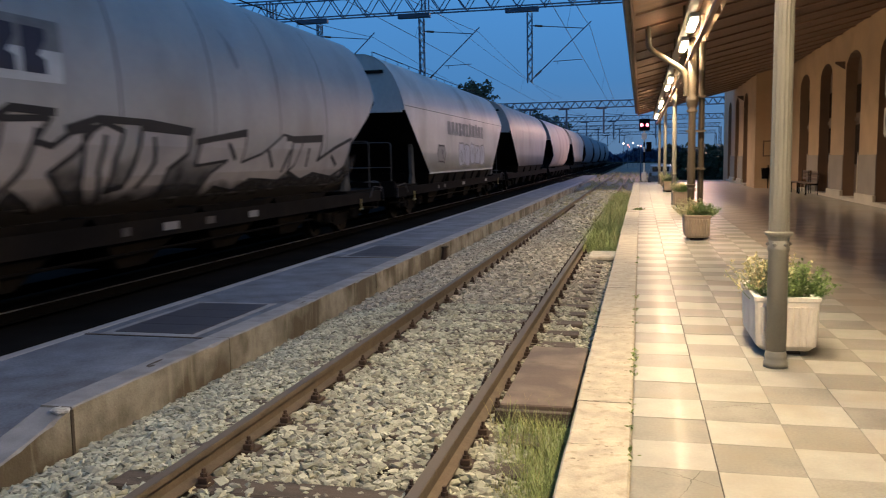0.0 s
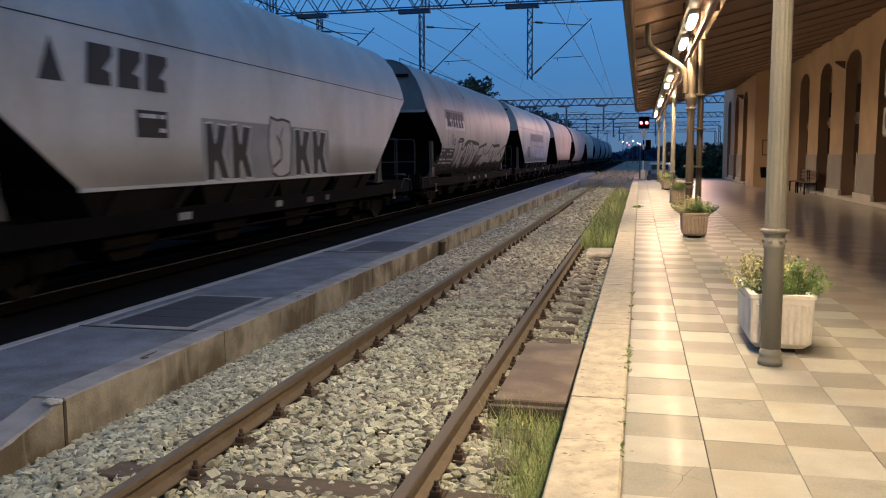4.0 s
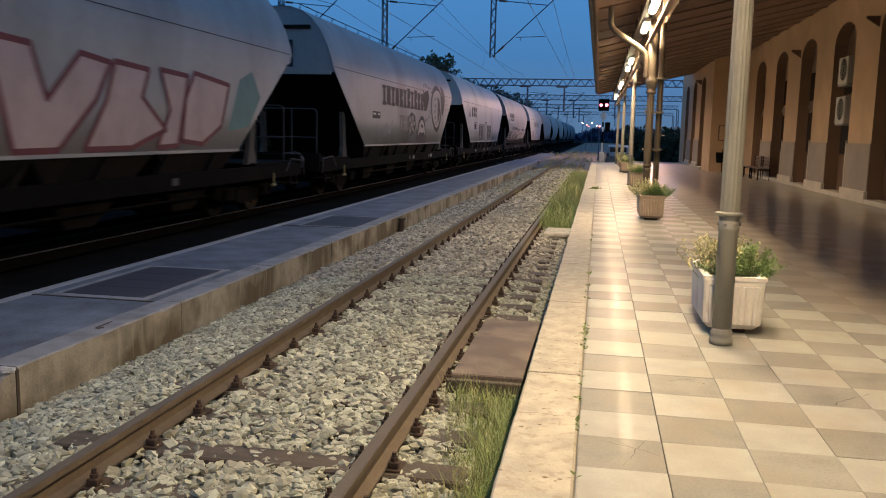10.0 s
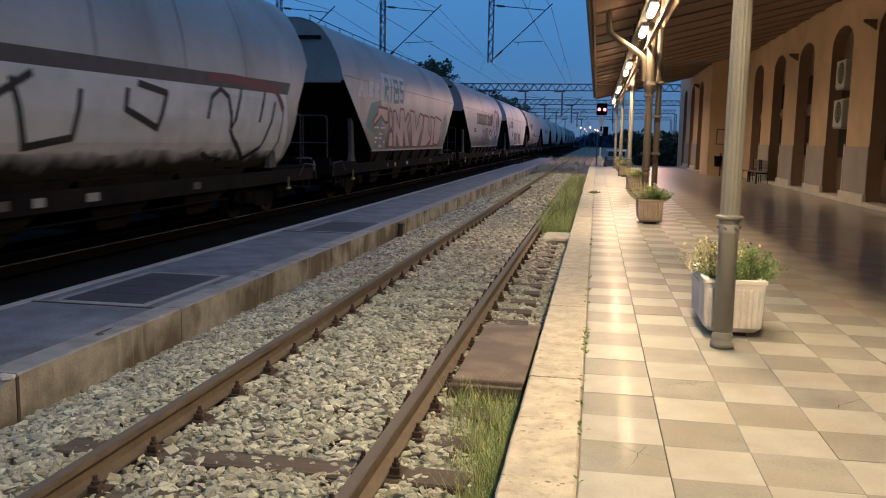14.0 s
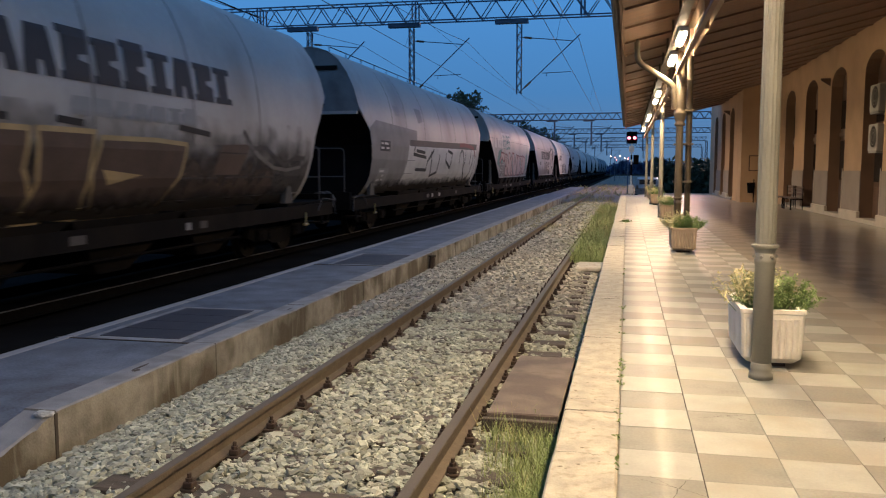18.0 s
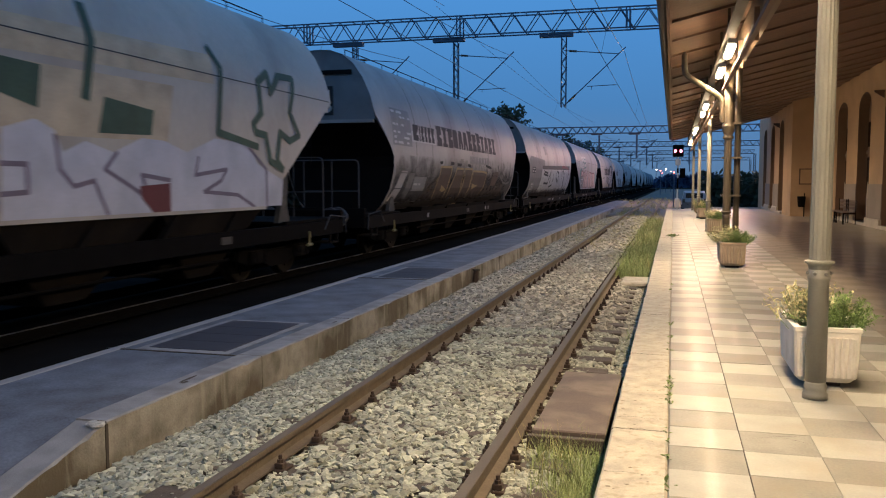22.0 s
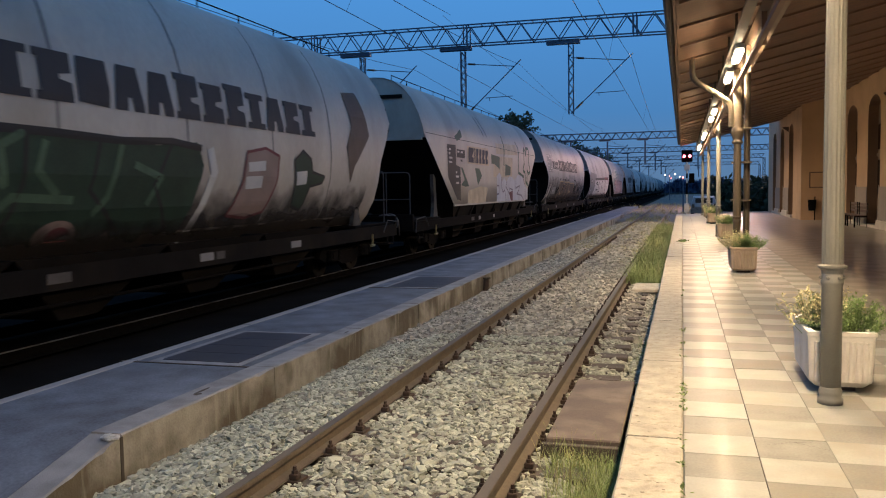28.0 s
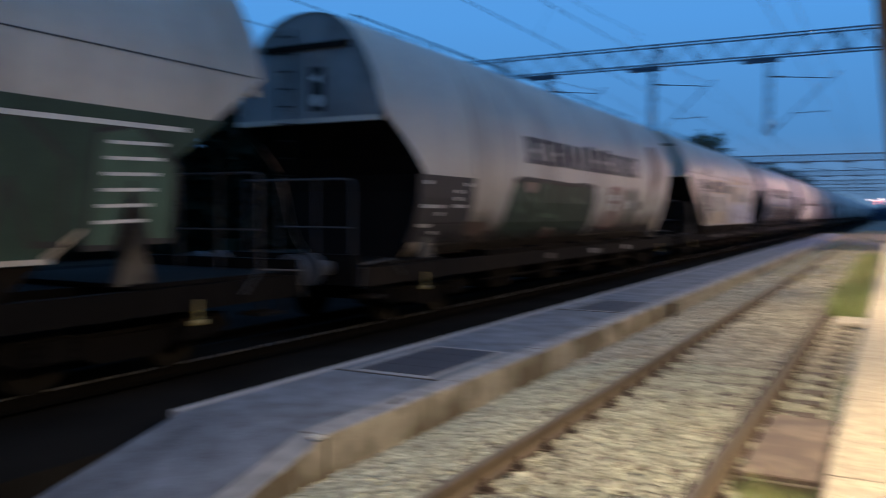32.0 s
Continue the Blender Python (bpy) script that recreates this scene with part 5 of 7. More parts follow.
    def bubble(self, y0, y1, z0, z1, n, fill, line, seed, lw=0.07, jag=0.10, sharp=False, inner=2):
        """A graffiti piece: swollen or jagged letter shapes with outlines and inner strokes."""
        rng = random.Random(seed)
        w = (y1 - y0) / n
        for k in range(n):
            c, hw = y0 + w * (k + 0.5), w * 0.56
            zc, hh = (z0 + z1) / 2 + rng.gauss(0, jag * 0.4), (z1 - z0) / 2 * rng.uniform(0.86, 1.0)
            m = 9 if sharp else 14
            pts = []
            for q in range(m):
                t = 2 * math.pi * q / m
                r = 1.0 / max(abs(math.cos(t)), abs(math.sin(t))) ** (0.75 if not sharp else 0.9)
                y = c + hw * r * math.cos(t) * rng.uniform(0.74, 1.02) + (0.16 * hw if sharp else 0) * math.sin(t)
                z = zc + hh * r * math.sin(t) * rng.uniform(0.82, 1.02)
                pts.append((y, min(max(z, z0), z1)))
            bm = bmesh.new()
            self.fill(bm, pts, 0.009 + 0.0015 * (k % 2))
            self.put("graffiti_shape", bm, fill if not isinstance(fill, (list, tuple)) else fill[k % len(fill)], "spray-painted graffiti lettering" if k == 0 else "")
            bm = bmesh.new()
            self.stroke(bm, pts, lw, 0.0135, True)
            self.put("graffiti_outline", bm, line)
            for _ in range(inner):
                ya, za = c + rng.uniform(-0.35, 0.35) * hw, zc + rng.uniform(-0.1, 0.75) * hh
                p = [(ya, za)]
                for _ in range(rng.randint(1, 3)):
                    p.append((p[-1][0] + rng.gauss(0, 0.22) * hw, p[-1][1] - rng.uniform(0.2, 0.5) * hh))
                bm = bmesh.new()
                self.stroke(bm, [(a, min(max(b, z0), z1)) for a, b in p], lw * rng.uniform(0.7, 1.5), 0.0150)
                self.put("graffiti_stroke", bm, line)

    def patch(self, pts, m, name="paint_patch", lift=0.005, label=""):
        bm = bmesh.new()
        self.fill(bm, pts, lift)
        return self.put(name, bm, m, label)

    def lines(self, runs, w, m, name="graffiti_line", lift=0.014):
        for r in runs:
            bm = bmesh.new()
            self.stroke(bm, r, w, lift)
            self.put(name, bm, m)


def arc(cy, cz, ry, rz, a0=0.0, a1=360.0, n=20):
    return [(cy + ry * math.cos(radians(a0 + (a1 - a0) * k / n)), cz + rz * math.sin(radians(a0 + (a1 - a0) * k / n))) for k in range(n + 1)]


WHEELS = []


def bogie(th, y, keyed):
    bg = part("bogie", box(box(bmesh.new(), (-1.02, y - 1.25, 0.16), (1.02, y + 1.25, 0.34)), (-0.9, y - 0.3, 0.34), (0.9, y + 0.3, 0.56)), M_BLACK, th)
    for sx in (-1, 1):
        bm = bmesh.new()
        prof = [(-1.55, 0.22), (-1.45, 0.40), (-0.85, 0.44), (-0.5, 0.30), (0.5, 0.30), (0.85, 0.44), (1.45, 0.40), (1.55, 0.22), (1.2, 0.10), (0.6, 0.12), (0.35, 0.02), (-0.35, 0.02), (-0.6, 0.12), (-1.2, 0.10)]
        a = [bm.verts.new((sx * 1.03, y + p, z)) for p, z in prof]
        b = [bm.verts.new((sx * 1.13, y + p, z)) for p, z in prof]
        bm.faces.new(a)
        bm.faces.new(list(reversed(b)))
        for k in range(len(prof)):
            bm.faces.new((a[k], b[k], b[(k + 1) % len(prof)], a[(k + 1) % len(prof)]))
        bmesh.ops.recalc_face_normals(bm, faces=bm.faces)
        part("side_frame", bm, M_BLACK, bg)
        for dy in (-0.9, 0.9):
            part("axle_box", box(bmesh.new(), (sx * 1.13 - 0.05, y + dy - 0.14, 0.12), (sx * 1.13 + 0.09, y + dy + 0.14, 0.36), 0.02), M_BLACK, bg)
            for q in (-0.22, 0.22):
                bm = bmesh.new()
                lathe(bm, [(0.07, 0.13), (0.08, 0.17), (0.07, 0.21), (0.08, 0.25), (0.07, 0.29), (0.08, 0.33), (0.07, 0.36)], 10, (sx * 1.16, y + dy + q, 0))
                part("coil_spring", bm, M_BLACK, bg)
    for dy in (-0.9, 0.9):
        ws = new("wheelset")
        ws.parent = th
        ws.location = (0, y + dy, 0.24)
        for sx in (-1, 1):
            bm = bmesh.new()
            rot = Matrix.Rotation(math.pi / 2, 4, "Y")
            lathe(bm, [(0.30, -0.03), (0.40, -0.06), (0.46, -0.06), (0.455, 0.06), (0.49, 0.065), (0.49, 0.09), (0.40, 0.09), (0.3, 0.04)], 28)
            bmesh.ops.transform(bm, matrix=Matrix.Translation((sx * 0.77, 0, 0)) @ Matrix.Rotation(-sx * math.pi / 2, 4, "Y"), verts=bm.verts)
            part("wheel", bm, M_TYRE, ws)
            bm = bmesh.new()
            star = [[bm.verts.new((sx * xx, (0.33 if k % 2 else 0.15) * math.cos(k * math.pi / 8), (0.33 if k % 2 else 0.15) * math.sin(k * math.pi / 8))) for k in range(16)] for xx in (0.79, 0.83)]
            bm.faces.new(star[0])
            bm.faces.new(star[1])
            for k in range(16):
                bm.faces.new((star[0][k], star[0][(k + 1) % 16], star[1][(k + 1) % 16], star[1][k]))
            bmesh.ops.recalc_face_normals(bm, faces=bm.faces)
            part("wheel_web", bm, M_BLACK, ws)
        part("axle", bar(bmesh.new(), (-1.05, 0, 0), (1.05, 0, 0), 0.08, 10), M_BLACK, ws)
        if keyed:
            WHEELS.append((ws, y + dy))


def wagon(kind, y, colour, label, keyed, near):
    th = thing("hopper_wagon", label, "freight wagon", "grain hopper wagons", (TRAIN_X, y, 0))
    body_mat = M_BODY[colour]
    prof = FLAT if kind == "flat" else ROUND
    full = [(x, z) for x, z in prof] + [(-x, z) for x, z in reversed(prof[1:])]
    ns = 12
    bm = bmesh.new()
    rows = []
    # finer steps where the ends lean
    for k in range(ns + 1):
        u = k / ns * 2 - 1
        rows.append([bm.verts.new((x, u * half_len(kind, z, u), z)) for x, z in full])
    nf = len(full)
    for a, b in zip(rows, rows[1:]):
        for k in range(nf):
            bm.faces.new((a[k], b[k], b[(k + 1) % nf], a[(k + 1) % nf]))
    bmesh.ops.recalc_face_normals(bm, faces=bm.faces)
    for f in bm.faces:
        f.smooth = True
    part("body_shell", bm, body_mat, th, smooth=True)
    for sg in (-1, 1):
        h = half_len(kind, 4) - 0.03
        right = [(x, z) for x, z in prof if z >= 3.15]
        out = [(x * 0.992, z - 0.008) for x, z in right] + [(surf_x(prof, 3.1) * 0.99, 3.1)]
        ring = out + [(-x, z) for x, z in reversed(out[1:])]
        bm = bmesh.new()
        bm.faces.new([bm.verts.new((x, sg * h, z)) for x, z in ring])
        part("end_panel", bm, body_mat if kind == "flat" else M_ENDPANEL, th)
        part("end_ledge", boxm((-1.40, sg * h - 0.06, 3.03), (1.40, sg * h + 0.05, 3.11)), body_mat, th)
        part("end_rib", boxm((-0.85, min(sg * h, sg * (h + 0.05)), 4.20), (0.85, max(sg * h, sg * (h + 0.05)), 4.30)), M_HOP, th)
        # leaning end wall; the shade of the end recess is painted into it
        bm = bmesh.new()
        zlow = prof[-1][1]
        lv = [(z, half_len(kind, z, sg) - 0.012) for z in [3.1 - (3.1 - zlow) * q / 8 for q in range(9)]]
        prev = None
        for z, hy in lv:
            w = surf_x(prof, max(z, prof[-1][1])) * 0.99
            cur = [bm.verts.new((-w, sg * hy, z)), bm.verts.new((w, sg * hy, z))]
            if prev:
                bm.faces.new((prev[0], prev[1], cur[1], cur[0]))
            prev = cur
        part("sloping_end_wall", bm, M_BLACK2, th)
        if near:
            for x in (-1.2, 1.2):
                yp = sg * (h - 1.75)
                bm = bmesh.new()
                foot = [bm.verts.new(p) for p in ((x - 0.05, yp - 0.24, 0.82), (x + 0.05, yp - 0.24, 0.82), (x + 0.05, yp + 0.24, 0.82), (x - 0.05, yp + 0.24, 0.82))]
                waist = [bm.verts.new(p) for p in ((x - 0.05, yp - 0.13, 1.15), (x + 0.05, yp - 0.13, 1.15), (x + 0.05, yp + 0.13, 1.15), (x - 0.05, yp + 0.13, 1.15))]
                head = [bm.verts.new(p) for p in ((x - 0.05, yp - 0.12 + sg * 0.1, 2.1), (x + 0.05, yp - 0.12 + sg * 0.1, 2.1), (x + 0.05, yp + 0.12 + sg * 0.1, 2.1), (x - 0.05, yp + 0.12 + sg * 0.1, 2.1))]
                for lo4, hi4 in ((foot, waist), (waist, head)):
                    for q in range(4):
                        bm.faces.new((lo4[q], lo4[(q + 1) % 4], hi4[(q + 1) % 4], hi4[q]))
                bm.faces.new(head)
                bm.faces.new(list(reversed(foot)))
                bmesh.ops.recalc_face_normals(bm, faces=bm.faces)
                part("end_stanchion", bm, M_STANCH, th, "dusty grey steel stanchion")
            # railing on the end platform
            ry = sg * (h + 0.35)
            rl = part("railing", pipe(bmesh.new(), [Vector(p) for p in ((1.14, ry, 0.84), (1.14, ry, 2.02), (1.11, ry, 2.09), (1.04, ry, 2.12), (-0.95, ry, 2.12), (-0.95, ry, 0.84))], 0.018, 6), P_GREY2, th)
            for x in (0.45, -0.28):
                part("railing_post", bar(bmesh.new(), (x, ry, 0.84), (x, ry, 2.11), 0.016, 6), P_GREY2, rl)
            part("knee_rail", bar(bmesh.new(), (1.13, ry, 1.38), (-0.28, ry, 1.38), 0.015, 6), P_GREY2, rl)
            lad = part("ladder", bar(bar(bmesh.new(), (-0.22, sg * (h + 0.06), 2.0), (-0.22, sg * (h + 0.06), 4.55), 0.013, 6), (-0.52, sg * (h + 0.06), 2.0), (-0.52, sg * (h + 0.06), 4.55), 0.013, 6), M_BLACK, th)
            for q in range(9):
                part("rung", bar(bmesh.new(), (-0.52, sg * (h + 0.06), 2.2 + 0.28 * q), (-0.22, sg * (h + 0.06), 2.2 + 0.28 * q), 0.012, 5), M_HOP, lad)
            sign = part("end_sign", boxm((0.08, min(sg * (h + 0.004), sg * (h + 0.012)), 3.22), (0.36, max(sg * (h + 0.004), sg * (h + 0.012)), 3.92)), P_BLACK, th, "small black sign with two white marks")
            for zc in (3.39, 3.74):
                bm = bmesh.new()
                bar(bm, (0.22, sg * (h + 0.012), zc), (0.22, sg * (h + 0.018), zc), 0.10, 3 if zc > 3.5 else 12)
                part("sign_mark", bm, P_WHITE, sign)
            st = part("step", boxm((1.05, sg * 9.35 - 0.22, 0.30), (1.42, sg * 9.35 + 0.22, 0.34)), M_HOP, th)
            for q in (-0.2, 0.2):
                part("step_hanger", boxm((1.38, sg * 9.35 + q - 0.02, 0.34), (1.42, sg * 9.35 + q + 0.02, 0.62)), M_HOP, st)
            part("brake_lever", bar(bar(bmesh.new(), (1.46, sg * 8.0, 0.62), (1.46, sg * 8.0, 0.36), 0.022, 6), (1.46, sg * 8.0 - 0.10, 0.36), (1.46, sg * 8.0 + 0.10, 0.36), 0.03, 6), M_YEL, th, "yellow painted brake lever")
            hd = bmesh.new()
            pipe(hd, [Vector(p) for p in ((1.46, sg * 8.75, 0.62), (1.46, sg * 9.05, 0.90), (1.46, sg * 9.86, 0.84), (1.46, sg * 9.92, 0.48))], 0.013, 6)
            part("corner_handle", hd, P_GREY2, th, "pale shunting handle at the corner")
        for x in (-0.88, 0.88):
            bf = part("buffer", bar(bmesh.new(), (x, sg * 9.95, 0.78), (x, sg * 10.35, 0.78), 0.11, 14), M_BUFFER, th)
            part("buffer_plate", bar(bmesh.new(), (x, sg * 10.35, 0.78), (x, sg * 10.43, 0.78), 0.24, 20), M_BUFFER, bf)
        part("coupling", bar(bmesh.new(), (0, sg * 9.9, 0.76), (0, sg * 10.6, 0.70), 0.06, 8), M_BLACK, th)
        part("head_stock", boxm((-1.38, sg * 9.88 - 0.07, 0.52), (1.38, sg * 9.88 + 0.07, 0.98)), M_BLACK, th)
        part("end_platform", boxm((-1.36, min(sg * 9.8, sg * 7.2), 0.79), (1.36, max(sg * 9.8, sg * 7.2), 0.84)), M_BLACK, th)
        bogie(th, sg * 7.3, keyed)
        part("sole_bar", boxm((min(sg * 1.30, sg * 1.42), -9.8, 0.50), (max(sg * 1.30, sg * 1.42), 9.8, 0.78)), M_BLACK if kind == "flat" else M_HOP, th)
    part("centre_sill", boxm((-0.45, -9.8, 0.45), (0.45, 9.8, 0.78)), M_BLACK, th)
    # hoppers under the body
    nb = 4
    zt = 1.17 if kind == "flat" else 0.9
    L = HALF_BOT if kind == "flat" else 5.6
    for k in range(nb):
        a, b = -L + 2 * L * k / nb, -L + 2 * L * (k + 1) / nb
        c = (a + b) / 2
        bm = bmesh.new()
        top = [bm.verts.new(p) for p in ((-1.47, a, zt), (1.47, a, zt), (1.47, b, zt), (-1.47, b, zt))]
        low = [bm.verts.new(p) for p in ((-1.1, c - 0.35, 0.08), (1.1, c - 0.35, 0.08), (1.1, c + 0.35, 0.08), (-1.1, c + 0.35, 0.08))]
        for q in range(4):
            bm.faces.new((top[q], top[(q + 1) % 4], low[(q + 1) % 4], low[q]))
        bm.faces.new(list(reversed(low)))
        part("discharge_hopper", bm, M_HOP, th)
    if near:
        if kind == "flat":
            for k in range(7):
                yy = -5.2 + 10.4 * k / 6
                bm = bmesh.new()
                v = [bm.verts.new(p) for p in ((1.40, yy - 0.05, 1.15), (1.49, yy - 0.05, 1.15), (1.41, yy - 0.35, 0.72), (1.30, yy - 0.35, 0.72), (1.40, yy + 0.05, 1.15), (1.49, yy + 0.05, 1.15), (1.41, yy - 0.25, 0.72), (1.30, yy - 0.25, 0.72))]
                for q in ((0, 1, 2, 3), (7, 6, 5, 4), (1, 5, 6, 2), (0, 3, 7, 4)):
                    bm.faces.new([v[i] for i in q])
                part("hopper_rib", bm, M_HOP, th)
            part("side_bottom_rail", boxm((1.475, -HALF_BOT, 1.12), (1.515, HALF_BOT, 1.17)), body_mat, th)
        rng = random.Random(int(y) + 7)
        for k in range(4):
            yy = rng.uniform(-5, 5)
            w = rng.uniform(0.16, 0.42)
            part("lading_plate", boxm((1.421, yy, 0.58), (1.428, yy + w, 0.70)), P_SOOT if k % 2 else P_GREY, th)
        part("brake_cylinder", bar(bmesh.new(), (0.9, 3.6, 0.32), (0.9, 4.6, 0.32), 0.16, 12), M_BLACK, th)
        bm = bmesh.new()
        bar(bm, (1.25, -5.4, 0.30), (1.25, 5.2, 0.30), 0.025, 6)
        part("brake_pipe", bm, M_BLACK, th)
        # catwalk rail along the roof
        rr = part("roof_walkway", boxm((-0.30, -8.6, 4.80), (0.12, 8.6, 4.825)), M_HOP, th)
        bm = bmesh.new()
        for k in range(13):
            yy = -8.4 + 1.4 * k
            bar(bm, (0.30, yy, 4.74), (0.30, yy, 4.93), 0.012, 4)
        bar(bm, (0.30, -8.4, 4.93), (0.30, 8.4, 4.93), 0.014, 5)
        part("walkway_rail", bm, M_HOP, rr)
        if kind != "flat":
            for yy in (-6.2, -4.6, -2.1, 0.5, 3.1, 5.6):
                bm = bmesh.new()
                Skin(th, prof).fill(bm, [(yy - 0.018, 0.9), (yy + 0.030, 0.9), (yy + 0.022, 2.2), (yy + 0.034, 3.4), (yy + 0.016, 4.5), (yy - 0.016, 4.5), (yy - 0.030, 3.1), (yy - 0.018, 1.9)], 0.004)
                part("weld_seam", bm, P_SEAM, th)
        else:
            bm = bmesh.new()
            Skin(th, prof).fill(bm, [(-9.0, 3.228), (9.0, 3.228), (9.0, 3.246), (-9.0, 3.246)], 0.006)
            part("fold_line", bm, P_DARK, th)
    return th


KIND = {-1: ("flat", "pale"), 0: ("angular", "grey"), 1: ("flat", "pale"), 2: ("flat", "mid"), 3: ("flat", "mid"), 4: ("round", "grey"), 5: ("round", "grey"), 6: ("flat", "warm"), 7: ("round", "warm"), 8: ("flat", "warm"),
        -2: ("flat", "pink"), -3: ("angular", "pink"), -4: ("flat", "warm"), -5: ("round", "blue"), -6: ("round", "blue"), -7: ("round", "blue"), -8: ("round", "blue")}
LABEL = {-1: "pale grey flat-sided hopper wagon with faded graffiti", 0: "grey hopper wagon with angular black and white graffiti", 1: "pale hopper wagon with black block graffiti", 2: "pale hopper wagon with round graffiti and dark lettering",
         3: "pale hopper wagon with pink graffiti and teal lettering", 4: "rounded grey hopper wagon with a white graffiti piece", 5: "rounded sooty hopper wagon with dark brown graffiti", 6: "flat-sided hopper wagon with white graffiti and green patches",
         7: "rounded hopper wagon with a dark green graffiti piece", 8: "hopper wagon with a green painted lower side"}
TRAIN, BY = [], {}
for k in range(-8, 9):
    kind, colour = KIND[k]
    w = wagon(kind, 12.4 - PITCH * k, colour, LABEL.get(k, "dark blue-grey hopper wagon at the head of the train" if k < -4 else "pinkish grey hopper wagon further up the train"), 0 <= k, k >= -1)
    TRAIN.append((k, 12.4 - PITCH * k, w))
    BY[k] = Skin(w, FLAT if kind == "flat" else ROUND)


def rounded(pts):
    """The same outline with its corners cut twice."""
    for _ in range(2):
        pts = [(a[0] + (b[0] - a[0]) * k, a[1] + (b[1] - a[1]) * k) for a, b in zip(pts, pts[1:] + pts[:1]) for k in (0.25, 0.75)]
    return pts


def livery():
    # soot together with painted shade where the rounded sides curve under
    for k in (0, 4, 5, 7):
        BY[k].patch([(-7.6, 0.87), (7.6, 0.87), (7.75, 1.75), (-7.75, 1.75)], P_SOOT_SHADE, "soot_film", 0.003, "thin film of soot and brake dust with painted shade")
    # brake dust, deepened by the painted shade of the under-curve
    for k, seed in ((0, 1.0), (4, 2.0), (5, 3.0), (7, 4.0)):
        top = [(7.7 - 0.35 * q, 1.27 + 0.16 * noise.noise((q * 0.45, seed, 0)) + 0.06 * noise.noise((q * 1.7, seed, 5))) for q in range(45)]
        BY[k].patch([(-7.7, 0.86), (7.7, 0.86)] + top, P_GRIME_SHADE, "grime", 0.0178, "black brake dust and painted shade along the bottom edge")
    # grey wagon with angular pale lettering
    s = BY[0]
    s.patch([(-6.64, 2.93), (-3.22, 2.95), (-3.19, 3.32), (-6.62, 3.27)], P_SEAM, "name_board", 0.005)
    s.patch([(-6.69, 2.53), (-3.25, 2.57), (-3.22, 2.95), (-6.64, 2.93)], P_WHITE, "name_board", 0.005)
    s.letters(-6.45, -3.45, 2.66, 3.20, (1.6, 0.5, 0.9, 0.9, 1.0, 1.0), P_NAVY, "dark blue painted name blocks", False, 3)
    s.data_panel(-7.2, -4.95, 1.18, 1.85, 4, P_DARK)
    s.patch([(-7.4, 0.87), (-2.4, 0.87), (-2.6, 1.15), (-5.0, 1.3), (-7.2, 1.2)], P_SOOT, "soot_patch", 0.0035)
    s.piece([(-4.32, 2.11), (-3.53, 2.15), (-3.78, 1.87), (-3.48, 1.81), (-3.14, 1.99), (-2.68, 2.06), (-3.03, 1.72), (-3.46, 1.48), (-3.05, 1.16), (-2.76, 0.86), (-3.36, 0.86), (-3.65, 1.09), (-4.03, 1.27), (-4.19, 1.04), (-4.6, 1.07), (-4.45, 1.47)], P_PALE, P_BLACK, 0.08, 0.008)
    s.piece([(-2.9, 1.94), (-2.48, 2.14), (-2.05, 2.03), (-2.18, 1.62), (-2.22, 1.21), (-1.84, 1.27), (-1.7, 1.6), (-1.61, 2.09), (-0.3, 2.05), (-0.31, 1.73), (-0.81, 1.49), (-0.88, 1.07), (-1.41, 1.01), (-2.0, 0.86), (-2.45, 0.86), (-2.8, 1.32)], P_PALE, P_BLACK, 0.08, 0.0092)
    s.piece([(0.04, 1.92), (1.64, 2.07), (1.57, 1.59), (2.33, 1.74), (3.25, 2.12), (4.26, 2.03), (3.96, 1.52), (3.38, 1.21), (2.08, 1.28), (1.54, 1.08), (0.79, 1.18), (0.38, 0.86), (0.21, 0.86), (0.54, 1.42), (1.02, 1.62), (-0.01, 1.54)], P_PALE, P_BLACK, 0.05, 0.0104)
    s.piece([(3.72, 2.0), (5.32, 2.05), (5.19, 1.61), (6.08, 1.88), (7.25, 2.13), (7.02, 1.45), (6.3, 1.21), (5.1, 1.32), (4.54, 1.19), (3.68, 1.39)], P_PALE, P_BLACK, 0.08, 0.008)
    s.lines([[(-4.48, 2.09), (-4.2, 2.24), (-3.46, 2.22)]], 0.1, P_BLACK)
    s.lines([[(-3.22, 2.03), (-2.61, 2.18), (-1.44, 2.17), (-0.25, 2.09)]], 0.1, P_BLACK)
    s.lines([[(-0.07, 1.92), (1.63, 2.13)]], 0.1, P_BLACK)
    s.lines([[(3.42, 2.04), (5.31, 2.12)]], 0.1, P_BLACK)
    s.lines([[(-5.66, 2.06), (-5.71, 2.26), (-5.49, 2.42), (-5.4, 2.26), (-5.55, 2.07)]], 0.05, P_BLACK)
    s.lines([[(-5.4, 2.2), (-5.32, 2.0), (-5.18, 2.03), (-5.19, 2.21)]], 0.05, P_BLACK)
    s.lines([[(-5.02, 2.28), (-5.1, 2.17), (-4.97, 2.04), (-5.14, 1.97)]], 0.05, P_BLACK)
    s.lines([[(-3.75, 2.0), (-3.9, 1.55), (-4.2, 1.25)], [(-2.45, 1.95), (-2.5, 1.5), (-2.3, 1.1)], [(-1.3, 1.95), (-1.2, 1.6), (-1.5, 1.25)], [(1.0, 1.9), (1.3, 1.65)], [(2.6, 1.8), (2.9, 1.5)], [(3.6, 1.8), (3.4, 1.4)], [(4.6, 1.85), (4.6, 1.5)], [(6.0, 1.7), (6.4, 1.5)]], 0.09, P_BLACK)
    s.patch([(1.2, 3.9), (1.5, 3.6), (1.6, 3.3), (1.45, 3.2), (1.3, 3.6)], P_GREY)
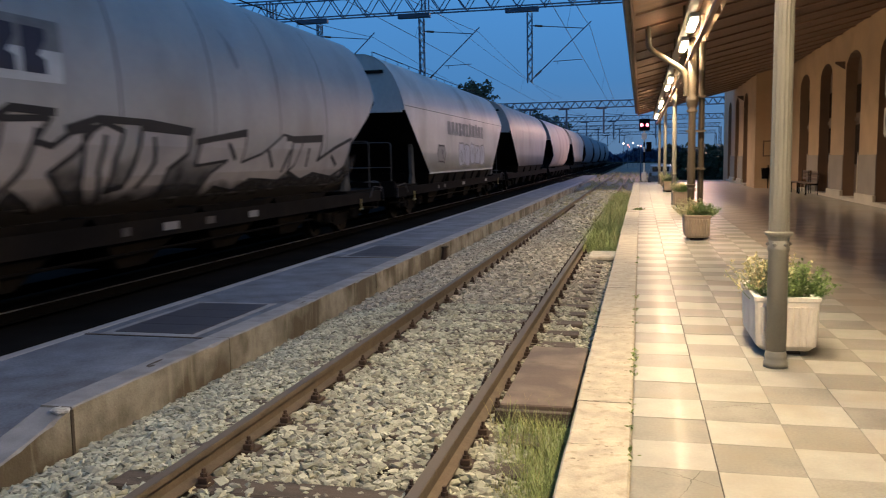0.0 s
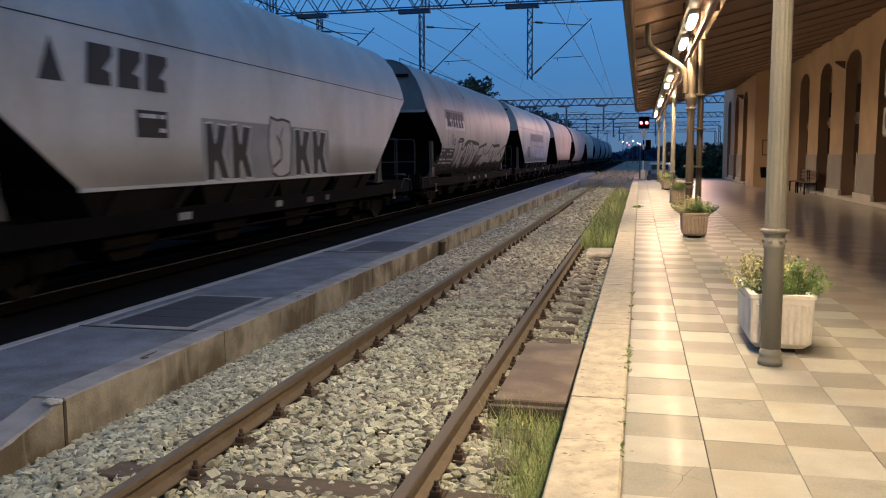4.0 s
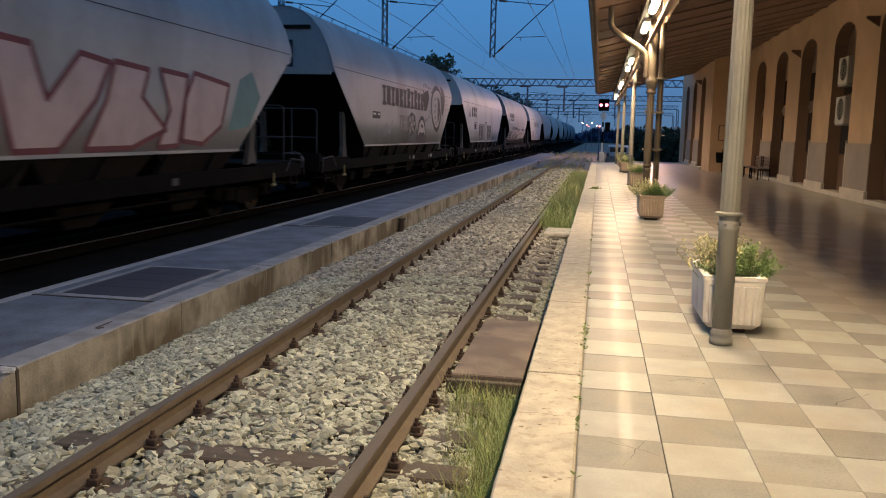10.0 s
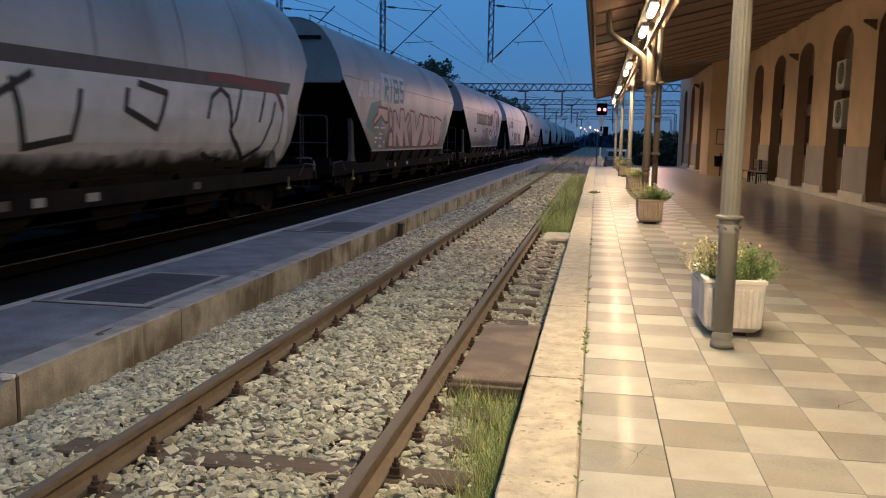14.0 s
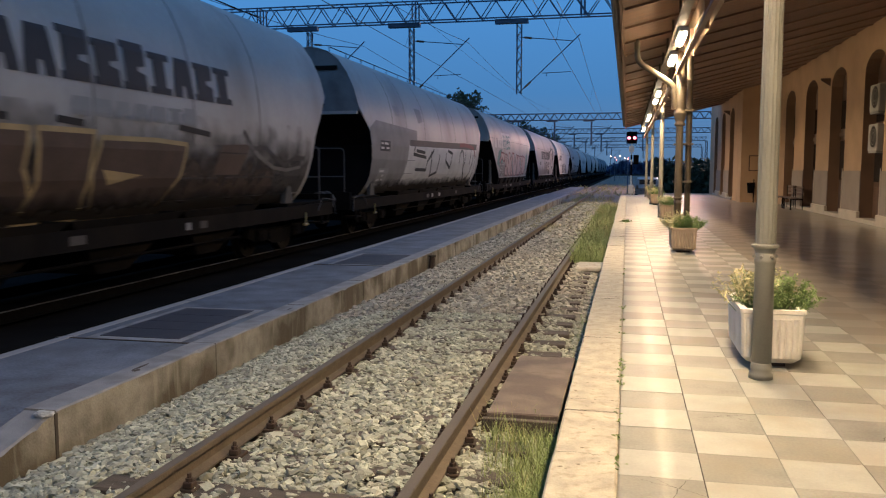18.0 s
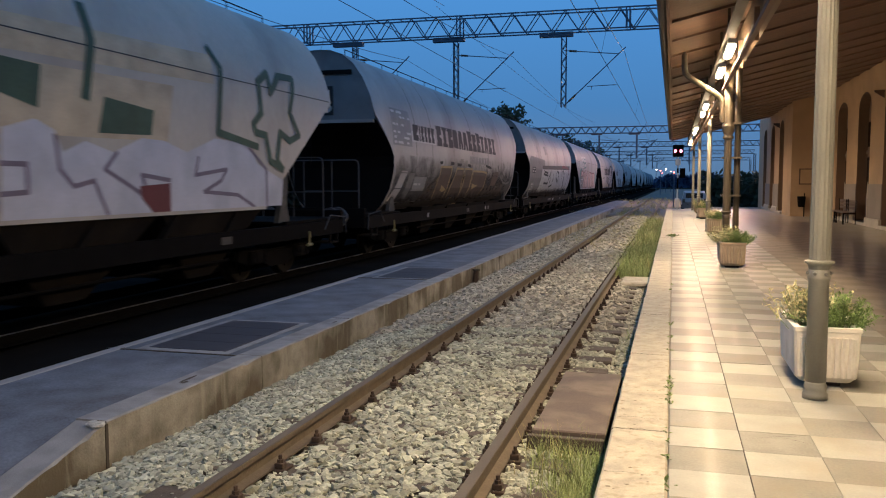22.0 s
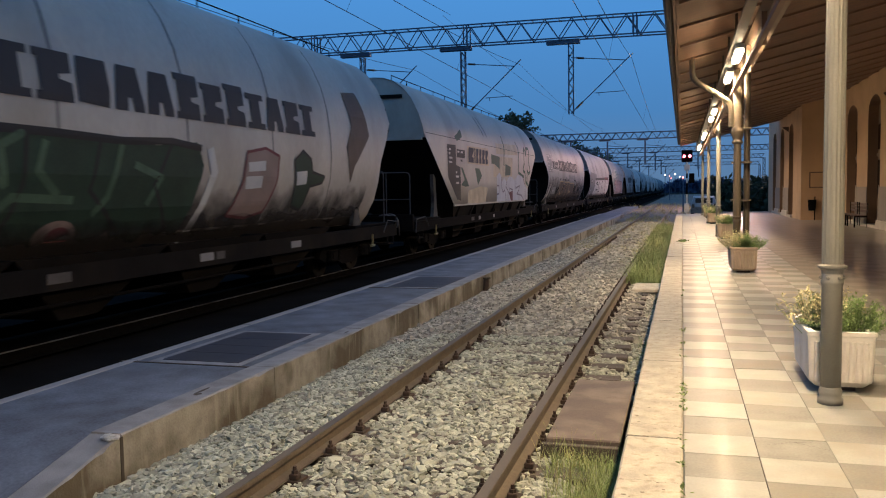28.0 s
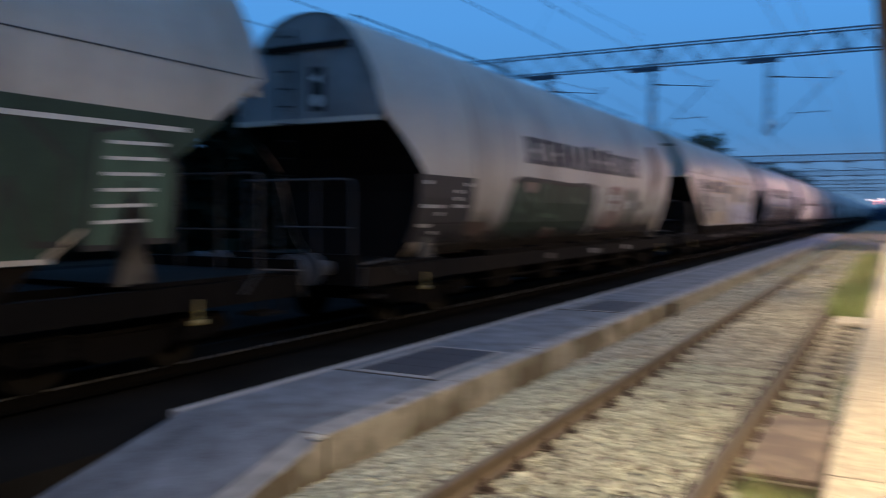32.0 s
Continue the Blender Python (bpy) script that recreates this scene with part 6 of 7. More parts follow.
    s.patch([(-2.2, 4.1), (-1.9, 4.0), (-1.8, 3.9), (-2.1, 3.95)], P_BLACK)
    s = BY[-1]
    s.letters(-3.4, 3.8, 2.5, 3.0, 11, P_GREY, "faded painted name blocks", True, 12)
    s.bubble(-1.5, 4.0, 1.3, 2.3, 5, P_LILAC, P_GREY, 13, 0.06)
    s.bubble(-5.0, -3.8, 1.4, 2.1, 1, P_GREY, P_DARK, 14, 0.06)
    # pale wagon with dark block lettering
    s = BY[1]
    s.letters(-5.9, -3.9, 2.52, 3.05, 3, P_DARK, "dark painted name blocks", False, 21)
    s.patch([(-6.75, 2.5), (-6.3, 2.5), (-6.5, 3.05)], P_DARK, "painted_mark")
    s.data_panel(-4.8, -4.0, 1.85, 2.24, 22)
    s.patch([(-3.0, 1.16), (2.7, 1.16), (2.7, 2.16), (-3.0, 2.2)], P_GREY, "graffiti_ground")
    for k, (y, w) in enumerate(((-2.9, 0.8), (-2.0, 0.8), (0.75, 0.85), (1.7, 0.85))):
        s.piece([(y, 1.18), (y + w * 0.35, 1.18), (y + w * 0.4, 1.5), (y + w * 0.62, 1.2), (y + w, 1.18), (y + w * 0.72, 1.64), (y + w * 0.95, 2.1), (y + w * 0.55, 2.12), (y + w * 0.4, 1.8), (y + w * 0.3, 2.14), (y, 2.12)], P_BLACK, P_WHITE, 0.03, 0.009)
    s.bubble(-0.5, 0.6, 1.17, 2.45, 1, P_PALE, P_DARK, 25, 0.05)
    # pale wagon with the big ring
    s = BY[2]
    s.letters(-4.1, 3.0, 2.44, 3.08, 12, P_DARK, "dark slab-shaped painted name blocks", True, 31)
    s.letters(-1.75, 0.6, 1.66, 2.17, 6, P_SEAM, "faded painted name blocks", True, 32)
    s.data_panel(-5.25, -4.3, 1.98, 2.2, 33)
    s.patch([(-4.0, 1.35), (-3.6, 1.9), (-3.1, 1.7), (-2.7, 2.0), (-2.6, 1.9), (-3.0, 1.5), (-3.5, 1.6)], P_GREY, "graffiti_line", 0.006)
    s.piece(rounded([(4.36, 3.28), (5.19, 3.50), (5.90, 3.44), (6.20, 3.10), (6.18, 2.55), (5.84, 1.98), (5.25, 1.66), (4.64, 1.80), (4.15, 2.21), (3.98, 2.67), (4.10, 3.05)]), P_PALE, P_BLACK, 0.19, 0.008)
    s.piece([(1.30, 1.23), (1.34, 1.62), (1.52, 1.93), (1.88, 2.13), (2.30, 2.14), (2.60, 1.93), (2.78, 1.60), (2.84, 1.23)], P_PALE, P_BLACK, 0.16, 0.0092)
    s.patch([(1.30, 1.24), (1.42, 1.44), (1.75, 1.60), (2.14, 1.56), (2.45, 1.62), (2.75, 1.46), (2.82, 1.24)], P_BLACK, "graffiti_shape", 0.0104)
    s.patch([(1.85, 1.86), (2.2, 1.90), (2.4, 1.80), (2.1, 1.74)], P_DARK, "graffiti_shape", 0.0104)
    s.patch(rounded([(5.42, 3.12), (5.86, 3.02), (5.98, 2.55), (5.72, 2.12), (5.40, 2.08), (5.34, 2.60)]), P_BROWN, "graffiti_shape", 0.0092)
    s.lines([[(7.05, z), (7.75, z + 0.02)] for z in (2.62, 2.84, 3.02)], 0.035, P_SEAM)
    s.patch(rounded([(6.30, 3.67), (6.95, 3.50), (7.10, 3.0), (6.80, 2.50), (6.38, 2.23), (6.30, 2.95)]), P_DARK, "graffiti_shape", 0.0101)
    s.patch([(2.38, 3.13), (3.35, 3.29), (3.57, 2.97), (3.1, 2.5), (2.5, 2.57), (2.28, 2.86)], P_BLACK, "graffiti_shape", 0.0065)
    s.patch([(-0.23, 2.16), (0.24, 2.32), (0.87, 2.22), (1.0, 1.83), (0.68, 1.54), (0.14, 1.44), (-0.33, 1.62), (-0.42, 1.89)], P_DARK, "graffiti_shape", 0.0077)
    s.dots([(4.8, 2.98), (5.21, 3.04), (5.55, 2.97), (5.71, 2.78), (5.73, 2.55), (5.64, 2.32), (5.41, 2.11), (5.05, 2.0), (4.81, 2.72), (4.75, 2.47), (4.8, 2.23), (2.61, 3.42), (3.04, 3.45), (3.46, 3.41), (3.82, 3.38), (2.39, 3.21), (-0.37, 1.56), (-0.36, 1.38), (1.16, 1.61), (1.2, 1.41), (2.72, 2.08), (3.1, 2.12), (3.48, 2.22), (3.75, 2.42)], P_DARK)
    s.dots([(-0.06, 2.03), (0.46, 2.13), (0.68, 1.91), (0.5, 1.68), (0.04, 1.62), (0.24, 1.86)], P_PALE)
    # pinkish wagon with teal letters on a white board
    s = BY[3]
    s.letters(-6.5, -4.4, 2.78, 3.25, 3, P_WHITE, "white painted name blocks", False, 42)
    s.piece([(-7.6, 2.75), (-7.35, 2.75), (-7.2, 3.0), (-7.05, 2.75), (-6.8, 2.75), (-7.2, 3.3)], P_WHITE, P_WHITE, 0.02, 0.006)
    s.patch([(-6.9, 1.9), (-5.2, 1.5), (-4.6, 2.3), (-5.0, 2.75), (-6.2, 2.6)], P_TEAL, "graffiti_cloud", 0.005)
    s.patch([(5.6, 1.5), (6.6, 1.6), (7.2, 2.2), (6.8, 2.7), (6.2, 2.5), (5.9, 2.0)], P_TEAL, "graffiti_cloud", 0.005)
    s.data_panel(-5.9, -4.5, 1.2, 1.95, 43, P_SEAM)
    s.patch([(-4.64, 3.65), (-1.27, 3.7), (-1.77, 2.78), (-4.94, 2.77)], P_WHITE, "graffiti_shape", 0.0065)
    s.lines([[(-4.49, 2.79), (-4.34, 3.45), (-3.96, 3.45), (-4.03, 3.2), (-4.42, 3.13), (-4.06, 2.78)]], 0.13, P_TEAL)
    s.lines([[(-3.48, 3.5), (-3.68, 2.77)]], 0.13, P_TEAL)
    s.lines([[(-3.23, 2.77), (-3.05, 3.48), (-2.5, 3.49), (-2.59, 3.24), (-3.15, 3.13), (-2.55, 3.13), (-2.58, 2.8), (-3.23, 2.77)]], 0.13, P_TEAL)
    s.lines([[(-1.62, 3.5), (-2.07, 3.5), (-2.29, 3.19), (-1.85, 3.18), (-1.88, 2.83), (-2.31, 2.84)]], 0.13, P_TEAL)
    s.piece([(-5.32, 2.53), (-4.12, 2.5), (-4.07, 2.07), (-4.5, 2.04), (-4.99, 2.24), (-5.35, 2.1), (-5.91, 1.92), (-6.0, 2.05), (-5.45, 2.31)], P_PINK, P_RED, 0.085, 0.0092)
    s.piece([(-3.92, 2.4), (-3.76, 2.52), (-3.57, 2.38), (-3.48, 2.02), (-3.66, 1.8), (-3.85, 1.88), (-3.96, 2.19)], P_PINK, P_RED, 0.085, 0.0104)
    s.piece([(-4.07, 1.24), (-3.89, 1.74), (-3.49, 1.79), (-3.43, 1.23)], P_PINK, P_RED, 0.085, 0.008)
    s.piece([(-3.38, 2.44), (-3.02, 2.49), (-2.44, 1.88), (-2.3, 2.57), (-1.74, 2.57), (-1.57, 2.14), (-1.03, 2.48), (-0.78, 2.25), (-1.2, 1.93), (-0.87, 1.24), (-1.44, 1.22), (-1.79, 1.75), (-1.93, 1.21), (-2.43, 1.22), (-2.87, 1.69), (-2.97, 1.21), (-3.36, 1.21)], P_PINK, P_RED, 0.085, 0.0092)
    s.piece([(-0.71, 2.58), (0.06, 2.54), (0.33, 1.87), (1.08, 2.52), (1.79, 2.45), (1.39, 1.9), (0.52, 1.22), (-0.35, 1.21)], P_PINK, P_RED, 0.085, 0.0104)
    s.piece([(1.91, 2.48), (2.83, 2.43), (2.61, 2.0), (3.3, 1.51), (2.26, 1.23), (1.08, 1.22), (1.64, 1.91)], P_PINK, P_RED, 0.085, 0.008)
    s.piece([(3.19, 2.46), (4.09, 2.42), (3.68, 1.25), (3.01, 1.23), (3.45, 1.83)], P_PINK, P_RED, 0.085, 0.0092)
    s.piece([(4.33, 2.49), (5.7, 2.36), (5.32, 1.59), (4.55, 1.27), (3.83, 1.33), (3.99, 2.05)], P_PINK, P_RED, 0.085, 0.0104)
    s.patch([(-6.31, 2.5), (-5.49, 2.48), (-5.71, 2.18), (-6.15, 1.87), (-6.37, 1.78)], P_TEAL, "graffiti_shape", 0.0077)
    # rounded grey wagon with the long white piece
    s = BY[4]
    s.patch([(-8.0, 0.95), (-3.6, 0.95), (-3.3, 2.85), (-7.9, 2.95), (-8.6, 2.7)], P_REPAINT, "repaint_patch", 0.005)
    s.data_panel(-7.6, -6.6, 2.1, 2.4, 51, P_DARK)
    s.data_panel(-7.4, -6.4, 1.05, 1.6, 52, P_GREY)
    s.patch([(-4.38, 2.36), (7.66, 2.52), (8.28, 0.96), (-4.63, 0.91)], P_WHITE, "graffiti_shape", 0.0065)
    s.lines([[(-3.65, 2.32), (-3.75, 2.07), (-2.03, 1.99)]], 0.11, P_BLACK)
    s.lines([[(-3.4, 2.19), (-2.24, 2.15)]], 0.11, P_BLACK)
    s.lines([[(-3.21, 1.57), (-1.69, 1.55), (-1.76, 1.84), (-0.92, 2.26)]], 0.11, P_BLACK)
    s.lines([[(-1.27, 2.17), (-0.86, 1.34), (0.07, 1.47), (0.11, 2.1)]], 0.11, P_BLACK)
    s.lines([[(1.26, 2.18), (1.24, 1.9), (2.24, 1.63), (2.41, 2.2), (1.56, 2.3)]], 0.11, P_BLACK)
    s.patch([(-4.26, 2.52), (8.03, 2.73), (7.82, 2.46), (-4.35, 2.32)], P_SOOT, "graffiti_shape", 0.0077)
    s.lines([[(3.94, 1.86), (4.04, 2.23), (4.37, 2.39), (4.72, 2.26), (4.9, 1.95), (4.98, 1.64), (5.21, 1.47), (5.82, 1.18), (6.03, 1.06)]], 0.1, P_BLACK)
    s.lines([[(6.03, 1.06), (6.7, 1.29), (6.92, 1.8), (7.05, 2.24)]], 0.1, P_BLACK)
    s.lines([[(5.29, 2.41), (5.12, 1.86), (5.0, 1.64)]], 0.1, P_BLACK)
    s.lines([[(6.48, 2.45), (6.29, 1.84)]], 0.1, P_BLACK)
    s.lines([[(4.12, 1.19), (4.55, 1.08), (5.05, 1.06)]], 0.1, P_BLACK)
    s.lines([[(3.96, 2.58), (5.05, 2.61), (6.28, 2.58), (7.13, 2.51), (7.53, 2.14)]], 0.17, P_RED)
    s.lines([[(4.26, 0.96), (6.03, 0.91), (7.4, 0.98), (7.6, 1.42), (7.56, 2.14)]], 0.06, P_BLACK)
    s.patch([(-3.2, 3.6), (-2.4, 3.6), (-2.3, 3.2), (-3.0, 3.1)], P_GREY)
    s.patch([(-5.9, 3.5), (-5.3, 3.5), (-5.3, 3.2), (-5.8, 3.2)], P_GREY)
    # rounded sooty wagon with brown letters edged in ochre
    s = BY[5]
    s.patch([(-6.6, 2.70), (-4.2, 2.70), (-4.25, 3.0), (-6.6, 2.98)], P_WHITE, "name_board")
    s.letters(-6.5, -4.3, 2.74, 3.18, (1.6, 0.5, 0.9, 0.9, 1.0, 1.0), P_DARK, "dark painted name blocks", False, 61)
    s.letters(-4.15, 4.5, 2.69, 3.30, 13, P_DARK, "dark slab-shaped painted name blocks", True, 62)
    s.letters(0.0, 3.2, 2.25, 2.5, 7, P_GREY, "faded painted name blocks", True, 63)
    s.data_panel(-8.2, -6.6, 2.55, 3.5, 64, P_GREY)
    s.patch([(-7.9, 0.87), (8.2, 0.87), (8.3, 2.5), (-7.9, 2.3)], P_SOOT_SHADE, "soot_film", 0.0042, "thin film of soot and brake dust with painted shade")
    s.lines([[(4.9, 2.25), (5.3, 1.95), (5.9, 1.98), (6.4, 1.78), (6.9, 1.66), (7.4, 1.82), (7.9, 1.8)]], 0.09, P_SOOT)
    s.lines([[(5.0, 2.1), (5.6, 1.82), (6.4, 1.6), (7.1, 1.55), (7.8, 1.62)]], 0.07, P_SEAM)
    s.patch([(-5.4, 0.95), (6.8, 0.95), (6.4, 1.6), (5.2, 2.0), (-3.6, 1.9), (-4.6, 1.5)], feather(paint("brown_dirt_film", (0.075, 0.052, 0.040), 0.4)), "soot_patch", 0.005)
    s.piece([(-3.6, 2.07), (-2.32, 2.08), (-2.45, 1.27), (-2.44, 0.86), (-3.6, 0.9), (-3.82, 1.46)], P_BROWN, P_OCHRE, 0.07, 0.008)
    s.piece([(-1.69, 2.05), (-0.73, 2.05), (-0.75, 1.56), (-0.49, 1.22), (-0.7, 0.86), (-1.98, 0.89), (-2.09, 1.44)], P_BROWN, P_OCHRE, 0.07, 0.0092)
    s.piece([(-0.6, 2.06), (0.51, 2.06), (0.51, 1.7), (0.55, 1.2), (0.66, 0.86), (-0.57, 0.86), (-0.45, 1.36)], P_BROWN, P_OCHRE, 0.07, 0.0104)
    s.piece([(0.67, 1.99), (2.02, 2.0), (2.9, 1.96), (2.88, 1.48), (2.46, 0.9), (0.88, 0.87), (0.59, 1.49)], P_BROWN, P_OCHRE, 0.07, 0.008)
    s.patch([(-3.23, 1.51), (-2.51, 1.37), (-2.82, 1.29), (-3.2, 1.34)], P_OCHRE, "graffiti_shape", 0.0145)
    s.patch([(0.79, 1.56), (1.77, 1.48), (0.99, 1.34)], P_OCHRE, "graffiti_shape", 0.0145)
    s.patch([(-1.6, 1.12), (-1.25, 1.1), (-1.21, 0.88), (-1.56, 0.9)], P_OCHRE, "graffiti_shape", 0.0145)
    s.patch([(0.1, 1.31), (0.59, 1.2), (0.56, 0.94)], P_OCHRE, "graffiti_shape", 0.0101)
    s.lines([[(-3.78, 2.19), (-3.5, 2.2)]], 0.09, P_BLACK)
    s.lines([[(-2.5, 2.2), (-2.1, 2.2)]], 0.09, P_BLACK)
    s.lines([[(-1.67, 2.18), (-1.13, 2.17)]], 0.09, P_BLACK)
    s.lines([[(-0.23, 2.19), (0.24, 2.16)]], 0.09, P_BLACK)
    s.lines([[(2.66, 2.22), (3.61, 2.15)]], 0.09, P_BLACK)
    s.patch([(4.1, 1.99), (5.21, 2.03), (4.92, 1.47), (3.96, 1.47)], P_BROWN, "graffiti_shape", 0.0065)
    s.patch([(-7.9, 1.1), (-7.3, 1.1), (-6.9, 1.9), (-7.4, 1.9)], P_PALE, "graffiti_shape", 0.006)
    s.patch([(-6.9, 1.15), (-6.4, 1.15), (-6.2, 1.85), (-6.7, 1.85)], P_SEAM, "graffiti_shape", 0.006)
    s.data_panel(-6.2, -5.0, 1.35, 1.75, 67, P_GREY)
    # warm flat-sided wagon with lilac letters
    s = BY[6]
    s.patch([(-4.4, 1.17), (-1.8, 1.17), (-1.4, 1.7), (-2.5, 1.75), (-4.3, 1.6)], P_BUFF, "paint_patch", 0.004)
    s.patch([(-4.35, 2.5), (-1.15, 2.5), (-1.15, 3.14), (-4.35, 3.08)], P_BUFF, "name_board", 0.004)
    s.patch([(0.2, 3.0), (4.5, 3.1), (4.5, 3.55), (0.2, 3.4)], P_BUFF, "paint_patch", 0.004)
    s.patch([(-0.4, 2.1), (3.2, 2.15), (3.4, 2.95), (-0.3, 2.9)], P_BUFF, "paint_patch", 0.004)
    s.patch([(-6.79, 3.02), (-5.79, 3.04), (-5.81, 2.41), (-5.29, 2.36), (-5.28, 1.28), (-5.74, 1.32), (-6.79, 2.02)], P_BLACK, "graffiti_shape", 0.0065)
    s.patch([(-5.86, 3.3), (-4.89, 3.6), (-4.9, 3.34), (-5.63, 3.17)], P_GREEN2, "graffiti_shape", 0.0077)
    s.patch([(-5.24, 2.35), (-5.01, 2.35), (-4.22, 1.75), (-4.68, 1.73), (-5.25, 1.78), (-4.79, 1.97)], P_GREEN2, "graffiti_shape", 0.0089)
    s.patch([(-3.33, 2.37), (-2.7, 2.37), (-2.3, 2.12), (-2.95, 1.79)], P_GREEN2, "graffiti_shape", 0.0101)
    s.patch([(-0.72, 2.95), (0.8, 2.9), (0.72, 2.41), (-0.11, 2.59), (-0.71, 2.6)], P_GREEN2, "graffiti_shape", 0.0065)
    s.patch([(1.87, 2.65), (2.9, 2.56), (2.82, 2.22), (1.73, 2.19)], P_GREEN2, "graffiti_shape", 0.0077)
    s.patch([(0.17, 2.16), (0.66, 2.29), (0.96, 2.18), (1.08, 1.93), (1.48, 2.08), (2.0, 1.96), (2.6, 2.17), (3.11, 2.16), (3.67, 2.02), (4.46, 2.26), (5.54, 2.23), (5.81, 1.9), (6.77, 1.62), (6.7, 1.17), (3.2, 1.17), (1.14, 1.17), (0.11, 1.17)], P_LILAC, "graffiti_shape", 0.0089)
    s.lines([[(0.14, 1.78), (0.5, 1.78), (0.51, 1.47), (0.12, 1.45)]], 0.06, P_PLUM)
    s.lines([[(0.96, 2.12), (1.02, 1.73), (1.25, 1.53), (1.61, 1.6), (1.85, 1.18)]], 0.06, P_PLUM)
    s.lines([[(2.06, 1.96), (1.82, 1.74), (2.32, 1.53), (2.74, 1.34), (2.57, 1.68), (3.22, 1.61)]], 0.06, P_PLUM)
    s.lines([[(3.96, 1.95), (3.87, 1.69), (4.78, 1.79), (4.6, 1.61), (4.1, 1.44), (5.12, 1.38), (5.68, 1.17)]], 0.06, P_PLUM)
    s.lines([[(5.53, 2.16), (6.12, 1.81), (6.13, 1.17)]], 0.06, P_PLUM)
    s.patch([(2.51, 1.53), (3.22, 1.57), (3.22, 1.17), (2.8, 1.17), (2.56, 1.36)], P_RED, "graffiti_shape", 0.0145)
    s.lines([[(5.94, 3.3), (6.34, 3.5), (6.38, 3.16), (6.78, 3.5), (7.38, 3.52), (7.12, 2.87), (7.48, 2.47), (7.08, 2.35), (6.7, 2.48), (6.56, 1.97), (6.77, 1.82), (6.29, 1.96), (6.15, 2.4), (5.79, 2.43), (5.71, 2.57), (6.01, 2.78), (5.94, 3.3)]], 0.13, P_GREEN2)
    s.lines([[(1.66, 3.73), (1.68, 3.32), (1.52, 2.62)]], 0.15, P_GREEN2)
    s.lines([[(4.5, 3.66), (4.73, 3.38), (4.57, 2.36), (5.83, 2.19)]], 0.12, P_GREEN2)
    s.data_lines(-6.7, -5.98, 2.26, 2.96, 71)
    s.data_lines(-5.95, -5.4, 1.7, 2.26, 72)
    s.data_panel(-5.68, -4.65, 2.66, 2.92, 73)
    s.data_panel(-5.68, -4.65, 2.46, 2.65, 76, P_PALE, P_DARK)
    s.letters(-4.22, -1.25, 2.55, 3.05, (1.6, 0.5, 0.9, 0.9, 1.0, 1.0), P_NAVY, "dark blue painted name blocks", False, 73)
    s.lines([[(-2.0, 4.2), (-1.6, 3.6)], [(-1.5, 4.25), (-1.1, 3.6)]], 0.12, P_GREY)
    # rounded wagon with the dark green piece
    s = BY[7]
    s.letters(-3.78, 4.9, 2.67, 3.25, 13, P_DARK, "dark slab-shaped painted name blocks", True, 62)
    s.patch([(-4.31, 2.32), (-3.47, 2.37), (-1.35, 2.3), (-0.22, 2.26), (0.73, 2.35), (0.93, 2.02), (0.75, 1.32), (0.6, 0.88), (-2.23, 0.86), (-4.79, 0.89), (-4.7, 1.36), (-4.54, 1.97)], P_GREEN, "graffiti_shape", 0.0065)
    s.lines([[(-4.34, 2.19), (-4.24, 1.77), (-3.87, 1.62)]], 0.1, P_GREEN3)
    s.lines([[(-4.17, 2.2), (-3.92, 1.96), (-3.78, 1.65)]], 0.1, P_GREEN3)
    s.lines([[(-3.48, 1.98), (-2.87, 1.72), (-2.96, 2.13), (-2.66, 2.28)]], 0.1, P_GREEN3)
    s.lines([[(-2.32, 2.19), (-2.41, 1.87), (-2.07, 1.61)]], 0.1, P_GREEN3)
    s.lines([[(-2.99, 1.38), (-2.74, 1.58), (-1.81, 1.54)]], 0.1, P_GREEN3)
    s.lines([[(-0.99, 2.21), (-1.17, 1.57), (-1.37, 1.37)]], 0.1, P_GREEN3)
    s.lines([[(-0.68, 1.98), (-0.11, 1.82), (-0.33, 1.48)]], 0.1, P_GREEN3)
    s.lines([[(-4.4, 2.26), (-3.93, 2.34), (-3.4, 2.32), (-2.15, 2.31), (-0.99, 2.28), (0.09, 2.33), (0.8, 2.27)]], 0.1, P_BLACK)
    s.lines([[(-3.93, 2.27), (-3.61, 1.91), (-3.59, 1.33)]], 0.06, P_BLACK)
    s.lines([[(-2.6, 2.25), (-2.61, 1.72), (-2.8, 1.16)]], 0.06, P_BLACK)
    s.lines([[(-1.4, 2.26), (-1.52, 1.65), (-0.84, 1.15)]], 0.06, P_BLACK)
    s.lines([[(0.09, 2.3), (-0.25, 1.73), (0.36, 1.01)]], 0.06, P_BLACK)
    s.lines([[(1.09, 2.23), (1.22, 1.93), (1.02, 1.36), (0.86, 0.91)]], 0.17, P_WHITE)
    s.piece([(1.86, 1.24), (2.1, 1.74), (2.19, 2.27), (2.82, 2.36), (3.32, 2.24), (3.29, 1.75), (3.04, 1.27), (2.5, 1.18)], P_SKIN, P_RED, 0.05, 0.0092)
    s.piece([(4.03, 1.75), (3.94, 2.2), (4.28, 2.38), (4.63, 2.23), (4.73, 1.99), (5.3, 1.91), (5.21, 1.78), (4.69, 1.71), (4.51, 1.26), (4.06, 1.35)], P_GREEN, P_BLACK, 0.05, 0.0104)
    s.patch([(6.61, 3.72), (7.46, 3.81), (7.69, 3.42), (7.81, 2.87), (6.86, 2.16), (6.66, 1.77), (6.39, 2.54), (6.78, 3.01)], P_BROWN, "graffiti_shape", 0.0101)
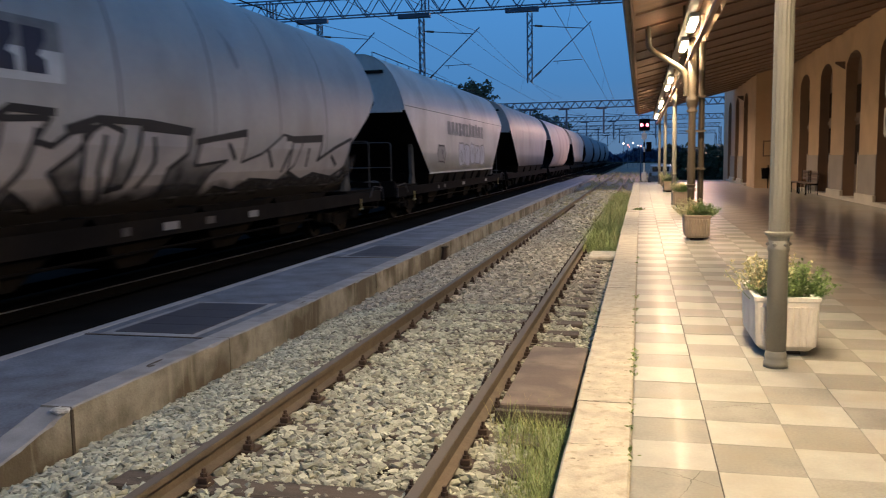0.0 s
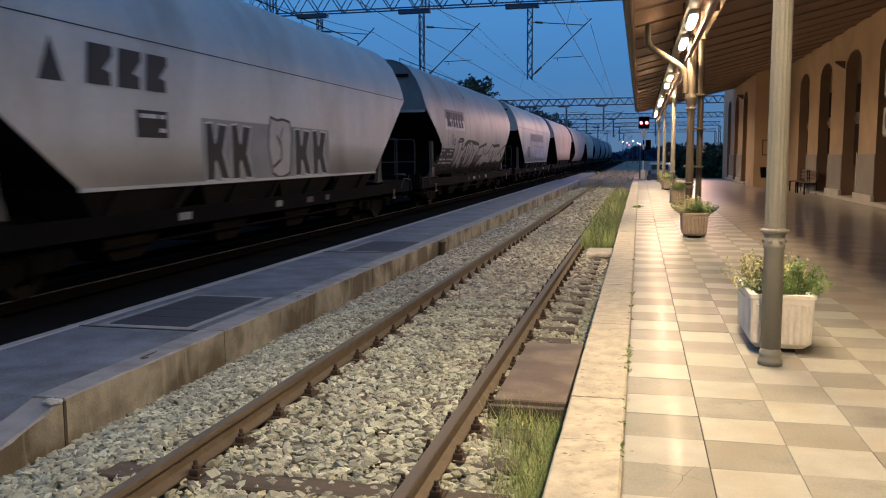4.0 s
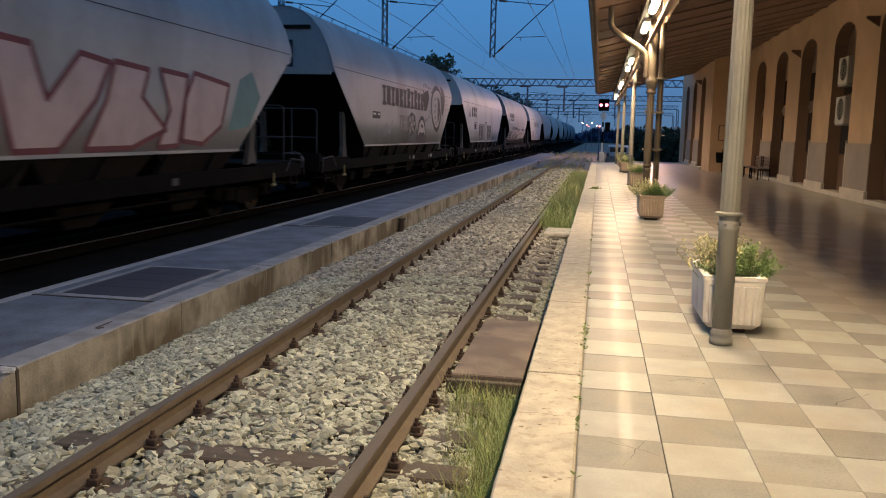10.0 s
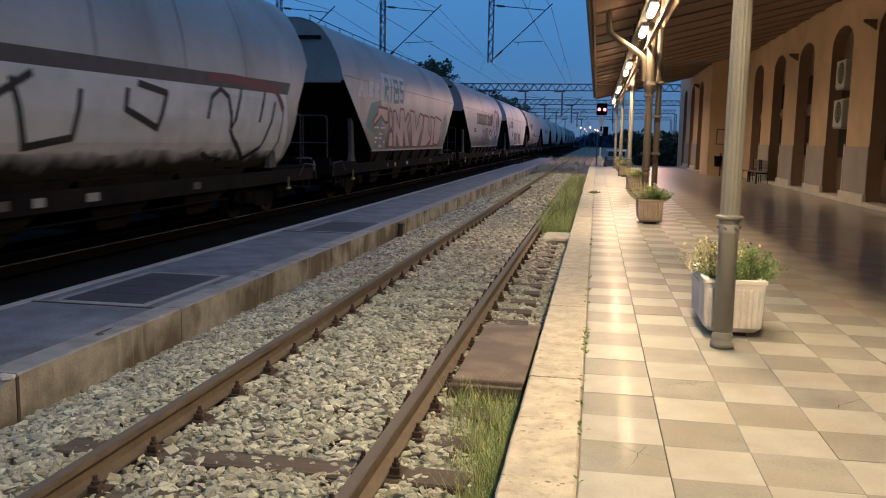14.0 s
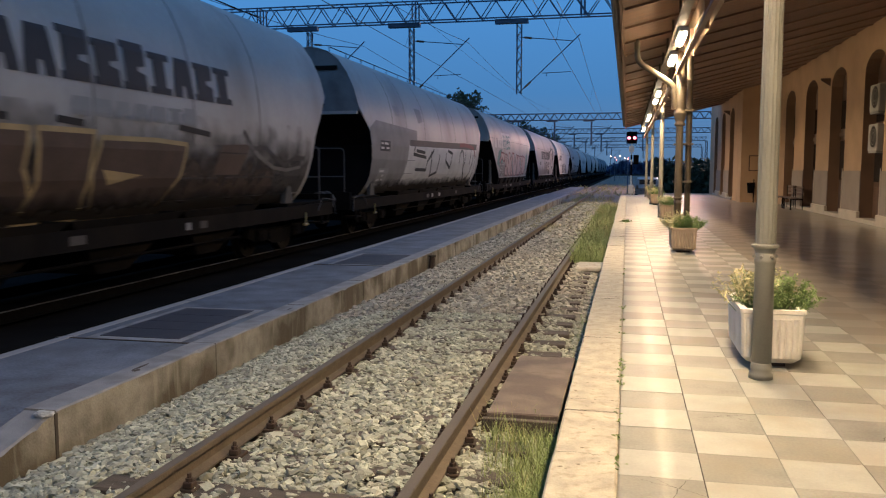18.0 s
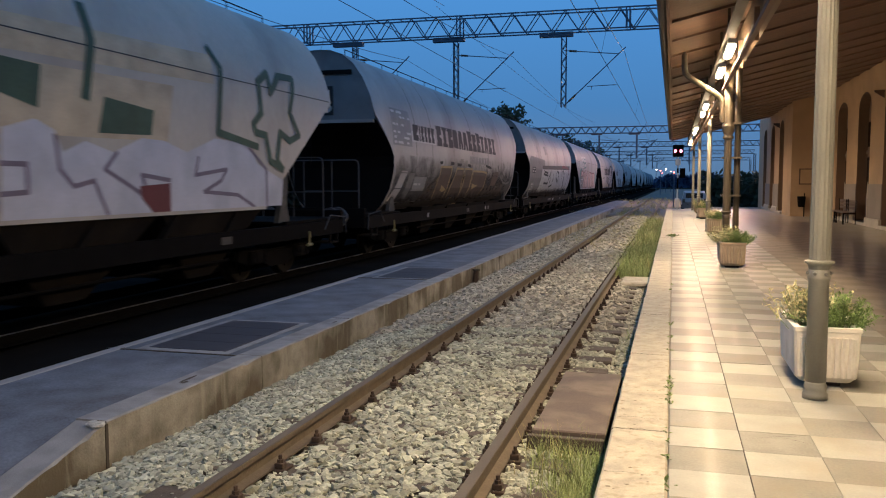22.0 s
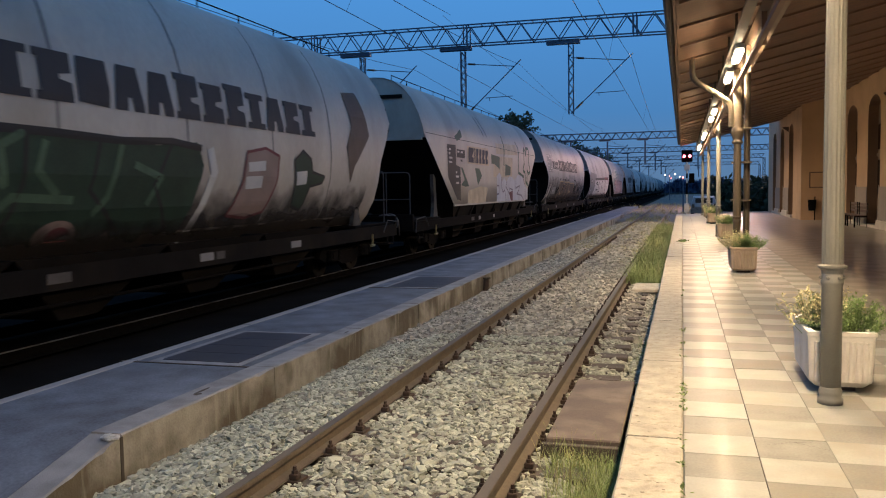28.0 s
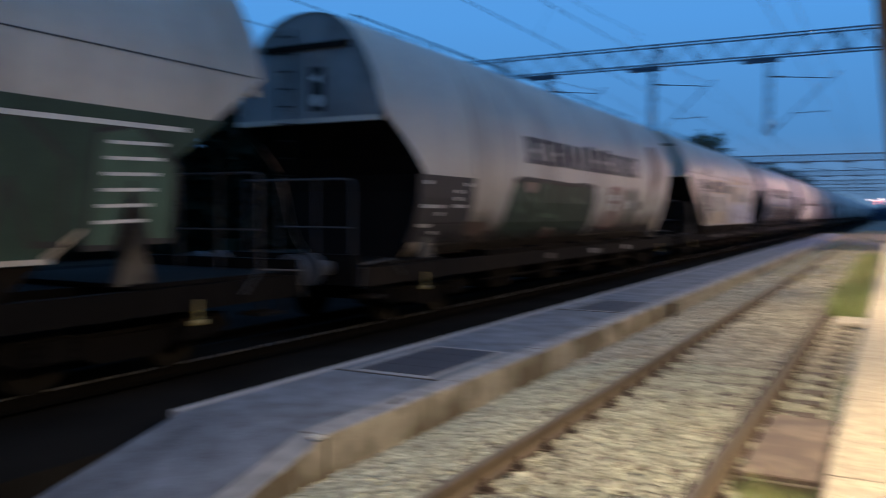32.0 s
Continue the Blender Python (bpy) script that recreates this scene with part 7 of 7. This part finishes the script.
    s.patch([(2.25, 2.1), (2.83, 2.15), (2.83, 1.98), (2.27, 1.95)], P_WHITE, "graffiti_shape", 0.0165)
    s.patch([(2.19, 1.87), (2.75, 1.89), (2.76, 1.69), (2.22, 1.66)], P_WHITE, "graffiti_shape", 0.0165)
    s.patch([(4.03, 1.98), (4.48, 2.01), (4.49, 1.76), (4.1, 1.73)], P_WHITE, "graffiti_shape", 0.0165)
    s.patch([(-6.33, 1.45), (-5.32, 1.44), (-5.33, 0.89), (-6.19, 0.94)], P_BROWN, "graffiti_shape", 0.0101)
    s.patch(arc(-1.9, 1.1, 0.35, 0.2), P_SKIN, "graffiti_disc", 0.0115)
    s.patch(arc(-1.85, 1.1, 0.2, 0.12), P_RED, "graffiti_disc", 0.0135)
    s.patch(arc(-3.5, 2.2, 0.26, 0.16), P_SKIN, "graffiti_disc", 0.0115)
    s.patch([(-8.2, 1.1), (-6.2, 1.15), (-6.25, 2.25), (-8.3, 2.25)], P_DARK, "data_panel")
    s.data_lines(-8.15, -7.3, 1.2, 2.2, 82)
    s.data_lines(-7.0, -6.35, 1.65, 2.2, 83)
    # wagon with the green lower side
    s = BY[8]
    s.patch([(-6.0, 1.17), (6.0, 1.17), (8.4, 2.65), (-8.3, 2.65)], P_GREEN, "painted_side", 0.005, "dark green painted lower side")
    for k in range(8):
        y = -3.0 + 1.35 * k
        s.piece([(y, 1.25), (y + 0.35, 1.25), (y + 0.6, 1.9), (y + 0.8, 1.3), (y + 1.1, 1.3), (y + 1.2, 2.1), (y + 0.7, 2.5), (y + 0.2, 2.4), (y + 0.1, 1.8)], P_GREEN2 if k % 2 else P_GREEN, P_BLACK, 0.06, 0.008)
    s.lines([[(2.0, 2.45), (7.8, 2.5)]], 0.05, P_WHITE)
    s.lines([[(6.6 + 0.04 * k, 1.5 + 0.16 * k), (7.2 + 0.06 * k, 1.52 + 0.16 * k)] for k in range(6)], 0.035, P_WHITE)


livery()

# ---------------------------------------------------------------- paving, kerbs, gravel
def pieces():
    rng = random.Random(21)
    # marble squares of the platform
    def tile_mesh(name, m):
        bm = bmesh.new()
        h = S / 2 - 0.0009
        box(bm, (-h, -h, -0.021), (h, h, 0.0))
        for v in bm.verts:
            if v.co.z > -0.01:
                v.co.x *= 0.9975
                v.co.y *= 0.9975
        me = bpy.data.meshes.new(name)
        bm.to_mesh(me)
        bm.free()
        me.materials.append(m)
        return me
    white, grey = tile_mesh("tile", M_TILE_W), tile_mesh("tile", M_TILE_G)
    plat = bpy.data.objects["platform"]
    cols = int((WALL_X - 0.05 - X0) / S)
    rest = {0: ([], []), 1: ([], []), 2: ([], []), 3: ([], [])}
    for r in range(-20, int((PLAT_END - Y0) / S)):
        for c in range(cols + 1):
            x, y = X0 + S * (c + 0.5) + 0.004 * (c > 0), Y0 + S * (r + 0.5)
            g = (r + c) % 2
            if -3 <= r < 42 and c < 5 + (r < 9):
                ob = new("tile", grey if g else white)
                ob.location = (x, y, rng.uniform(-0.0012, 0.0008))
                ob.rotation_euler = (rng.gauss(0, 0.0028), rng.gauss(0, 0.0028), 0)
                ob.parent = plat
            else:
                V, F = rest[g if x < 3.25 else 2 if x > 4.9 else 2 + g]
                h, i = S / 2 - 0.0009, len(V)
                V += [(x - h, y - h, 0), (x + h, y - h, 0), (x + h, y + h, 0), (x - h, y + h, 0), (x - h, y - h, -0.02), (x + h, y - h, -0.02), (x + h, y + h, -0.02), (x - h, y + h, -0.02)]
                F += [(i, i + 1, i + 2, i + 3), (i + 4, i + 5, i + 1, i), (i + 6, i + 7, i + 3, i + 2), (i + 5, i + 6, i + 2, i + 1), (i + 7, i + 4, i, i + 3)]
    part("joint", boxm((X0 + S + 0.0005, -7, -0.021), (X0 + S + 0.0045, PLAT_END, -0.003)), M_CRACK, plat)
    for g, m in ((0, M_TILE_WI), (1, M_TILE_GI), (2, M_TILE_WP), (3, M_TILE_GP)):
        tagged(raw("paving", *rest[g], m, plat), kind="stuff")
    # edge stones
    y = 5.345 - 2.43 * 4
    while y < PLAT_END - 0.1:
        b = min(y + 2.43, PLAT_END)
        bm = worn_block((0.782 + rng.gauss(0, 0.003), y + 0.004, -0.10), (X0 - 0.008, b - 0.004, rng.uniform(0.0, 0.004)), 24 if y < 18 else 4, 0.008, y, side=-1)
        # sides take the near-black concrete, tops the pale edge stone
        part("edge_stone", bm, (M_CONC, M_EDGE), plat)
        y = b
    # kerbs and face blocks of the island
    y = 5.37 - 2.52
    while y < 62:
        b = y + 2.52
        z = ISLAND_Z + rng.uniform(-0.004, 0.004)
        first = b < 5.4
        bm = worn_block((-3.302, y + (0.487 if first else 0.007), -0.75), (-3.022 + rng.gauss(0, 0.006), b - 0.007, z), 30 if y < 20 else 5, 0.013, y, (lambda v: 0.24 * max(0.0, 5.4 - v)) if first else None)
        # bluish top, warmer face: sky and lamp light are in the two colours
        part("kerb_block", bm, (M_CONC2, M_KERBTOP), island_ob)
        if abs(b - 5.37) < 0.01:
            chip = bmesh.new()
            bmesh.ops.create_icosphere(chip, subdivisions=2, radius=0.06, matrix=Matrix.Translation((-3.075, b - 0.06, z - 0.012)) @ Matrix.Diagonal((1.2, 1.0, 0.4, 1)))
            for v in chip.verts:
                v.co += Vector((noise.noise(v.co * 21), noise.noise(v.co * 23 + Vector((3, 0, 0))), 0.5 * noise.noise(v.co * 19))) * 0.03
            part("chipped_corner", chip, M_CHIP, island_ob, "pale broken concrete corner")
            part("joint_gap", boxm((-3.2, b - 0.016, -0.75), (-3.014, b + 0.016, z - 0.02)), M_CRACK, island_ob, "dark open joint")
        if y > 5.3:
            part("kerb_stone", box(bmesh.new(), (-4.83, y + 0.004, -0.75), (-4.698, b - 0.004, z + 0.003), 0.01), M_KERB, island_ob)
        y = b
    for cx, cy, w, d in ((-3.17, 6.72, 0.025, 0.19), (-3.13, 6.62, 0.03, 0.07), (-3.10, 10.05, 0.022, 0.12)):
        bm = bmesh.new()
        bm.faces.new([bm.verts.new((cx + w * math.cos(6.283 * q / 11) * rng.uniform(0.5, 1.1), cy + d * math.sin(6.283 * q / 11) * rng.uniform(0.5, 1.1), ISLAND_Z + 0.0055)) for q in range(11)])
        part("broken_spot", bm, M_CRACK, island_ob, "dark broken spot in the kerb")
    # gravel
    g = np.random.default_rng(5)
    gold = (1 + 5 ** 0.5) / 2
    ico = np.array([[-1, gold, 0], [1, gold, 0], [-1, -gold, 0], [1, -gold, 0], [0, -1, gold], [0, 1, gold], [0, -1, -gold], [0, 1, -gold], [gold, 0, -1], [gold, 0, 1], [-gold, 0, -1], [-gold, 0, 1]], float) * 0.62
    tris = np.array([[0, 11, 5], [0, 5, 1], [0, 1, 7], [0, 7, 10], [0, 10, 11], [1, 5, 9], [5, 11, 4], [11, 10, 2], [10, 7, 6], [7, 1, 8], [3, 9, 4], [3, 4, 2], [3, 2, 6], [3, 6, 8], [3, 8, 9], [4, 9, 5], [2, 4, 11], [6, 2, 10], [8, 6, 7], [9, 8, 1]])
    base = np.array([[sx, sy, sz] for sx in (-1, 1) for sy in (-1, 1) for sz in (-1, 1)], float)
    quads = np.array([[0, 1, 3, 2], [4, 6, 7, 5], [0, 4, 5, 1], [2, 3, 7, 6], [0, 2, 6, 4], [1, 5, 7, 3]])
    def stones(name, x0, x1, y0, y1, n, size, label):
        x, y = g.uniform(x0, x1, n), g.uniform(y0, y1, n)
        off = np.abs(((y - 2.68 + 0.3) % 0.6) - 0.3)
        bare = np.where((x > -0.45) & (x < 0.6), np.where((y > 8.3) & (y < 12), 0.72, 0.3), np.where(np.abs(x + 1.5) < 0.28, 0.45, 0.0))
        bare = np.where(np.abs(y - 4.48) < 0.3, 0.66, bare)
        keep = ~((off < 0.115) & (x > -2.05) & (x < 0.6) & (g.random(n) < bare))
        keep &= ~((np.abs(x) < 0.075) | (np.abs(x + 1.505) < 0.075))
        keep &= ~((x > 0.14) & (x < 0.72) & (y > 6.0) & (y < 8.1))
        x, y = x[keep], y[keep]
        n = len(x)
        z = np.array([bed_z(v) for v in x]) + g.uniform(0.0, 0.034, n)
        sc = size * g.uniform(0.45, 1.3, (n, 1, 1)) * g.uniform(0.36, 1.25, (n, 1, 3))
        shape, faces = (ico, tris) if 5 < y1 < 15 else (base, quads)
        m = len(shape)
        P = shape[None] * sc * g.uniform(0.62, 1.2, (n, m, 1)) + g.normal(0, size * 0.16, (n, m, 3))
        q = g.normal(size=(n, 4))
        q /= np.linalg.norm(q, axis=1, keepdims=True)
        w, a, b, c = q.T
        R = np.stack([1 - 2 * (b * b + c * c), 2 * (a * b - c * w), 2 * (a * c + b * w), 2 * (a * b + c * w), 1 - 2 * (a * a + c * c), 2 * (b * c - a * w), 2 * (a * c - b * w), 2 * (b * c + a * w), 1 - 2 * (a * a + b * b)], -1).reshape(n, 3, 3)
        P = np.einsum("nij,nkj->nki", R, P) * np.array([1.08, 1.08, 0.68])
        P = P + np.stack([x, y, z], -1)[:, None]
        F = (np.arange(n)[:, None, None] * m + faces[None]).reshape(-1, faces.shape[1])
        tagged(raw(name, P.reshape(-1, 3).tolist(), F.tolist(), M_STONE if y0 < 11 else M_STONE_OLD), label, "gravel", kind="stuff")
    stones("ballast", -3.0, 0.78, 2.6, 11.0, 30000, 0.032, "loose grey-green crushed stones of the track bed")
    stones("ballast", -3.0, 0.78, -6.0, 2.6, 14000, 0.036, "loose grey crushed stones of the track bed")
    stones("ballast", -3.0, 0.78, 11.0, 22.0, 17000, 0.038, "loose grey crushed stones of the track bed")
    stones("ballast", -3.0, 0.78, 22.0, 50.0, 15000, 0.055, "loose grey crushed stones further along the track")


pieces()


def cracks():
    """Fine dark cracks and chips in the paving and the edge stones."""
    rng = random.Random(77)
    plat = bpy.data.objects["platform"]

    def crack(a, b, w, wander):
        bm = bmesh.new()
        n, off, prev = 14, 0.0, None
        d = (Vector(b) - Vector(a))
        side = Vector((-d.y, d.x)).normalized()
        for k in range(n + 1):
            t = k / n
            off = (off + rng.gauss(0, wander)) * (0.9 if t < 0.8 else 0.6)
            p = Vector(a) + d * t + side * off
            ww = w * (0.35 + rng.random()) * (1 - 0.7 * t)
            cur = [bm.verts.new((*(p + side * ww), 0.0048)), bm.verts.new((*(p - side * ww), 0.0048))]
            if prev:
                bm.faces.new((prev[0], prev[1], cur[1], cur[0]))
            prev = cur
        part("crack", bm, M_CRACK, plat)

    for c, ends in (((1.43, 4.10), ((1.20, 4.22), (1.56, 4.02), (1.36, 3.86), (1.30, 4.24), (1.50, 4.26))), ((1.80, 5.42), ((1.57, 5.30), (1.98, 5.30), (1.95, 5.47)))):
        for e in ends:
            crack(c, e, 0.0017, 0.0025)
    for a, b in (((1.15, 7.62), (1.62, 7.50)), ((2.6, 5.1), (2.9, 5.4)), ((1.16, 9.9), (1.5, 9.82)), ((0.80, 5.62), (1.13, 5.60)), ((0.80, 4.52), (1.13, 4.50)), ((0.80, 7.80), (1.13, 7.76)), ((0.82, 9.1), (1.12, 9.14)), ((0.80, 11.6), (1.1, 11.7))):
        crack(a, b, 0.003, 0.010)
    for k in range(-1, 5):
        crack((0.79, 5.345 + 2.43 * k + 0.006), (1.135, 5.345 + 2.43 * k - 0.01), 0.006, 0.004)
    for k in range(90):
        x, y = rng.uniform(0.80, 1.12), 3.6 + 12 * rng.random() ** 1.5
        bm = bmesh.new()
        m, r = 7, rng.uniform(0.004, 0.014)
        bm.faces.new([bm.verts.new((x + r * 1.4 * math.cos(6.283 * q / m) * rng.uniform(0.6, 1), y + r * math.sin(6.283 * q / m) * rng.uniform(0.6, 1), 0.0052)) for q in range(m)])
        part("pit", bm, M_PIT, plat)


cracks()

# ---------------------------------------------------------------- movement
RUN = [(0.0, -0.1), (1.5, 8.8), (3.5, 21.1), (6.0, 36.6), (9.0, 54.5), (11.0, 66.35), (13.0, 77.3), (16.0, 93.1), (18.0, 102.95), (20.0, 112.6), (21.5, 119.65), (23.0, 126.6), (25.0, 135.6), (27.0, 142.9), (28.0, 146.1), (29.0, 148.9), (30.0, 151.35), (31.0, 153.65), (32.0, 155.9)]


def motions():
    for k, y, th in TRAIN:
        walk(th, [(t, pose(TRAIN_X, y + s, 0)) for t, s in RUN])
    ts = [0.1 * k for k in range(321)]
    dist = np.interp(ts, [t for t, s in RUN], [s for t, s in RUN])
    turns = [(t, -math.degrees(d / 0.46)) for t, d in zip(ts, dist)]
    for ws, y in WHEELS:
        walk(ws, [(t, pose(0, y, 0.24, a)) for t, a in turns])


motions()
